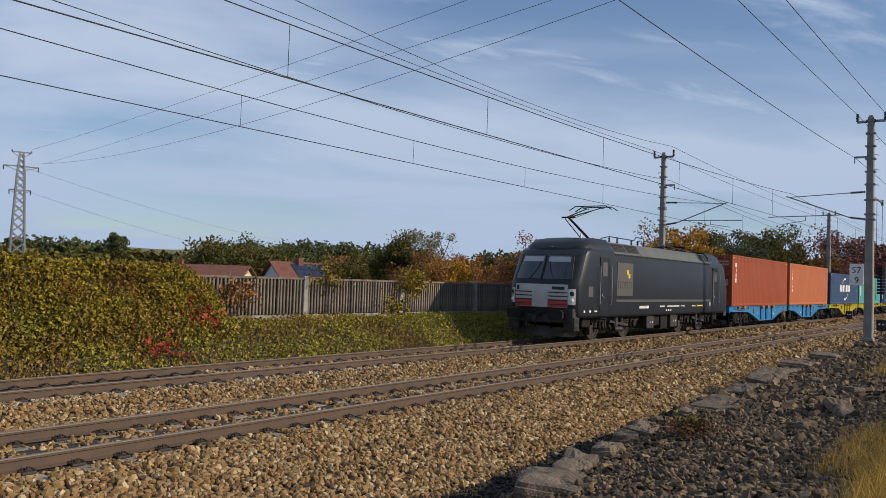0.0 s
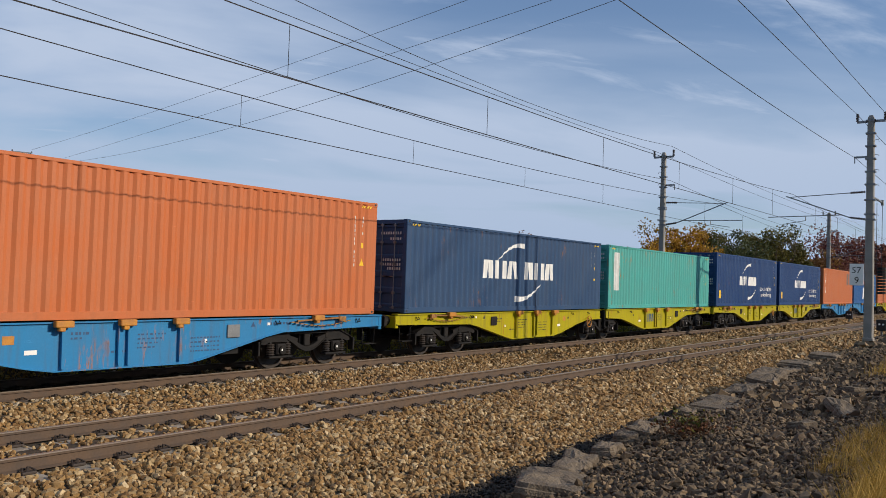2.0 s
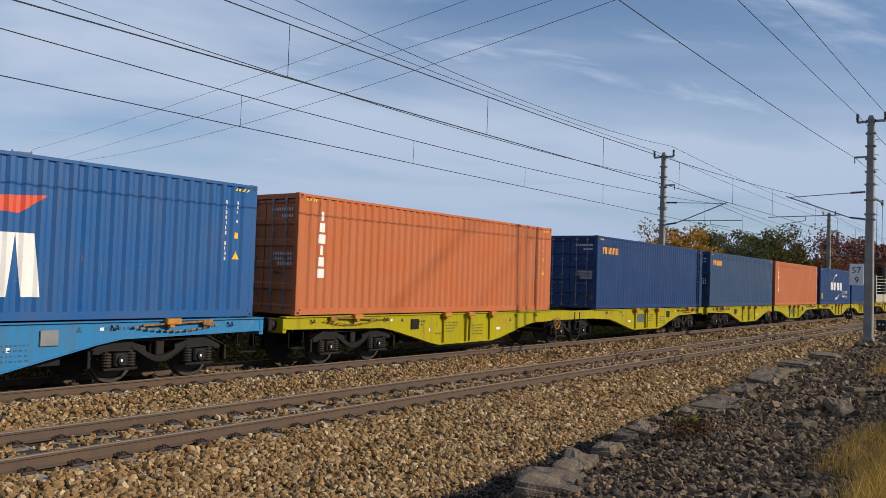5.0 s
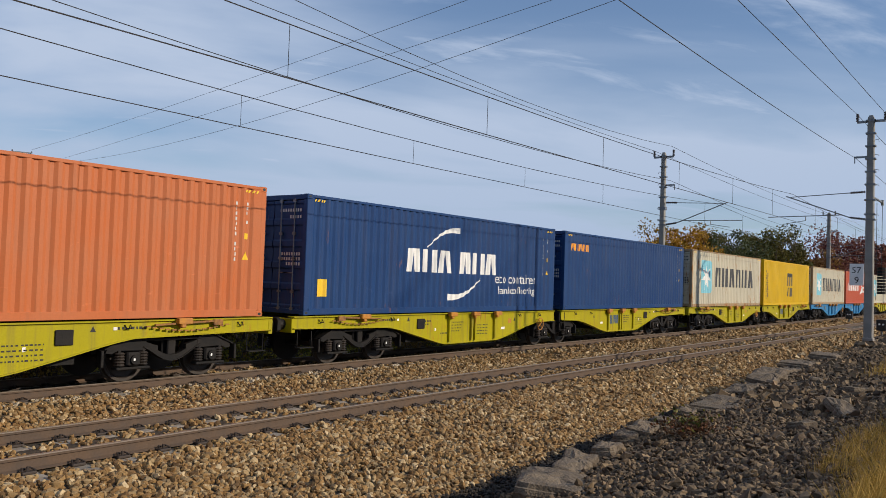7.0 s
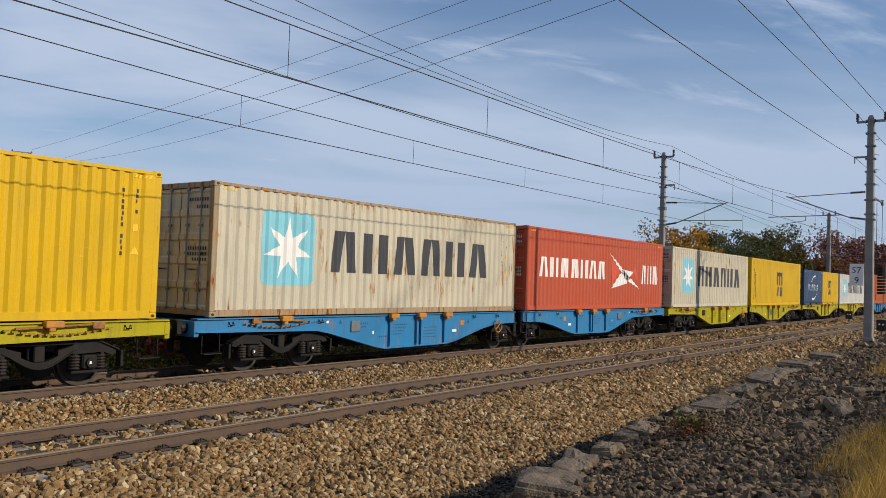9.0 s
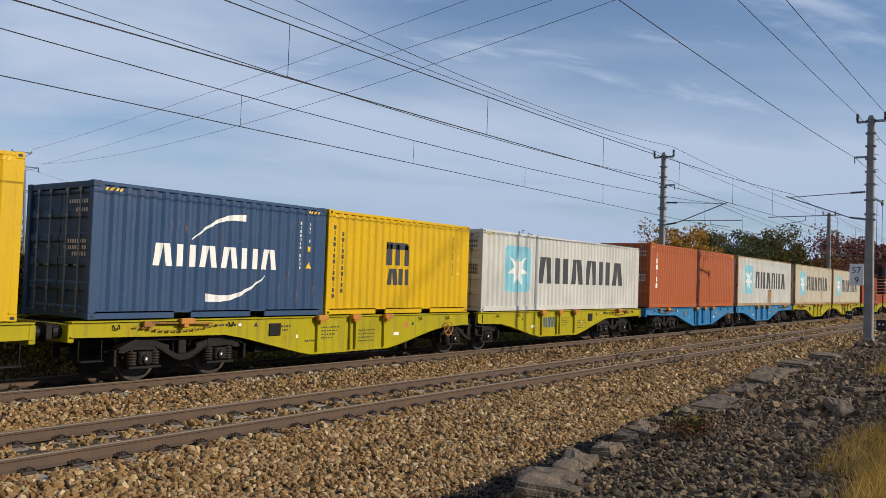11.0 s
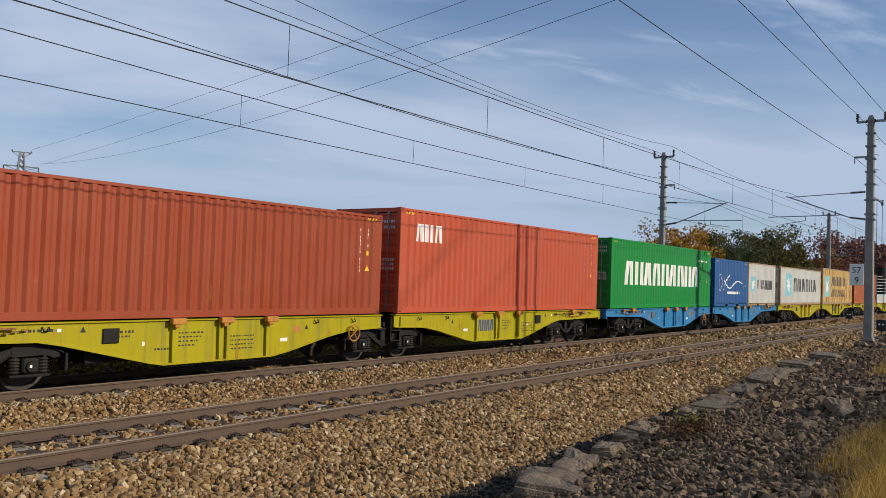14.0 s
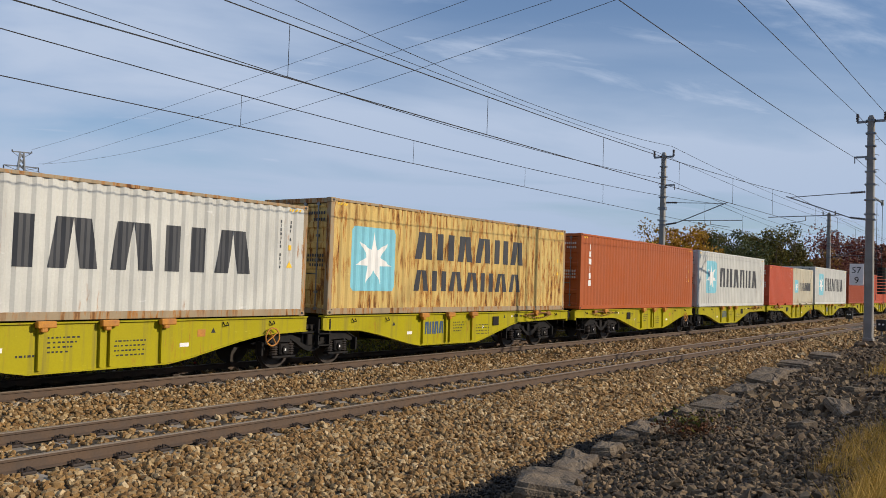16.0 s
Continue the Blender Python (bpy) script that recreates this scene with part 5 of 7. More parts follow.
        # small white marks and yellow notice
        for x0, x1, z0, z1, m in ((-7.95, -7.75, 1.14, 1.22, "white"), (-7.5, -7.2, 1.16, 1.21, "white"), (-8.4, -8.25, 1.14, 1.22, "white"), (-3.2, -2.2, 1.25, 1.36, "white"), (-0.9, -0.35, 1.3, 1.36, "white"), (0.0, 1.5, 1.3, 1.36, "white"),
                                  (1.7, 2.2, 1.31, 1.35, "white"), (3.2, 3.7, 1.3, 1.35, "white"), (3.9, 5.0, 1.3, 1.36, "yellow"), (-0.2, 0.0, 1.12, 1.18, "white"), (0.1, 0.25, 1.12, 1.18, "white"), (0.35, 0.5, 1.12, 1.18, "white"), (5.8, 5.95, 1.3, 1.5, "white")):
            g = Geo()
            n = max(1, int((x1 - x0) / 0.09)) if m == "white" and x1 - x0 > 0.35 else 1
            w = (x1 - x0) / n
            for k in range(n):
                g.box(x0 + k * w, x0 + (k + 0.75) * w, y - 0.007, y + 0.007, z0, z1)
            part("marking_bar", g, M[m], loco, "small unreadable marking")
        for x in (-1.35, 2.6, -7.6):
            g = Geo()
            g.tube((x, y - s * 0.01, 1.36), (x, y + s * 0.015, 1.36), 0.07, n=12)
            part("filler_cap", g, M["black"], loco)
        # sloping roof flank: grey panels with dark grilles and a toothed edge
        for x0, x1, m in ((-5.75, -3.1, "g"), (-3.05, -0.9, "r"), (-0.88, 3.2, "r"), (3.22, 4.4, "r"), (4.42, 5.9, "g")):
            g = Geo()
            a, b = (s * 1.475, 3.47), (s * 1.14, 3.93)
            g.loft([[(x0, a[0], a[1]), (x0, b[0], b[1]), (x0, b[0] - s * 0.3, b[1] - 0.01), (x0, a[0] - s * 0.4, a[1] - 0.2)],
                    [(x1, a[0], a[1]), (x1, b[0], b[1]), (x1, b[0] - s * 0.3, b[1] - 0.01), (x1, a[0] - s * 0.4, a[1] - 0.2)]])
            pn = part("roof_panel", g, LOCO["roof"], loco, "grey sloping roof panel")
            if m == "g":
                k = (x1 - x0) / 2
                for j in range(2):
                    g = Geo()
                    c0, c1 = x0 + j * k + 0.1, x0 + (j + 1) * k - 0.08
                    lo = (a[0] + (b[0] - a[0]) * 0.2 + s * 0.012, a[1] + (b[1] - a[1]) * 0.2 + 0.01)
                    hi = (a[0] + (b[0] - a[0]) * 0.85 + s * 0.012, a[1] + (b[1] - a[1]) * 0.85 + 0.01)
                    g.face([(c0, lo[0], lo[1]), (c1, lo[0], lo[1]), (c1, hi[0], hi[1]), (c0, hi[0], hi[1])])
                    for q in range(6):
                        t = q / 5
                        yy, zz = lo[0] + (hi[0] - lo[0]) * t, lo[1] + (hi[1] - lo[1]) * t
                        g.beam((c0, yy + s * 0.008, zz + 0.005), (c1, yy + s * 0.008, zz + 0.005), 0.016)
                    part("air_grille", g, M["black"], pn)
        g = Geo()
        for k in range(40):
            g.box(-5.7 + k * 0.29, -5.52 + k * 0.29, y - 0.012 - s * 0.022, y + 0.012 - s * 0.022, 3.395, 3.45)
        tagged(part("gutter_teeth", g, M["black"], loco), kind="stuff")
    # bogies
    for cx in (-4.73, 4.73):
        g = Geo()
        g.box(-2.2, 2.2, -0.6, 0.6, 0.45, 0.75)
        b = part("bogie", g, M["dark"], loco)
        b.matrix_basis = pose(cx, 0, 0)
        for s in (-1, 1):
            g = Geo()
            y = s * 1.08
            for poly in ([(-2.3, 0.72), (-0.8, 0.62), (-0.8, 0.86), (-2.3, 0.9)], [(-0.8, 0.62), (-0.5, 0.42), (0.5, 0.42), (0.8, 0.62), (0.8, 0.86), (-0.8, 0.86)], [(0.8, 0.62), (2.3, 0.72), (2.3, 0.9), (0.8, 0.86)]):
                g.prism(poly, y - 0.07, y + 0.07)
            part("side_frame", g, M["dark"], b)
            for ax in (-1.5, 1.5):
                g = Geo()
                g.box(ax - 0.22, ax + 0.22, y - 0.16, y + 0.16, 0.44, 0.80, c=0.04)
                g.tube((ax, y, 0.62), (ax, y + s * 0.24, 0.62), 0.16, 0.14, n=14)
                part("axle_box", g, M["dark"], b)
                for dx in (-0.42, 0.42):
                    g = Geo()
                    prof = [(0.5 + k * 0.035, 0.108 if k % 2 else 0.08) for k in range(11)]
                    g.loft([[(ax + dx + r * math.cos(t), y + s * 0.03 + r * math.sin(t), z) for t in (math.pi * j / 5 for j in range(10))] for z, r in prof])
                    part("spring", g, M["wheel"], b)
            g = Geo()
            g.beam((-0.9, y + s * 0.16, 0.75), (0.9, y + s * 0.16, 0.55), 0.10)
            g.tube((-0.35, y + s * 0.12, 0.42), (0.35, y + s * 0.12, 0.42), 0.10, n=10)
            g.tube((0.3, y + s * 0.14, 0.55), (0.3, y + s * 0.14, 1.0), 0.075, n=10)
            g.tube((-0.3, y + s * 0.14, 0.55), (-0.3, y + s * 0.14, 1.0), 0.13, n=10)
            part("damper", g, LOCO["low"], b)
            g = Geo()
            g.path([(-2.2, y + s * 0.1, 0.8), (-2.35, y + s * 0.1, 0.35), (-2.3, y - s * 0.3, 0.15)], 0.03)
            g.box(-2.45, -2.2, y - 0.1, y + 0.1, 0.28, 0.62, c=0.02)
            part("sand_pipe", g, LOCO["plough"], b)
        for ax in (-1.5, 1.5):
            g = Geo()
            g.tube((0, -0.9, 0), (0, 0.9, 0), 0.1, n=10)
            for s in (-1, 1):
                g.wheel(0, s * 0.735, 0, 0.625, s * 0.07, [(-0.9, 0.2), (-0.7, 1.045), (-0.3, 1.045), (-0.2, 1.0), (1.0, 0.99), (1.0, 0.88), (0.3, 0.84), (0.3, 0.35), (1.2, 0.3), (1.2, 0.18)], n=30)
            w = part("wheelset", g, M["wheel"], b)
            w.matrix_basis = pose(ax, 0, 0.625)
            WHEELS.append(w)
    # underfloor boxes
    for x0, x1, z0, y0, m in ((-1.9, -1.1, 0.35, 1.32, "low"), (-0.95, -0.2, 0.45, 1.2, "dark"), (-0.1, 0.7, 0.3, 1.25, "dark"), (0.85, 1.75, 0.35, 1.34, "low"), (-2.2, 2.2, 0.4, 0.8, "dark"), (-7.9, -7.2, 0.55, 1.2, "dark"), (7.2, 7.9, 0.55, 1.2, "dark")):
        g = Geo()
        g.box(x0, x1, -y0, y0, z0, 0.96, c=0.03)
        part("underfloor_box", g, LOCO["low"] if m == "low" else M["dark"], loco)
    for x in (-1.5, 1.3):
        for dx in (-0.15, 0.12):
            g = Geo()
            g.face([(x + dx, -1.345, 0.6), (x + dx + 0.09, -1.345, 0.6), (x + dx + 0.045, -1.345, 0.69)])
            part("warning_mark", g, M["white"], loco)
    # roof gear
    g = Geo()
    g.path([(-5.0, -0.5, 4.12), (-4.2, -0.5, 4.25), (-1.6, -0.5, 4.22), (-1.4, -0.5, 4.38), (-0.6, -0.5, 4.38), (-0.4, -0.5, 4.25), (1.8, -0.5, 4.22), (3.0, -0.5, 4.16), (4.4, -0.4, 4.12)], 0.022)
    part("roof_busbar", g, M["wire"], loco)
    for x in (-4.2, -3.4, -1.9, -1.2, -0.5, 1.0, 1.9, 2.7):
        g = Geo()
        for k in range(4):
            g.tube((x, -0.5, 3.86 + k * 0.09), (x, -0.5, 3.90 + k * 0.09), 0.06, n=8)
        g.tube((x, -0.5, 3.8), (x, -0.5, 4.24), 0.03, n=6)
        part("roof_insulator", g, M["insul"], loco)
    for x0, knee, head, up in ((-5.35, (-6.95, 4.85), (-4.75, 5.47), True), (5.35, (6.5, 4.12), (4.0, 4.22), False)):
        f = 1 if up else -1
        g = Geo()
        for a, b in (((x0 - 0.45, -0.5), (x0 + 0.45, -0.5)), ((x0 - 0.45, 0.5), (x0 + 0.45, 0.5)), ((x0 - 0.45, -0.5), (x0 - 0.45, 0.5)), ((x0 + 0.45, -0.5), (x0 + 0.45, 0.5))):
            g.beam((*a, 4.05), (*b, 4.05), 0.07)
        for dx in (-0.4, 0.4):
            for y in (-0.5, 0.5):
                g.tube((x0 + dx, y, 3.84), (x0 + dx, y, 4.04), 0.07, 0.05, n=8)
        p = part("pantograph", g, LOCO["panto"] if up else M["insul"], loco, "raised single-arm pantograph" if up else "folded pantograph")
        g = Geo()
        g.tube((x0 + f * 0.25, 0, 4.1), (knee[0], 0, knee[1]), 0.055, 0.04, n=8)
        g.tube((x0 - f * 0.2, 0.12, 4.08), (knee[0] - f * 0.1, 0.1, knee[1] - 0.06), 0.02, n=6)
        part("lower_arm", g, M["dark"], p)
        g = Geo()
        for s in (-1, 1):
            g.tube((knee[0] - f * 0.15, s * 0.05, knee[1] - 0.03), (head[0], s * 0.3, head[1] - 0.08), 0.03, 0.022, n=6)
        g.tube((knee[0], 0, knee[1] - 0.12), (head[0], 0, head[1] - 0.16), 0.012, n=5)
        g.tube((knee[0], -0.3, knee[1]), (knee[0], 0.3, knee[1]), 0.03, n=6)
        part("upper_arm", g, M["dark"], p)
        g = Geo()
        for dx in (-0.28, 0.28):
            g.path([(head[0] + dx, -0.97, head[1] - 0.16), (head[0] + dx, -0.7, head[1]), (head[0] + dx, 0.7, head[1]), (head[0] + dx, 0.97, head[1] - 0.16)], 0.022)
        g.tube((head[0] - 0.3, 0.35, head[1] - 0.07), (head[0] + 0.3, 0.35, head[1] - 0.07), 0.018, n=5)
        g.tube((head[0] - 0.3, -0.35, head[1] - 0.07), (head[0] + 0.3, -0.35, head[1] - 0.07), 0.018, n=5)
        part("collector_head", g, M["dark"], p)
    g = Geo()
    g.tube((-7.0, -0.6, 3.95), (-7.0, -0.6, 4.2), 0.05, 0.04, n=8)
    part("antenna", g, M["white"], loco)
    g = Geo()
    g.tube((nose_x(0, 3.55) + 0.02, 0, 3.55), (nose_x(0, 3.55) - 0.04, 0, 3.55), 0.09, 0.08, n=12)
    part("top_lamp", g, LOCO["lamp"], loco)
    MOVERS.append((loco, START - 10.46, FAR_Y, 0.0))


build_loco()


# ------------------------------------------------------------ overhead line
def sag(a, b, drop, n=10):
    a, b = Vector(a), Vector(b)
    return [a.lerp(b, i / n) - Vector((0, 0, drop * 4 * (i / n) * (1 - i / n))) for i in range(n + 1)]


def overhead_line(cy, masts, heights, drop, first_drop, step, label):
    """Contact wire, messenger wire and droppers over one track. heights: contact wire at its low and mast ends."""
    line = thing("overhead_line", label, "overhead line")
    for k, (xa, xb) in enumerate(zip(masts, masts[1:])):
        za, zb = heights[k], heights[k + 1]
        hang = lambda t: za + (zb - za) * t + 1.34 - drop * 4 * t * (1 - t)
        for nm, pts in (("messenger_wire", [(xa + (xb - xa) * i / 16, cy, hang(i / 16)) for i in range(17)]), ("contact_wire", [(xa, cy, za), ((xa + xb) / 2, cy, (za + zb) / 2 - 0.03), (xb, cy, zb)])):
            g = Geo()
            g.path(pts, 0.011, 5)
            part(nm, g, M["wire"], line)
        x = xa + (first_drop - masts[0]) % step
        while x < xb - 1.5:
            t = (x - xa) / (xb - xa)
            g = Geo()
            g.tube((x, cy, za + (zb - za) * t), (x, cy, hang(t)), 0.007, n=4)
            part("dropper", g, M["wire"], line)
            x += step


overhead_line(FAR_Y, [-6.0, 47.0, 106.0, 165.0, 224.0], [5.62, 5.76, 5.7, 5.7, 5.7], 0.68, 12.43, 6.55, "thin overhead contact wires above the occupied track")
overhead_line(NEAR_Y, [-8.0, 43.6, 103.0, 162.0, 221.0], [5.40, 5.78, 5.7, 5.7, 5.7], 0.50, 9.3, 6.1, "thin overhead contact wires above the empty track")


def feeder(pts, drop, label):
    ob = thing("feeder_wire", label, "cable")
    g = Geo()
    run = []
    for a, b in zip(pts, pts[1:]):
        run += sag(a, b, drop, 12)[1 if run else 0:]
    g.path(run, 0.012, 5)
    part("wire", g, M["wire"], ob)


feeder([(-6, 17.5, 8.75), (45.8, 17.5, 8.4), (106, 17.5, 8.4)], 0.75, "dark feeder wire on the masts behind the track")
feeder([(-6, 18.0, 12.9), (47.2, 18.0, 10.66)], 1.6, "upper feeder wire on the masts behind the track")
feeder([(47.2, 18.0, 10.66), (106, 18.0, 10.6), (165, 18, 10.6)], 0.48, "upper feeder wire running on along the masts")
feeder([(-6, 19.0, 10.9), (47.2, 19.0, 10.42), (106, 19.0, 10.4), (165, 19, 10.4)], 0.42, "second upper feeder wire on the masts")
feeder([(-8, 7.4, 8.6), (43.8, 7.4, 8.8), (103, 7.4, 8.8)], 0.33, "dark feeder wire hung on the near masts")
feeder([(-8, 7.4, 11.2), (43.8, 7.4, 11.0), (103, 7.4, 11.0)], 0.22, "upper feeder wire over the near masts")
feeder([(-8, 6.2, 11.2), (43.8, 6.2, 11.0), (103, 6.2, 11.0)], 0.22, "outer upper feeder wire over the near masts")


def insulator(g, p, q, r=0.055, n=5):
    p, q = Vector(p), Vector(q)
    for i in range(n):
        a, b = p.lerp(q, i / n), p.lerp(q, (i + 0.55) / n)
        g.tube(a, b, r, n=8)
    g.tube(p, q, r * 0.5, n=6)


def mast(x, y, base, top, side, width, zc, label, sign=False, climb=True):
    """A tapered concrete mast. side: +1 reaches over tracks at larger y, -1 at smaller."""
    m = thing("catenary_mast", label, "mast", pose(x, y, 0), group="catenary masts")
    g = Geo()
    w0, w1 = width / 2, width / 2 * 0.72
    ring = lambda w, z: [(a * w, b * w, z) for a, b in ((-.8, -1), (.8, -1), (1, -.8), (1, .8), (.8, 1), (-.8, 1), (-1, .8), (-1, -.8))]
    g.loft([ring(w0, base), ring(w0 * 0.95, base + 3.0), ring(w1, top - 0.15), ring(w1 * 0.6, top)])
    part("shaft", g, M["mast"], m, "weathered grey concrete shaft")
    g = Geo()
    g.box(-width * 0.6, width * 0.6, -width * 0.6, width * 0.6, base - 0.9, base + 0.02, c=0.03)
    part("footing", g, M["concrete"], m)
    for z in [top - 0.25 - k * 0.62 for k in range(6)] + [zc + 1.25, zc + 0.55, zc + 0.3]:
        g = Geo()
        w = w0 + (w1 - w0) * (z - base) / (top - base)
        g.box(-w - 0.025, w + 0.025, -w - 0.07, w + 0.07, z - 0.035, z + 0.035)
        part("band", g, M["galv"], m)
    # top cross arm with insulators
    g = Geo()
    g.beam((0, -0.62, top - 0.28), (0, 0.62, top - 0.28), 0.09, 0.11)
    g.beam((0.0, side * 0.1, top - 2.0), (0, side * 0.72, top - 2.0), 0.07, 0.09)
    g.beam((0.0, side * 0.70, top - 2.3), (0, side * 0.70, top - 2.0), 0.04)
    part("cross_arm", g, M["galv"], m)
    for yy in (-0.6, 0.6):
        g = Geo()
        insulator(g, (0, yy, top - 0.24), (0, yy, top + 0.14), 0.075)
        part("insulator", g, M["insul"], m)
    # cantilever towards the track
    reach = 3.5
    g = Geo()
    g.tube((0, side * 0.9, zc + 1.62), (0, side * (reach + 0.1), zc + 1.5), 0.022, n=6)
    g.tube((0, side * 0.9, zc + 0.42), (0, side * (reach + 0.35), zc + 1.55), 0.032, n=6)
    g.tube((0, side * 1.2, zc + 0.55), (0, side * (reach + 1.2), zc + 0.50), 0.024, n=6)
    g.tube((0, side * (reach - 0.6), zc + 0.50), (0, side * (reach - 0.6), zc + 0.3), 0.02, n=6)
    g.tube((0, side * (reach - 0.6), zc + 0.3), (0, side * (reach + 0.5), zc + 0.12), 0.018, n=6)
    part("cantilever", g, M["galv"], m)
    for z0, z1 in ((zc + 1.65, zc + 1.62), (zc + 0.32, zc + 0.42)):
        g = Geo()
        insulator(g, (0, side * 0.22, z0), (0, side * 0.9, z1), 0.06, 6)
        part("insulator", g, M["insul"], m)
    if climb:
        for k in range(9):
            g = Geo()
            z = top - 1.2 - k * 0.72
            w = w0 + (w1 - w0) * (z - base) / (top - base)
            g.path([(0, -side * w, z), (0, -side * (w + 0.16), z + 0.02), (0, -side * (w + 0.2), z - 0.08)], 0.014)
            part("climbing_hook", g, M["galv"], m)
    if sign:
        sg = Geo()
        sg.box(-0.36, -0.33, 0.18, 0.80, 2.58, 3.62, c=0.008)
        p = part("kilometre_sign", sg, M["white"], m, "white kilometre board with black figures 57 and 9")
        for txt, z, w, y0 in (("57", 3.17, 0.40, 0.69), ("9", 2.68, 0.19, 0.58)):
            tris = words(txt, 0.0, w, 0.0)
            g = Geo()
            for t in tris:
                g.face([(-0.364, y0 - a, z + b) for a, b in t])
            part("figure", g, M["black"], p)
        g = Geo()
        g.beam((-0.34, 0.2, 3.3), (0, 0.1, 3.3), 0.04); g.beam((-0.34, 0.2, 2.85), (0, 0.1, 2.85), 0.04)
        part("sign_bracket", g, M["galv"], m)
    return m


mast(43.6, 6.72, 0.08, 10.82, 1, 0.40, 5.47, "grey concrete catenary mast with a kilometre board", sign=True)
mast(47.2, 18.5, -0.3, 10.33, -1, 0.34, 5.63, "grey concrete catenary mast behind the tracks")
mast(94.5, 18.5, -0.3, 10.75, -1, 0.42, 5.63, "distant grey concrete catenary mast", climb=False)
mast(103.0, 6.8, -0.2, 10.8, 1, 0.50, 5.47, "distant concrete catenary mast beside the empty track", climb=False)
mast(-8.0, 6.8, -0.2, 10.8, 1, 0.50, 5.47, "grey concrete catenary mast behind the viewpoint", climb=False)
mast(-6.0, 18.5, -0.2, 10.4, -1, 0.40, 5.63, "grey concrete catenary mast beyond the track", climb=False)


def tension_weight():
    """Stack of tensioning weights hung beside the near mast."""
    t = thing("tensioning_gear", "dark stack of tensioning weights hung on a cable beside the mast", "tensioning gear", pose(45.4, 6.45, 0))
    for k in range(9):
        g = Geo()
        g.tube((0, 0, 2.2 + k * 0.15), (0, 0, 2.32 + k * 0.15), 0.2, n=10)
        part("weight", g, M["dark"], t)
    g = Geo()
    g.tube((0, 0, 3.5), (0, 0, 6.9), 0.014, n=5)
    g.tube((0.05, 0.25, 1.9), (0.05, 0.25, 6.9), 0.012, n=5)
    part("cable", g, M["wire"], t)
    g = Geo()
    g.wheel(0, 0, 6.75, 0.15, 0.05, [(-1, 0.5), (-1, 1), (-0.4, 0.9), (0.4, 0.9), (1, 1), (1, 0.5)])
    g.beam((0, 0, 6.75), (-1.6, 0.2, 6.9), 0.07)
    part("pulley", g, M["galv"], t)


def dwarf_signal(x, y, label):
    s = thing("dwarf_signal", label, "signal", pose(x, y, 0), group="dwarf signals")
    g = Geo()
    g.box(-0.16, 0.16, -0.26, 0.26, 0.08, 0.72, c=0.03)
    part("housing", g, M["black"], s)
    g = Geo()
    g.tube((0, 0, -0.4), (0, 0, 0.1), 0.06, n=8)
    g.box(-0.2, 0.2, -0.2, 0.2, -0.42, -0.3, c=0.02)
    part("post", g, M["galv"], s)
    for yy in (-0.1, 0.1):
        g = Geo()
        g.tube((-0.16, yy, 0.45), (-0.19, yy, 0.45), 0.055, n=10)
        part("lens", g, M["white"], s)
    return s


tension_weight()
dwarf_signal(73.5, 12.75, "small black dwarf signal between the tracks")
dwarf_signal(53.1, 7.5, "small black dwarf signal beside the mast")


# ------------------------------------------------------------ lattice pylon and power lines
def pylon():
    p = thing("lattice_pylon", "grey steel lattice pylon in the fields", "pylon", pose(87.2, 180.0, -4.0, 0, 0, -20))
    H = 31.6
    wd = lambda z: 1.75 - 1.0 * min(1, z / 26.0) - 0.45 * max(0, (z - 26) / 5.6)
    legs = [(-1, -1), (1, -1), (1, 1), (-1, 1)]
    for a, b in legs:
        g = Geo()
        zs = [0, 26, H - 0.6]
        for z0, z1 in zip(zs, zs[1:]):
            g.beam((a * wd(z0), b * wd(z0), z0), (a * wd(z1), b * wd(z1), z1), 0.30)
        part("leg", g, M["galv"], p)
    zs = [0]
    while zs[-1] < H - 2:
        zs.append(zs[-1] + max(1.2, wd(zs[-1]) * 1.75))
    for z0, z1 in zip(zs, zs[1:]):
        for k in range(4):
            (a0, b0), (a1, b1) = legs[k], legs[(k + 1) % 4]
            g = Geo()
            g.beam((a0 * wd(z0), b0 * wd(z0), z0), (a1 * wd(z1), b1 * wd(z1), z1), 0.17)
            g.beam((a1 * wd(z0), b1 * wd(z0), z0), (a0 * wd(z1), b0 * wd(z1), z1), 0.17)
            part("brace", g, M["galv"], p)
    for z, w in ((30.9, 1.9), (27.8, 3.4), (22.6, 2.1)):
        g = Geo()
        for s in (-1, 1):
            g.beam((-w, s * 0.35, z), (w, s * 0.35, z), 0.16)
        for s in (-1, 1):
            g.beam((s * 0.7, 0.3, z - 0.9), (s * w, 0, z), 0.1)
        part("crossarm", g, M["galv"], p)
        for s in (-1, 1):
            g = Geo()
            insulator(g, (s * w, 0, z), (s * w, 0, z - 1.0 if z < 30 else z + 0.4), 0.16)
            part("insulator", g, M["insul"], p)


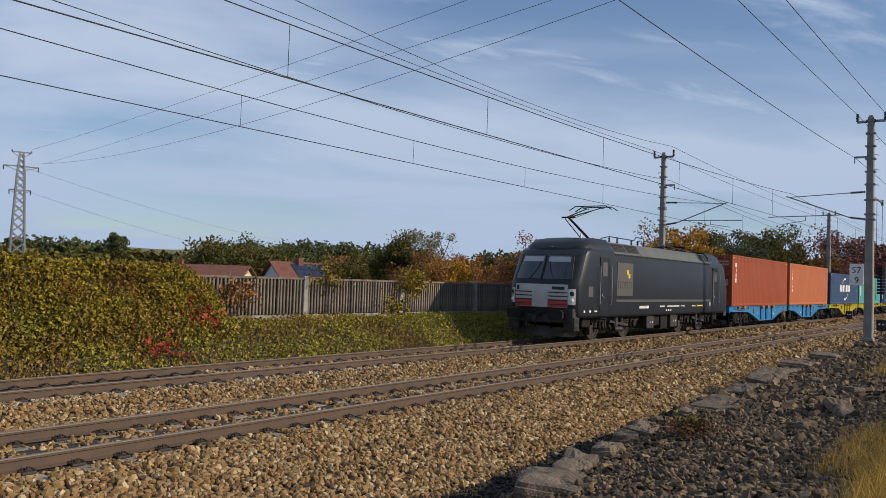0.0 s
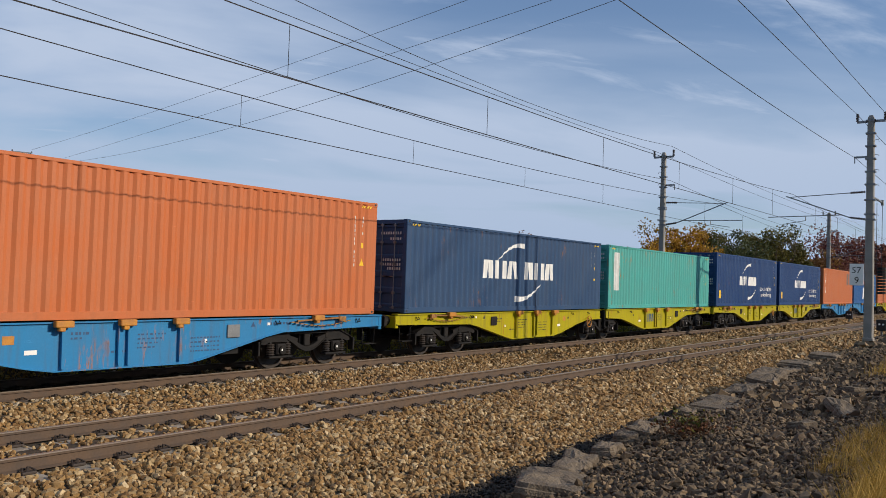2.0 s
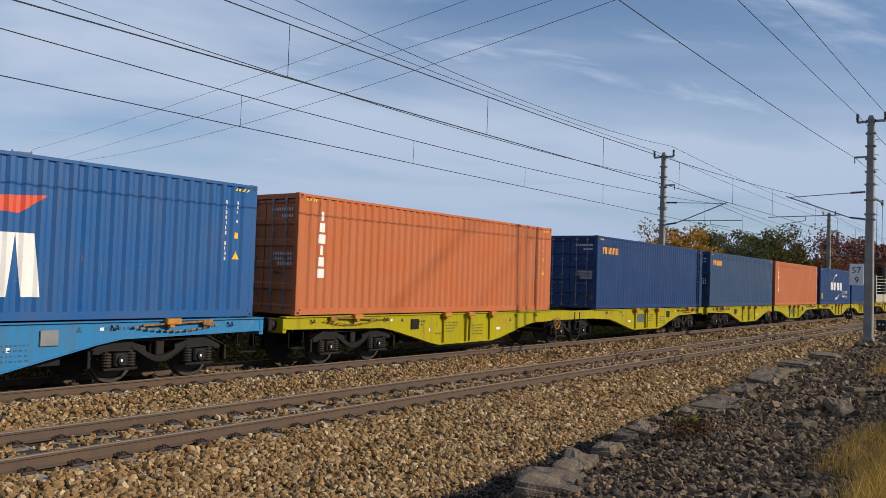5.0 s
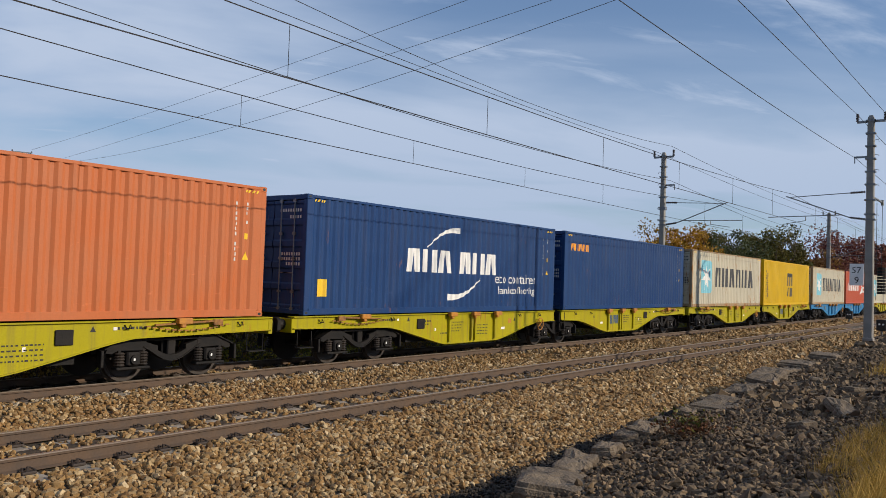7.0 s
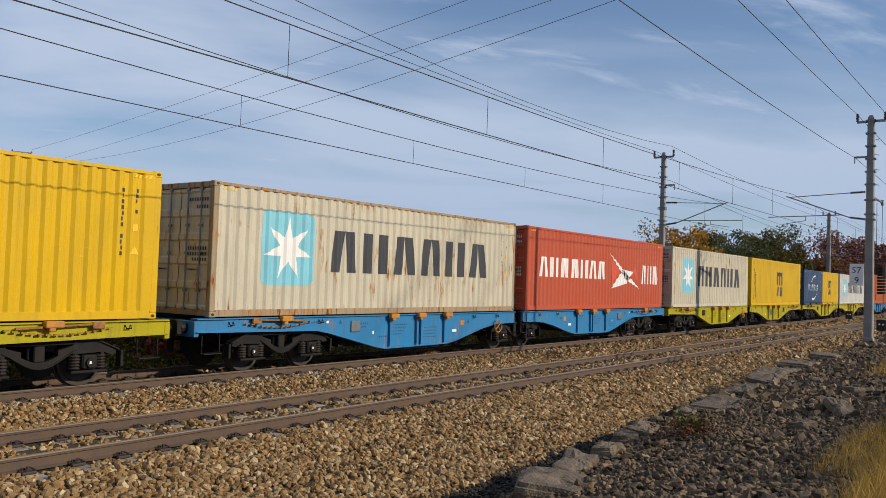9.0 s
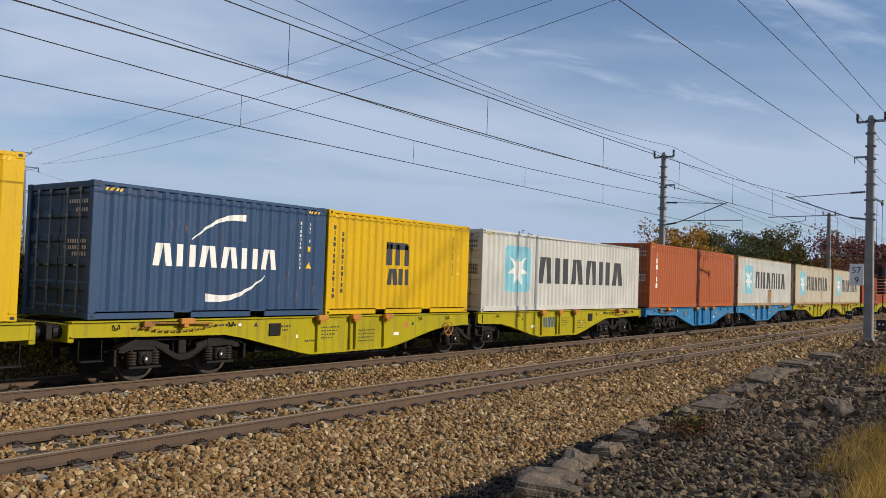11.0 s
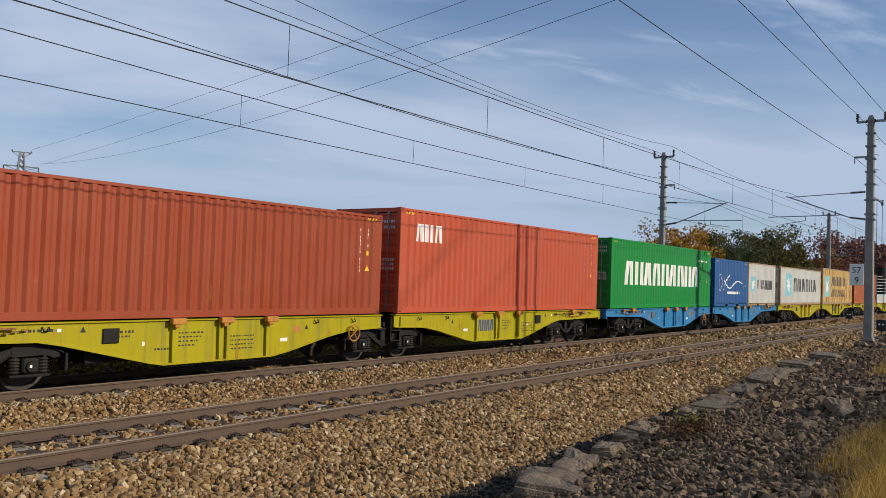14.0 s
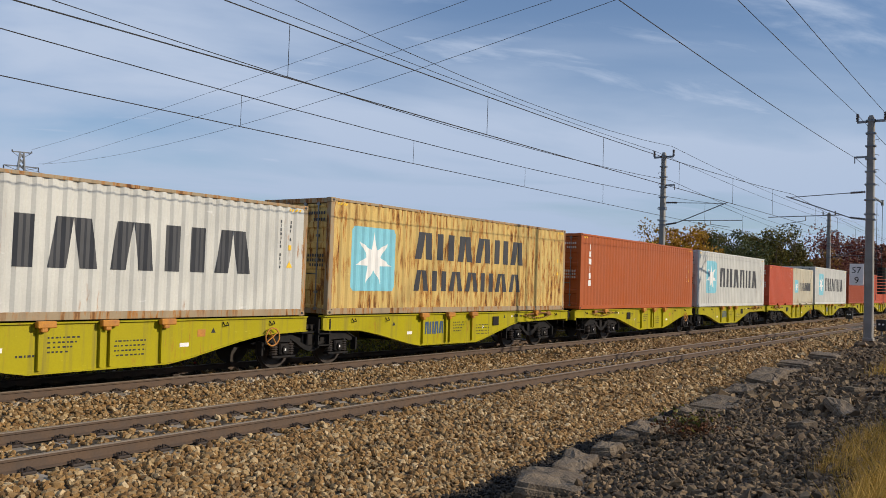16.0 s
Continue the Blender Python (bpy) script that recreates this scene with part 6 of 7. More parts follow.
pylon()
for a, b, k1, k2 in (((88.8, 179.2, 27.6), (53.3, 37.9), -0.03375, 1.078e-4), ((90.9, 178.2, 24.6), (52.7, 24.9), -0.01424, 6.25e-5), ((90.0, 178.6, 24.6), (50.4, 28.9), -0.08534, 3.867e-4)):
    way = Vector((b[0] - a[0], b[1] - a[1], 0)).normalized()
    ob = thing("power_line", "thin high-voltage wire from the pylon", "cable", group="high-voltage wires")
    g = Geo()
    g.path([Vector(a) + way * t + Vector((0, 0, k1 * t + k2 * t * t)) for t in range(0, 221, 10)], 0.022, 5)
    part("wire", g, M["galv"], ob)
for z0, az, zf in ((18.5, 41.0, 15.0), (23.5, 44.0, 22.0)):
    ob = thing("power_line", "faint distant wire leaving the pylon", "cable", group="high-voltage wires")
    g = Geo()
    g.path(sag((88, 179.5, z0), (520 * math.sin(radians(az)), 520 * math.cos(radians(az)), zf), 3.0), 0.03, 4)
    part("wire", g, M["galv"], ob)


# ------------------------------------------------------------ foliage
def leaf_mat(name, ramp, patch=None, patch_scale=0.5, lo=0.5, hi=0.66):
    """Leaves: a colour for each leaf, drifting over the plant, with some light through them."""
    m = bpy.data.materials.new(name)
    m.use_nodes = True
    nt = m.node_tree
    N, L = nt.nodes.new, nt.links.new
    b, out = nt.nodes["Principled BSDF"], nt.nodes["Material Output"]
    b.inputs["Roughness"].default_value = 0.6
    b.inputs["Specular IOR Level"].default_value = 0.3
    g, cr = N("ShaderNodeNewGeometry"), N("ShaderNodeValToRGB")
    el = cr.color_ramp.elements
    while len(el) < len(ramp):
        el.new(0.5)
    for e, (p, c) in zip(el, ramp):
        e.position, e.color = p, (*c, 1)
    L(g.outputs["Random Per Island"], cr.inputs[0])
    col = cr.outputs[0]
    if patch:
        tc, no, rg, mx = N("ShaderNodeTexCoord"), N("ShaderNodeTexNoise"), N("ShaderNodeMapRange"), N("ShaderNodeMix")
        no.inputs["Scale"].default_value, no.inputs["Detail"].default_value = patch_scale, 3
        L(tc.outputs["Object"], no.inputs["Vector"]); L(no.outputs["Fac"], rg.inputs["Value"])
        rg.inputs["From Min"].default_value, rg.inputs["From Max"].default_value = lo, hi
        rg.inputs["To Max"].default_value = 0.8
        mx.data_type = "RGBA"; mx.inputs["B"].default_value = (*patch, 1)
        L(rg.outputs[0], mx.inputs["Factor"]); L(col, mx.inputs["A"])
        col = mx.outputs["Result"]
    L(col, b.inputs["Base Color"])
    tr, ms = N("ShaderNodeBsdfTranslucent"), N("ShaderNodeMixShader")
    ms.inputs[0].default_value = 0.22
    L(col, tr.inputs["Color"]); L(b.outputs[0], ms.inputs[1]); L(tr.outputs[0], ms.inputs[2]); L(ms.outputs[0], out.inputs["Surface"])
    return m


def leaf_cloud(points, size, rng, droop=0.0):
    """Small folded leaves at the points: vertices and faces (quads)."""
    n = len(points)
    u = rng.normal(0, 1, (n, 3)); u /= np.linalg.norm(u, axis=1, keepdims=True)
    v = rng.normal(0, 1, (n, 3)); v -= u * (u * v).sum(1, keepdims=True); v /= np.linalg.norm(v, axis=1, keepdims=True)
    s = size * rng.uniform(0.6, 1.4, (n, 1))
    w = np.cross(u, v) * s * 0.25
    P = points[:, None] + np.stack([-u * s * 0.7, v * s * 0.5 + w, u * s * 0.8, -v * s * 0.5 + w], 1)
    return P.reshape(-1, 3), np.arange(4 * n).reshape(n, 4)


LEAF = dict(
    ivy=leaf_mat("ivy_leaf", [(0.0, (0.054, 0.050, 0.010)), (0.35, (0.190, 0.155, 0.014)), (0.75, (0.340, 0.255, 0.022)), (1.0, (0.500, 0.350, 0.045))], (0.20, 0.105, 0.02), 0.75, 0.48, 0.66),
    herb=leaf_mat("bank_herb_leaf", [(0.0, (0.085, 0.088, 0.014)), (0.5, (0.27, 0.25, 0.028)), (1.0, (0.44, 0.36, 0.060))], (0.24, 0.125, 0.035), 0.42, 0.50, 0.66),
    straw=leaf_mat("straw_blade", [(0.0, (0.182, 0.130, 0.026)), (0.5, (0.40, 0.245, 0.050)), (1.0, (0.56, 0.38, 0.10))]),
    gold=leaf_mat("golden_leaf", [(0.000, (0.189, 0.085, 0.009)), (0.500, (0.452, 0.226, 0.018)), (1.000, (0.600, 0.377, 0.038))], (0.06, 0.06, 0.01), 0.3),
    olive=leaf_mat("olive_leaf", [(0.000, (0.032, 0.038, 0.009)), (0.600, (0.094, 0.094, 0.017)), (1.000, (0.203, 0.160, 0.029))], (0.10, 0.065, 0.012), 0.35),
    dark=leaf_mat("dark_green_leaf", [(0.0, (0.045, 0.060, 0.022)), (0.6, (0.075, 0.092, 0.030)), (1.0, (0.115, 0.120, 0.042))]),
    rust=leaf_mat("rust_brown_leaf", [(0.000, (0.122, 0.052, 0.017)), (0.500, (0.278, 0.131, 0.043)), (1.000, (0.452, 0.227, 0.070))], (0.08, 0.06, 0.015), 0.3),
    plum=leaf_mat("plum_red_leaf", [(0.000, (0.071, 0.020, 0.024)), (0.500, (0.183, 0.057, 0.050)), (1.000, (0.325, 0.143, 0.081))]),
    pale=leaf_mat("silver_leaf", [(0.000, (0.116, 0.116, 0.065)), (1.000, (0.348, 0.319, 0.217))]),
    bramble=leaf_mat("bramble_leaf", [(0.0, (0.070, 0.048, 0.014)), (0.5, (0.215, 0.140, 0.028)), (1.0, (0.38, 0.27, 0.05))], (0.20, 0.19, 0.03), 0.6, 0.52, 0.66),
    umber=leaf_mat("withered_brown_leaf", [(0.0, (0.040, 0.020, 0.010)), (0.7, (0.10, 0.050, 0.022)), (1.0, (0.20, 0.075, 0.03))]),
    red=leaf_mat("crimson_leaf", [(0.000, (0.174, 0.022, 0.014)), (1.000, (0.493, 0.072, 0.043))]),
)
BARK = mat("grey_brown_bark", (0.085, 0.065, 0.05), 0.9, vary=0.3, scale=6, bump=0.6)


def tree(x, y, z, height, width, leaf, label, seed, leaves=2600, size=0.26, sparse=0.0, narrow=False):
    """Tapered trunk, forking limbs and a crown of separate leaves in uneven clumps."""
    rng = np.random.default_rng(seed)
    t = thing("tree", label, "tree", pose(x, y, z), group="trees")
    g = Geo()
    th = height * 0.42
    g.tube((0, 0, -0.3), (0, 0, th), height * 0.024, height * 0.014, n=8)
    tips = []
    for k in range(9):
        a = k * 2.4 + rng.uniform(-0.4, 0.4)
        z0 = th * rng.uniform(0.55, 1.0)
        r = width * rng.uniform(0.2, 0.42)
        q = (r * math.cos(a), r * math.sin(a), z0 + height * rng.uniform(0.15, 0.45))
        g.tube((0, 0, z0), q, height * 0.011, height * 0.004, n=6)
        tips.append(q)
        for j in range(3):
            e = (q[0] + rng.normal(0, width * 0.12), q[1] + rng.normal(0, width * 0.12), q[2] + height * rng.uniform(0.02, 0.2))
            g.tube(q, e, height * 0.005, height * 0.0015, n=5)
            tips.append(e)
    g.tube((0, 0, th), (rng.normal(0, 0.2), rng.normal(0, 0.2), height * 0.93), height * 0.013, height * 0.002, n=6)
    part("trunk", g, BARK, t)
    lobes = [(np.array(p), width * rng.uniform(0.10, 0.22)) for p in tips]
    for k in range(16):
        a, u = rng.uniform(0, 6.28), rng.uniform(0, 1)
        zz = height * (0.26 + 0.70 * u)
        rr = width * 0.40 * (math.sin(math.pi * (0.18 + 0.75 * u)) if not narrow else (1 - u) * 0.9 + 0.1)
        lobes.append((np.array((rr * math.cos(a), rr * math.sin(a), zz)), width * rng.uniform(0.09, 0.20)))
    n = int(leaves * (1 - sparse) / len(lobes))
    pts = []
    for c, r in lobes:
        d = rng.normal(0, 1, (n, 3)); d /= np.linalg.norm(d, axis=1, keepdims=True)
        pts.append(c + d * r * rng.uniform(0.35, 1.1, (n, 1)) * np.array((1, 1, 0.85)))
    v, f = leaf_cloud(np.concatenate(pts), size, rng)
    c = fast_mesh("crown", v, f, LEAF[leaf])
    c.parent = t
    return t


def at(az, r):
    return r * math.sin(radians(az)), r * math.cos(radians(az))


def top_z(r, el):
    return 2.2 + r * math.tan(radians(el))


def build_trees():
    rows = [  # azimuth, distance, elevation of the top, width, leaf, label, sparse
        (66.2, 88, 2.6, 5.0, "olive", "olive and gold autumn tree behind the fence", 0), (67.6, 84, 3.1, 5.2, "gold", "golden autumn tree behind the tracks", 0), (69.2, 86, 4.15, 6.0, "gold", "broad golden autumn tree", 0),
        (70.8, 88, 4.0, 5.6, "gold", "golden tree with green patches", 0), (72.0, 92, 3.8, 5.5, "olive", "olive green tree in autumn", 0), (73.3, 90, 3.9, 5.5, "dark", "dark green leafy tree in autumn", 0),
        (74.5, 94, 3.85, 5.5, "olive", "olive tree turning yellow", 0), (75.8, 96, 3.95, 5.0, "olive", "loose olive green tree crown", 0.2), (76.9, 100, 3.2, 4.2, "olive", "small olive green tree", 0.3),
        (77.8, 120, 2.9, 5.0, "rust", "rust-brown tree in the distance", 0.3), (79.6, 125, 3.9, 9.0, "plum", "plum-red leafy tree behind the mast", 0.45), (81.3, 130, 3.2, 6, "plum", "plum-red tree thinning out", 0.35),
        (49.6, 66, 2.0, 3.2, "olive", "olive green tree behind the fence", 0), (50.5, 64, 2.95, 3.4, "olive", "olive green tree with an upright crown", 0), (51.9, 74, 3.5, 5.2, "pale", "silvery willow-like tree behind the fence", 0.35),
        (51.9, 62, 2.2, 4.2, "rust", "rust-orange beech tree behind the fence", 0), (53.4, 63, 2.15, 3.8, "gold", "golden brown tree behind the fence", 0), (54.9, 66, 1.75, 4.0, "rust", "rust-brown autumn shrub tree", 0.1),
        (56.4, 68, 1.7, 4.0, "rust", "brown autumn tree behind the fence", 0.1), (57.9, 72, 1.6, 4.4, "olive", "olive brown tree behind the fence", 0.1), (59.3, 62, 2.9, 3.6, "rust", "russet tree beside the fence", 0.1), (61.5, 70, 2.7, 5, "gold", "golden tree behind the fence", 0), (63.8, 80, 2.9, 5, "olive", "olive tree behind the fence", 0),
        (47.8, 95, 1.5, 7, "olive", "olive green roadside tree", 0.1), (46.3, 110, 1.5, 7, "rust", "brownish tree beside the houses", 0.1), (40.6, 150, 1.9, 15, "olive", "large olive tree behind the houses", 0), (38.0, 160, 1.95, 13, "olive", "broad olive tree behind the barn", 0),
        (42.4, 165, 2.25, 13, "dark", "dark tree behind the house", 0), (31.6, 240, 2.1, 6, "dark", "dark pointed tree in the fields", 0),
    ]
    for i, (az, r, el, w, leaf, label, sp) in enumerate(rows):
        x, y = at(az, r)
        g = -3.2 if r < 100 else -4.0
        k = 1 if r < 100 else 1.6
        tree(x, y, g, top_z(r, el) - g, w * 1.08, leaf, label, 50 + i, int(7500 if r < 100 else 9000), 0.118 * r / 65 if r < 130 else 0.34, sp, narrow=(az == 31.6))


build_trees()


def far_woods():
    """Dark belts of wood on the far slopes."""
    rng = np.random.default_rng(9)
    for name, label, belts, leaf in (("far_woods", "dark green belt of distant woodland", [(25.5, 32.0, 300, 1.75, 0.35), (37.0, 44.5, 300, 2.05, 0.5), (44.5, 50.5, 320, 2.35, 0.45), (56, 66, 340, 2.0, 0.4), (66, 84, 300, 2.2, 0.5)], "dark"),
                                     ("mixed_woods", "brown and olive belt of distant trees", [(25.0, 37.5, 230, 1.15, 0.4), (37, 52, 210, 1.35, 0.4), (64, 84, 200, 2.2, 0.5)], "olive")):
        pts = []
        for a0, a1, r, el, wob in belts:
            a = a0
            while a < a1:
                top = top_z(r, el + rng.uniform(-wob, 0.15)) + 4
                w = r * rng.uniform(0.008, 0.016)
                cx, cy = at(a, r + rng.uniform(-12, 12))
                n = 230
                d = rng.normal(0, 1, (n, 3)); d /= np.linalg.norm(d, axis=1, keepdims=True)
                pts.append(np.array((cx, cy, -4 + top * 0.55)) + d * np.array((w, w, top * 0.45)) * rng.uniform(0.6, 1.05, (n, 1)))
                a += rng.uniform(0.13, 0.26)
        v, f = leaf_cloud(np.concatenate(pts), 1.0, rng)
        tagged(fast_mesh(name, v, f, LEAF[leaf]), label, "woodland", kind="stuff")


far_woods()


def hills():
    """Meadow slopes and a wooded ridge on the horizon."""
    az = np.radians(np.arange(-30, 130, 1.0))
    rs = [420, 600, 800, 1000, 1300, 1800]
    hh = [-4.5, 4, 18, 31, 34, -6]
    v = [(r * math.sin(a), r * math.cos(a), h * (0.85 + 0.5 * noise.noise(Vector((math.degrees(a) * 0.09, r * 0.002, 1)))) if h > 0 else h) for r, h in zip(rs, hh) for a in az]
    n = len(az)
    i = np.arange(len(rs) - 1)[:, None] * n + np.arange(n - 1)[None]
    f = np.stack([i, i + 1, i + n + 1, i + n], -1).reshape(-1, 4)
    m = mat("meadow_and_field", (0.11, 0.11, 0.035), 0.95, vary=0.3, scale=0.006, fine=0.08, bump=0, tint=(0.16, 0.13, 0.06))
    tagged(fast_mesh("hillside", np.array(v), f, m, True), "olive meadow hillside on the horizon", "hill", kind="structure")


hills()


# ------------------------------------------------------------ houses
TILE = mat("red_roof_tile", (0.19, 0.072, 0.045), 0.8, vary=0.3, scale=1.5, fine=12, bump=0.4, tint=(0.13, 0.05, 0.035))
RENDERED = mat("cream_render", (0.62, 0.55, 0.36), 0.9, vary=0.1)
WHITEWALL = mat("white_render", (0.60, 0.62, 0.63), 0.9, vary=0.1)
SHEET = mat("grey_sheet_roof", (0.30, 0.32, 0.36), 0.5, 0.2, vary=0.15)
PV = mat("solar_panel", (0.03, 0.045, 0.09), 0.15, 0.2, vary=0.15, bump=0)


def house(az, r, ridge_z, length, depth, rise, turn, wall, roof, label, solar=False):
    x, y = at(az, r)
    base = -4.0
    h = thing("house", label, "house", pose(x, y, base, 0, 0, turn), group="houses behind the fence")
    ze = ridge_z - base - rise
    g = Geo()
    L, D = length / 2, depth / 2
    g.loft([[(x0, -D, 0), (x0, D, 0), (x0, D, ze), (x0, 0, ze + rise), (x0, -D, ze)] for x0 in (-L, L)])
    part("wall", g, wall, h)
    for s in (-1, 1):
        g = Geo()
        o = 0.5
        k = rise / D
        a, b = (s * (D + o), ze - o * k + 0.12), (0, ze + rise + 0.12)
        g.loft([[(x0, a[0], a[1]), (x0, b[0], b[1]), (x0, b[0], b[1] + 0.15), (x0, a[0], a[1] + 0.15)] for x0 in (-L - 0.5, L + 0.5)])
        rf = part("roof", g, roof, h, "tiled roof slope" if roof is TILE else "sheet roof slope")
        if solar:
            for j in range(5):
                for q in range(2):
                    g = Geo()
                    x0 = -L * 0.5 + j * 1.15
                    t0, t1 = 0.35 + q * 0.28, 0.35 + q * 0.28 + 0.25
                    p = lambda t, dz: (a[0] + (b[0] - a[0]) * t, a[1] + (b[1] - a[1]) * t + 0.2 + dz)
                    g.loft([[(xx, *p(t0, 0)), (xx, *p(t1, 0)), (xx, *p(t1, 0.06)), (xx, *p(t0, 0.06))] for xx in (x0, x0 + 1.05)])
                    part("solar_panel", g, PV, rf)
    if rise > 1.5:
        g = Geo()
        g.box(-L * 0.3, -L * 0.3 + 0.7, -0.9, -0.2, ze + rise - 0.8, ze + rise + 0.8, c=0.02)
        part("chimney", g, TILE, h)
        for xx in (-L, L):
            for yy in (-1.6, 0.6):
                g = Geo()
                s = 1 if xx > 0 else -1
                g.box(min(xx, xx + s * 0.06), max(xx, xx + s * 0.06), yy, yy + 1.0, ze - 0.9, ze + 0.5, c=0.01)
                part("window", g, GLASS, h)


house(36.6, 112, 2.85, 14.0, 8.0, 1.9, -58, RENDERED, TILE, "long farm building with a red tiled roof")
house(40.4, 118, 1.45, 8.0, 5.0, 0.6, -40, WHITEWALL, SHEET, "low shed with a grey sheet roof")
house(43.9, 108, 3.55, 9.0, 8.0, 2.6, -17, WHITEWALL, TILE, "white house with a red roof and solar panels", solar=True)

# ------------------------------------------------------------ fence, hedge and bank
FENCE_Y = 19.7
WOOD = mat("weathered_grey_board", (0.20, 0.168, 0.13), 0.9, vary=0.3, scale=3, fine=35, bump=0.4, tint=(0.13, 0.105, 0.08), obj=0.22)
BACK = mat("dark_board_backing", (0.055, 0.048, 0.04), 0.9, vary=0.3)


def build_fence():
    f = thing("noise_fence", "weathered grey timber fence between concrete posts", "fence", kind="structure")
    z0, z1 = 0.92, 2.06
    for i in range(-4, 11):
        x = 18.95 + 5.0 * i
        g = Geo()
        g.box(x - 0.10, x + 0.10, FENCE_Y - 0.14, FENCE_Y + 0.14, 0.2, 2.16, c=0.015)
        part("post", g, M["concrete"], f, "pale concrete post")
        g = Geo()
        g.box(x + 0.1, x + 4.9, FENCE_Y - 0.06, FENCE_Y + 0.06, 0.45, 0.90, c=0.01)
        part("plinth", g, M["concrete"], f, "concrete base plank")
        g = Geo()
        g.box(x + 0.1, x + 4.9, FENCE_Y - 0.02, FENCE_Y + 0.05, 0.90, 2.08)
        part("backing", g, BACK, f)
        for zz in (1.48, 2.07):
            g = Geo()
            g.box(x + 0.1, x + 4.9, FENCE_Y - (0.112 if zz > 2 else 0.03), FENCE_Y + 0.07, zz - 0.03, zz + 0.035)
            part("fence_rail", g, WOOD, f)
    s = Geo()
    s.box(-0.036, 0.036, FENCE_Y - 0.10, FENCE_Y - 0.021, z0, z1 - 0.025, c=0.012)
    first = None
    rest = Geo()
    rnd = random.Random(5)
    for i in range(-4, 11):
        for k in range(34):
            x = 18.95 + 5.0 * i + 0.18 + k * 0.1395
            if 13.5 < x < 45:
                m = pose(x + rnd.uniform(-0.006, 0.006), rnd.uniform(-0.012, 0.0), rnd.uniform(-0.01, 0.0), 0, rnd.uniform(-0.4, 0.4), 0)
                if first is None:
                    first = part("slat", s, WOOD, f)
                    first.matrix_basis = m
                else:
                    again(first, f, m)
            else:
                rest.box(x - 0.042, x + 0.042, FENCE_Y - 0.10, FENCE_Y - 0.021, z0, z1 - 0.025)
    tagged(part("far_slats", rest, WOOD, f), kind="stuff")


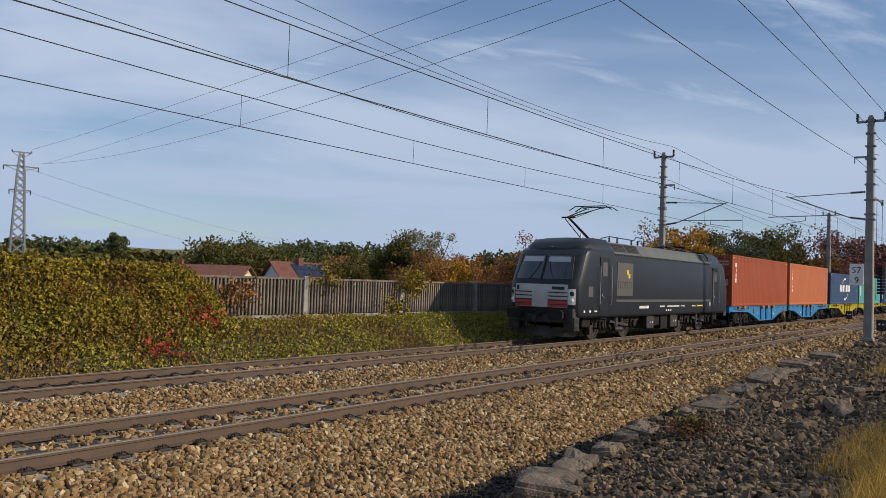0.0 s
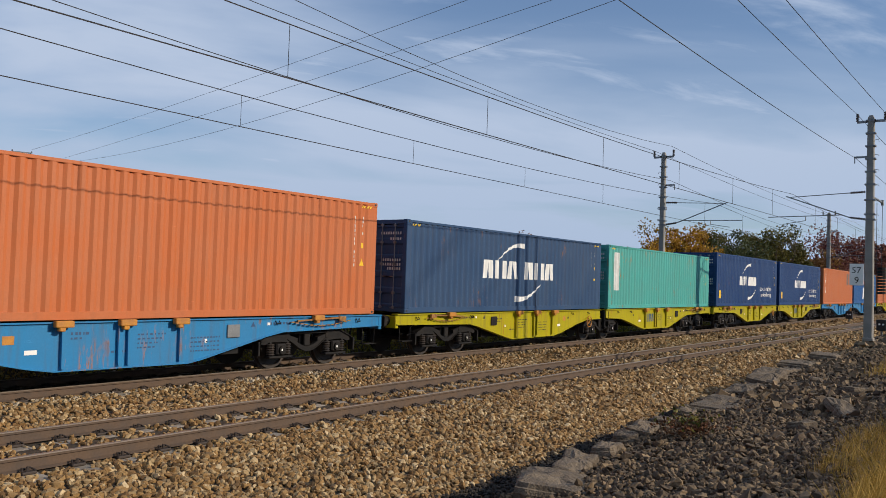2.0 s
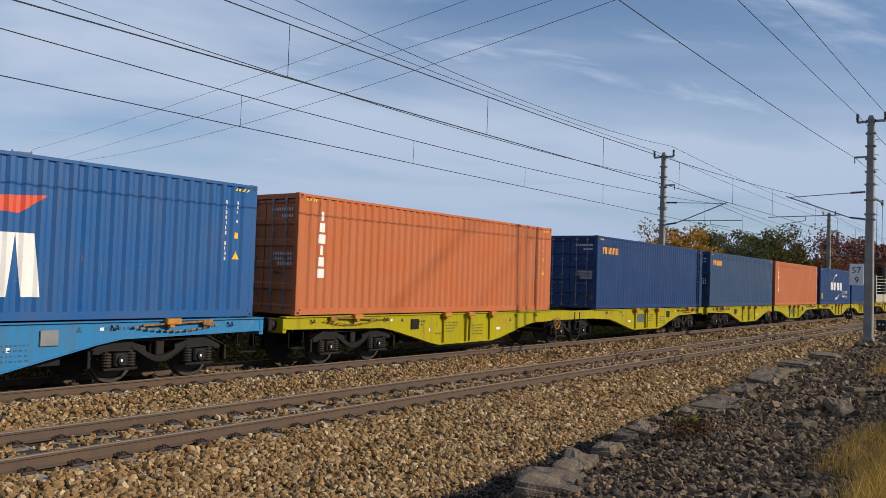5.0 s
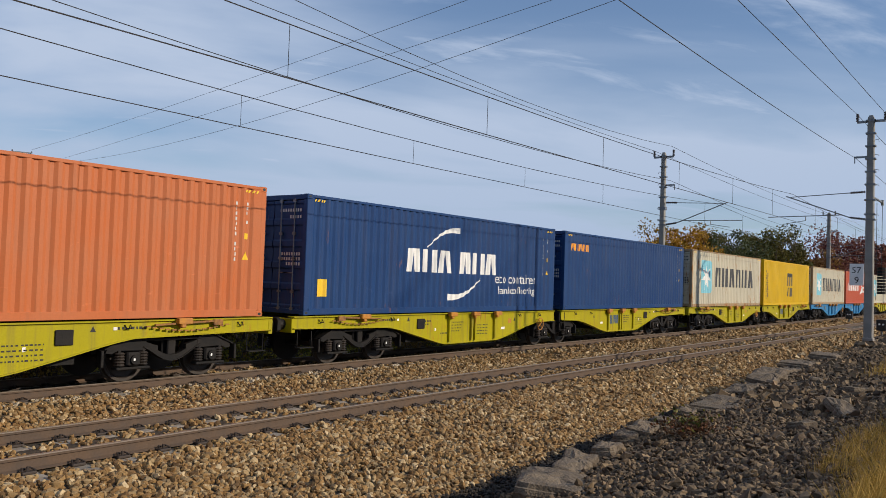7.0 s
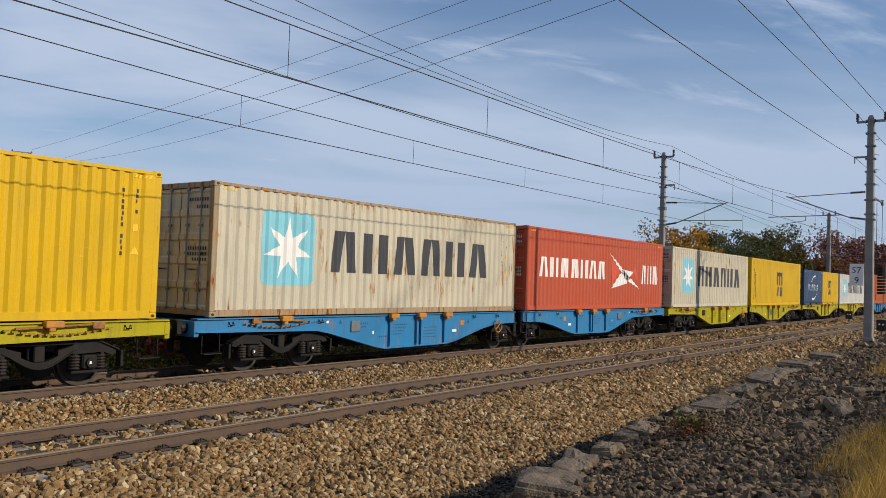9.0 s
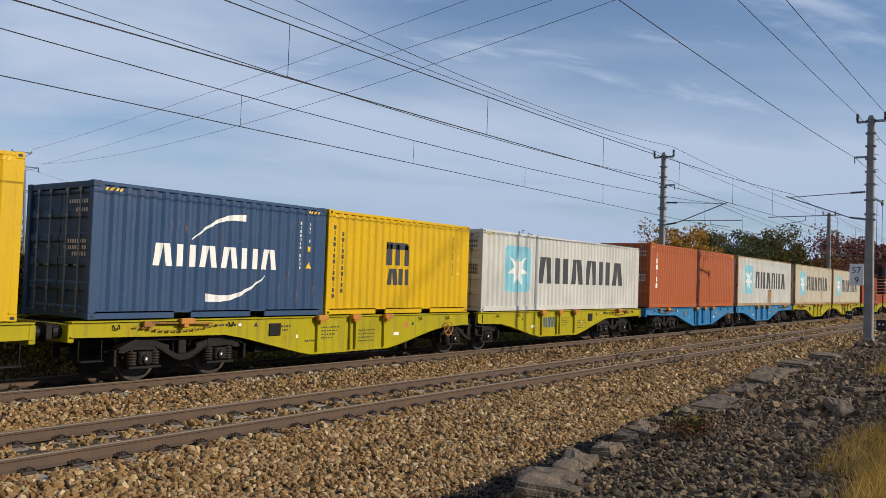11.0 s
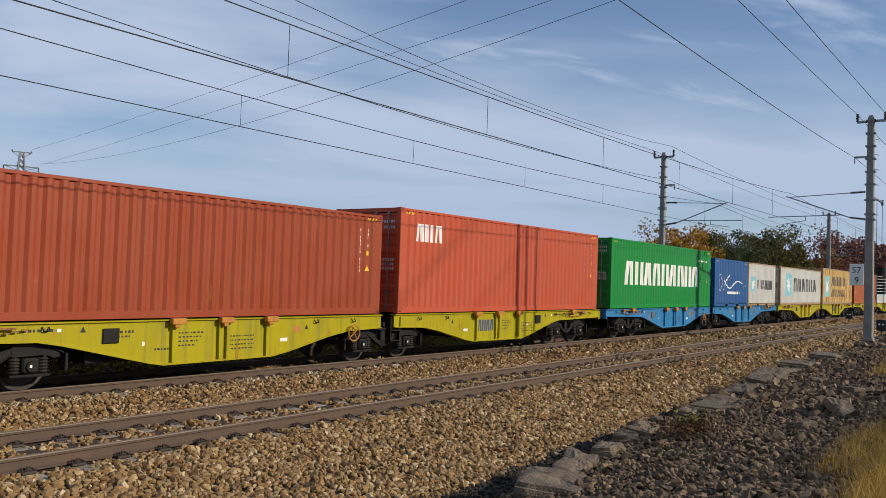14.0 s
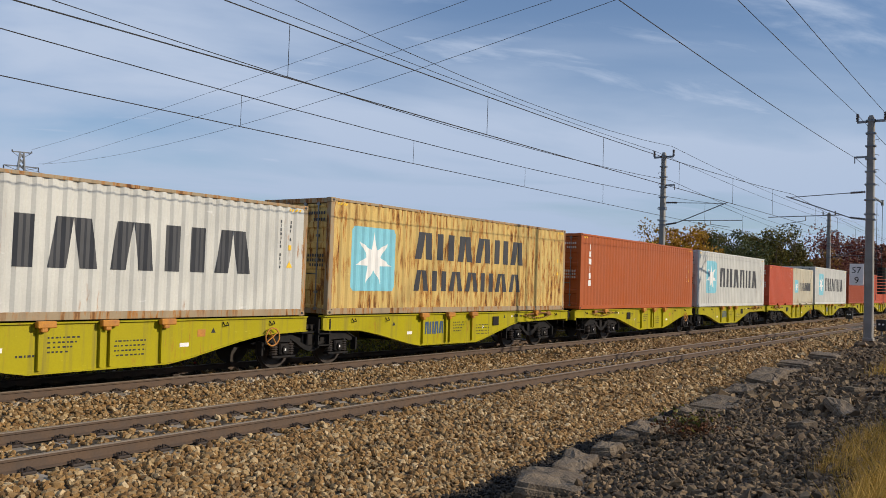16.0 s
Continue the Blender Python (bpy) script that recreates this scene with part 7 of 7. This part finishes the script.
def build_greens():
    rng = np.random.default_rng(21)
    # ivy hedge over the fence: a leaning face and a level, ragged top
    n = 78000
    x = rng.uniform(-4, 15.6, n)
    u = rng.random(n)
    end = np.clip((15.6 - x) / 1.6, 0.0, 1) ** 0.5
    wob = np.array([noise.noise(Vector((a * 0.7, b * 2.2, 3.0))) for a, b in zip(x, u)])
    wob2 = np.array([noise.noise(Vector((a * 2.6, b * 7.0, 7.0))) for a, b in zip(x, u)])
    face = u < 0.78
    h = np.where(face, u / 0.78, 1.0)
    back = np.where(face, 0.0, (u - 0.78) / 0.22)
    y = 18.2 + 1.05 * h ** 1.2 + 0.9 * back - 0.6 * wob * end - 0.12 * wob2 + 0.5 * (1 - end)
    z = 0.15 + (0.75 + 1.48 * end) * h + 0.16 * wob * h + 0.09 * wob2 - 0.015 * np.clip(x - 6, 0, 9)
    p = np.stack([x, y, z], -1) + rng.normal(0, 0.05, (n, 3))
    low = rng.uniform(0.30, 0.72, n) > z / 1.9
    for nm, keep, leaf, lab in (("ivy_hedge", ~low, "ivy", "yellow-green ivy hedge grown over the fence"), ("hedge_foot", low, "bramble", "brown and green undergrowth at the foot of the hedge")):
        v, f = leaf_cloud(p[keep], 0.064, rng)
        tagged(fast_mesh(nm, v, f, LEAF[leaf]), lab, "hedge", kind="stuff")
    # body of the hedge, twiggy and dark, behind the leaves
    g = Geo()
    for k in range(420):
        a = rng.uniform(-4, 14.6)
        b = rng.uniform(18.9, 19.8)
        e = (a + rng.normal(0, 0.25), b + rng.normal(0, 0.2), rng.uniform(1.2, 2.2))
        g.tube((a, b, 0.4), e, 0.014, 0.006, n=4)
    tagged(part("hedge_twigs", g, BARK), "brown twigs inside the ivy hedge", "hedge", kind="stuff")
    # bank plants
    n = 48000
    x = -4 + 58 * rng.random(n) ** 1.2
    y = rng.uniform(17.45, 19.55, n)
    base = np.array([ground_z(a, b) for a, b in zip(x, y)])
    mound = np.array([noise.noise(Vector((a * 0.7, b * 1.1, 0.5))) for a, b in zip(x, y)])
    tall = np.clip(0.34 + 0.28 * mound, 0.06, 0.9) * np.clip((y - 17.35) / 0.7, 0.12, 1) * np.where(x < 15, 1.5, 1.0) * np.where((x > 15) & (y > 18.8), 0.5, 1.0)
    z = base + tall * rng.random(n) ** 0.6
    v, f = leaf_cloud(np.stack([x, y, z], -1), 0.062, rng)
    tagged(fast_mesh("bank_plants", v, f, LEAF["herb"]), "green and brown weeds on the trackside bank", "weeds", kind="stuff")
    # fine upright stems
    blades("bank_grass", "thin brown and olive grass stems on the bank", "straw", [(-4, 40, 17.5, 19.3, 9000, 0.30, 0.008)], 31)
    for k, (cx, cy, cz, m, leafn, lab) in enumerate(((14.0, 18.5, 0.75, 260, "red", "crimson-leaved shrub on the bank"), (12.3, 17.7, 0.2, 120, "red", "small crimson shrub beside the ballast"), (24.3, 19.45, 2.1, 700, "ivy", "green creeper hanging over the fence"),
                                                     (23.4, 19.5, 1.2, 220, "ivy", "creeper on the fence post"), (19.9, 19.5, 2.15, 160, "ivy", "creeper on top of the fence"), (16.0, 19.4, 1.6, 260, "rust", "brown climbing plant on the fence"))):
        q = rng.normal(0, 1, (m, 3)) * np.array((0.42, 0.14, 0.24)) + np.array((cx, cy, cz))
        v, f = leaf_cloud(q, 0.085, rng)
        t = thing("creeper", lab, "shrub")
        c = fast_mesh("leaves", v, f, LEAF[leafn]); c.parent = t
        g = Geo()
        for j in range(6):
            e = q[j * 9]
            g.tube((cx + 0.05 * j - 0.15, cy + 0.05, min(cz - 0.35, 0.9)), tuple(e), 0.012, 0.005, n=4)
        part("stem", g, BARK, t)


def blades(name, label, leaf, boxes, seed):
    """Upright grass blades, each a bent sliver."""
    rng = np.random.default_rng(seed)
    vs, fs, n0 = [], [], 0
    for x0, x1, y0, y1, n, h, w in boxes:
        x, y = rng.uniform(x0, x1, n), rng.uniform(y0, y1, n)
        z = np.array([ground_z(a, b) for a, b in zip(x, y)]) - 0.02
        hh = h * rng.uniform(0.5, 1.3, n)
        lean = rng.normal(0, 0.28, (n, 2)) * hh[:, None]
        a = rng.uniform(0, np.pi, n)
        dx, dy = np.cos(a) * w / 2, np.sin(a) * w / 2
        P = np.stack([np.stack([x - dx, y - dy, z], -1), np.stack([x + dx, y + dy, z], -1),
                      np.stack([x + dx * 0.7 + lean[:, 0] * 0.57, y + dy * 0.7 + lean[:, 1] * 0.57, z + hh * 0.6], -1), np.stack([x + lean[:, 0], y + lean[:, 1], z + hh], -1)], 1)
        vs.append(P.reshape(-1, 3)); fs.append(n0 + np.arange(4 * n).reshape(n, 4)); n0 += 4 * n
    tagged(fast_mesh(name, np.concatenate(vs), np.concatenate(fs), LEAF[leaf]), label, "grass", kind="stuff")


build_fence()
build_greens()
blades("dry_grass", "straw-coloured dry grass beside the rubble", "straw", [(6.4, 11.0, 0.0, 1.25, 12000, 0.31, 0.004), (9.0, 12.0, 1.0, 1.95, 1800, 0.26, 0.004), (11, 22, 0.3, 1.35, 8000, 0.42, 0.006), (11.5, 17, 1.3, 1.8, 500, 0.32, 0.005),
                                                                             (22, 45, 0.5, 3.6, 4500, 0.4, 0.014)], 41)
blades("green_grass", "olive green grass tufts beside the rubble", "olive", [(6.6, 10.5, 0.0, 1.35, 1100, 0.2, 0.005), (11, 24, 0.3, 1.7, 1700, 0.3, 0.008)], 42)

# ------------------------------------------------------------ slabs, shrub and added shadow casters
SLAB = mat("lichened_slab", (0.155, 0.118, 0.080), 0.92, vary=0.4, scale=4, fine=28, bump=0.9, tint=(0.08, 0.06, 0.041), obj=0.25, dist=0.03)


def slab(x, y, L, W, T, rx, ry, rz, seed):
    """A broken cover slab with chipped edges."""
    rnd = random.Random(seed)
    t = thing("stone_slab", "weathered broken cover slab lying on the rubble", "slab", pose(x, y, ground_z(x, y) + T * 0.22, rx, ry, rz), group="slabs along the ballast")
    n = 34
    ring = []
    for k in range(n):
        a = 2 * math.pi * k / n
        c, si = math.cos(a), math.sin(a)
        q = max(abs(c) / (L / 2), abs(si) / (W / 2))
        r = 0.92 + 0.22 * noise.noise(Vector((c * 1.6 + seed, si * 1.6, 0.3))) + rnd.uniform(-0.04, 0.04)
        ring.append((c / q * r, si / q * r))
    g = Geo()

    def level(k, q, rough):
        return [(a * k, b * k, T * q + rough * noise.noise(Vector((a * k * 3.5 + seed, b * k * 5, 0))) + 0.5 * rough * noise.noise(Vector((a * k * 11 + seed, b * k * 13, 2)))) for a, b in ring]

    # layered sides: two ledges, then an uneven top
    g.loft([level(0.97, -0.5, 0.0), level(1.0, -0.2, 0.02), level(0.985, 0.06, 0.02), level(0.93, 0.10, 0.02), level(0.92, 0.34, 0.03), level(0.80, 0.45, 0.05), level(0.6, 0.5, 0.06), level(0.38, 0.5, 0.06), level(0.15, 0.5, 0.05)])
    part("slab_body", g, SLAB, t)


for k, (x, y, L, W, T, rx, ry, rz) in enumerate(((8.7, 4.68, 1.5, 0.9, 0.22, 6, 4, 24), (9.9, 5.0, 1.2, 0.5, 0.22, 6, -4, 14), (11.3, 5.2, 0.8, 0.4, 0.2, -6, 4, 10), (12.3, 5.34, 0.75, 0.42, 0.24, -5, 5, 20), (13.2, 5.42, 0.8, 0.45, 0.26, 6, -4, 5), (14.3, 5.5, 0.9, 0.4, 0.22, -6, 6, 12),
                                                  (17.3, 5.35, 2.7, 1.05, 0.16, 4, 1, 8), (16.0, 5.62, 0.9, 0.4, 0.2, 3, -2, 6), (20.3, 5.85, 1.8, 0.75, 0.18, -4, -2, 4), (22.6, 5.9, 2.1, 0.85, 0.42, 6, -5, 3), (25.6, 6.2, 2.0, 0.9, 0.22, -4, 3, -4),
                                                  (28.6, 6.4, 2.6, 1.1, 0.22, 3, 2, 3), (33, 6.5, 3.0, 1.1, 0.28, 3, 2, 5), (15.7, 2.75, 1.5, 0.5, 0.16, 12, -8, 24), (13.7, 3.0, 0.5, 0.3, 0.18, -10, 8, -20), (22.3, 4.6, 0.7, 0.4, 0.22, 5, 2, 15), (19.5, 3.2, 0.9, 0.5, 0.15, -10, 8, -20))):
    slab(x, y, L, W, T, rx, ry, rz, 70 + k)


def shrub():
    rng = np.random.default_rng(77)
    t = thing("shrub", "low brown-green leafy shrub growing in the rubble", "shrub", pose(12.7, 4.45, ground_z(12.7, 4.45)))
    g = Geo()
    for k in range(9):
        g.tube((0, 0, -0.05), (rng.normal(0, 0.2), rng.normal(0, 0.2), rng.uniform(0.2, 0.45)), 0.01, 0.004, n=5)
    part("stem", g, BARK, t)
    for leaf, n, zc in (("umber", 420, 0.15), ("olive", 120, 0.27)):
        q = rng.normal(0, 1, (n, 3)) * np.array((0.27, 0.22, 0.07)) + np.array((0, 0, zc))
        v, f = leaf_cloud(q, 0.045, rng)
        c = fast_mesh("leaves", v, f, LEAF[leaf]); c.parent = t


shrub()


def shadow_stems():
    """Slender trees added outside the view so that their stems shade the passing train."""
    for k, (x, y, r) in enumerate(((28.35, 0.6, 0.085), (29.05, 0.2, 0.06), (29.5, 0.7, 0.075))):
        t = thing("slender_tree", "slender bare-stemmed tree added out of view to cast shadow stripes", "tree", pose(x, y, ground_z(x, y)), group="slender trees")
        g = Geo()
        g.loft([[(r * s * math.cos(a) + 0.05 * math.sin(z + k), r * s * math.sin(a), z) for a in (2 * math.pi * i / 8 for i in range(8))] for z, s in ((-0.3, 1.2), (3, 1.0), (7, 0.9), (11, 0.75), (15, 0.5))])
        part("trunk", g, BARK, t)
        rng = np.random.default_rng(90 + k)
        v, f = leaf_cloud(rng.normal(0, 1, (900, 3)) * np.array((0.7, 0.7, 1.3)) + np.array((0, 0, 15.2)), 0.16, rng)
        c = fast_mesh("crown", v, f, LEAF["olive"]); c.parent = t


shadow_stems()


# ------------------------------------------------------------ movement
def motions():
    for ob, x, y, z in MOVERS:
        walk(ob, [(0.0, pose(x, y, z)), (16.0, pose(x - SPEED * 16.0, y, z))])
    # wheels turn; all wheelsets that sit alike on their bogies share one set of keys
    keyed = {}
    for w in WHEELS:
        at = tuple(round(c, 3) for c in w.matrix_basis.translation)
        if at not in keyed:
            walk(w, [(k / FPS, pose(*at) @ Matrix.Rotation(radians(-80 * k), 4, "Y")) for k in range(0, 16 * FPS + 1)])
            keyed[at] = w.animation_data
        else:
            w.rotation_mode = "QUATERNION"
            ad = w.animation_data_create()
            ad.action = keyed[at].action
            ad.action_slot = keyed[at].action_slot


motions()
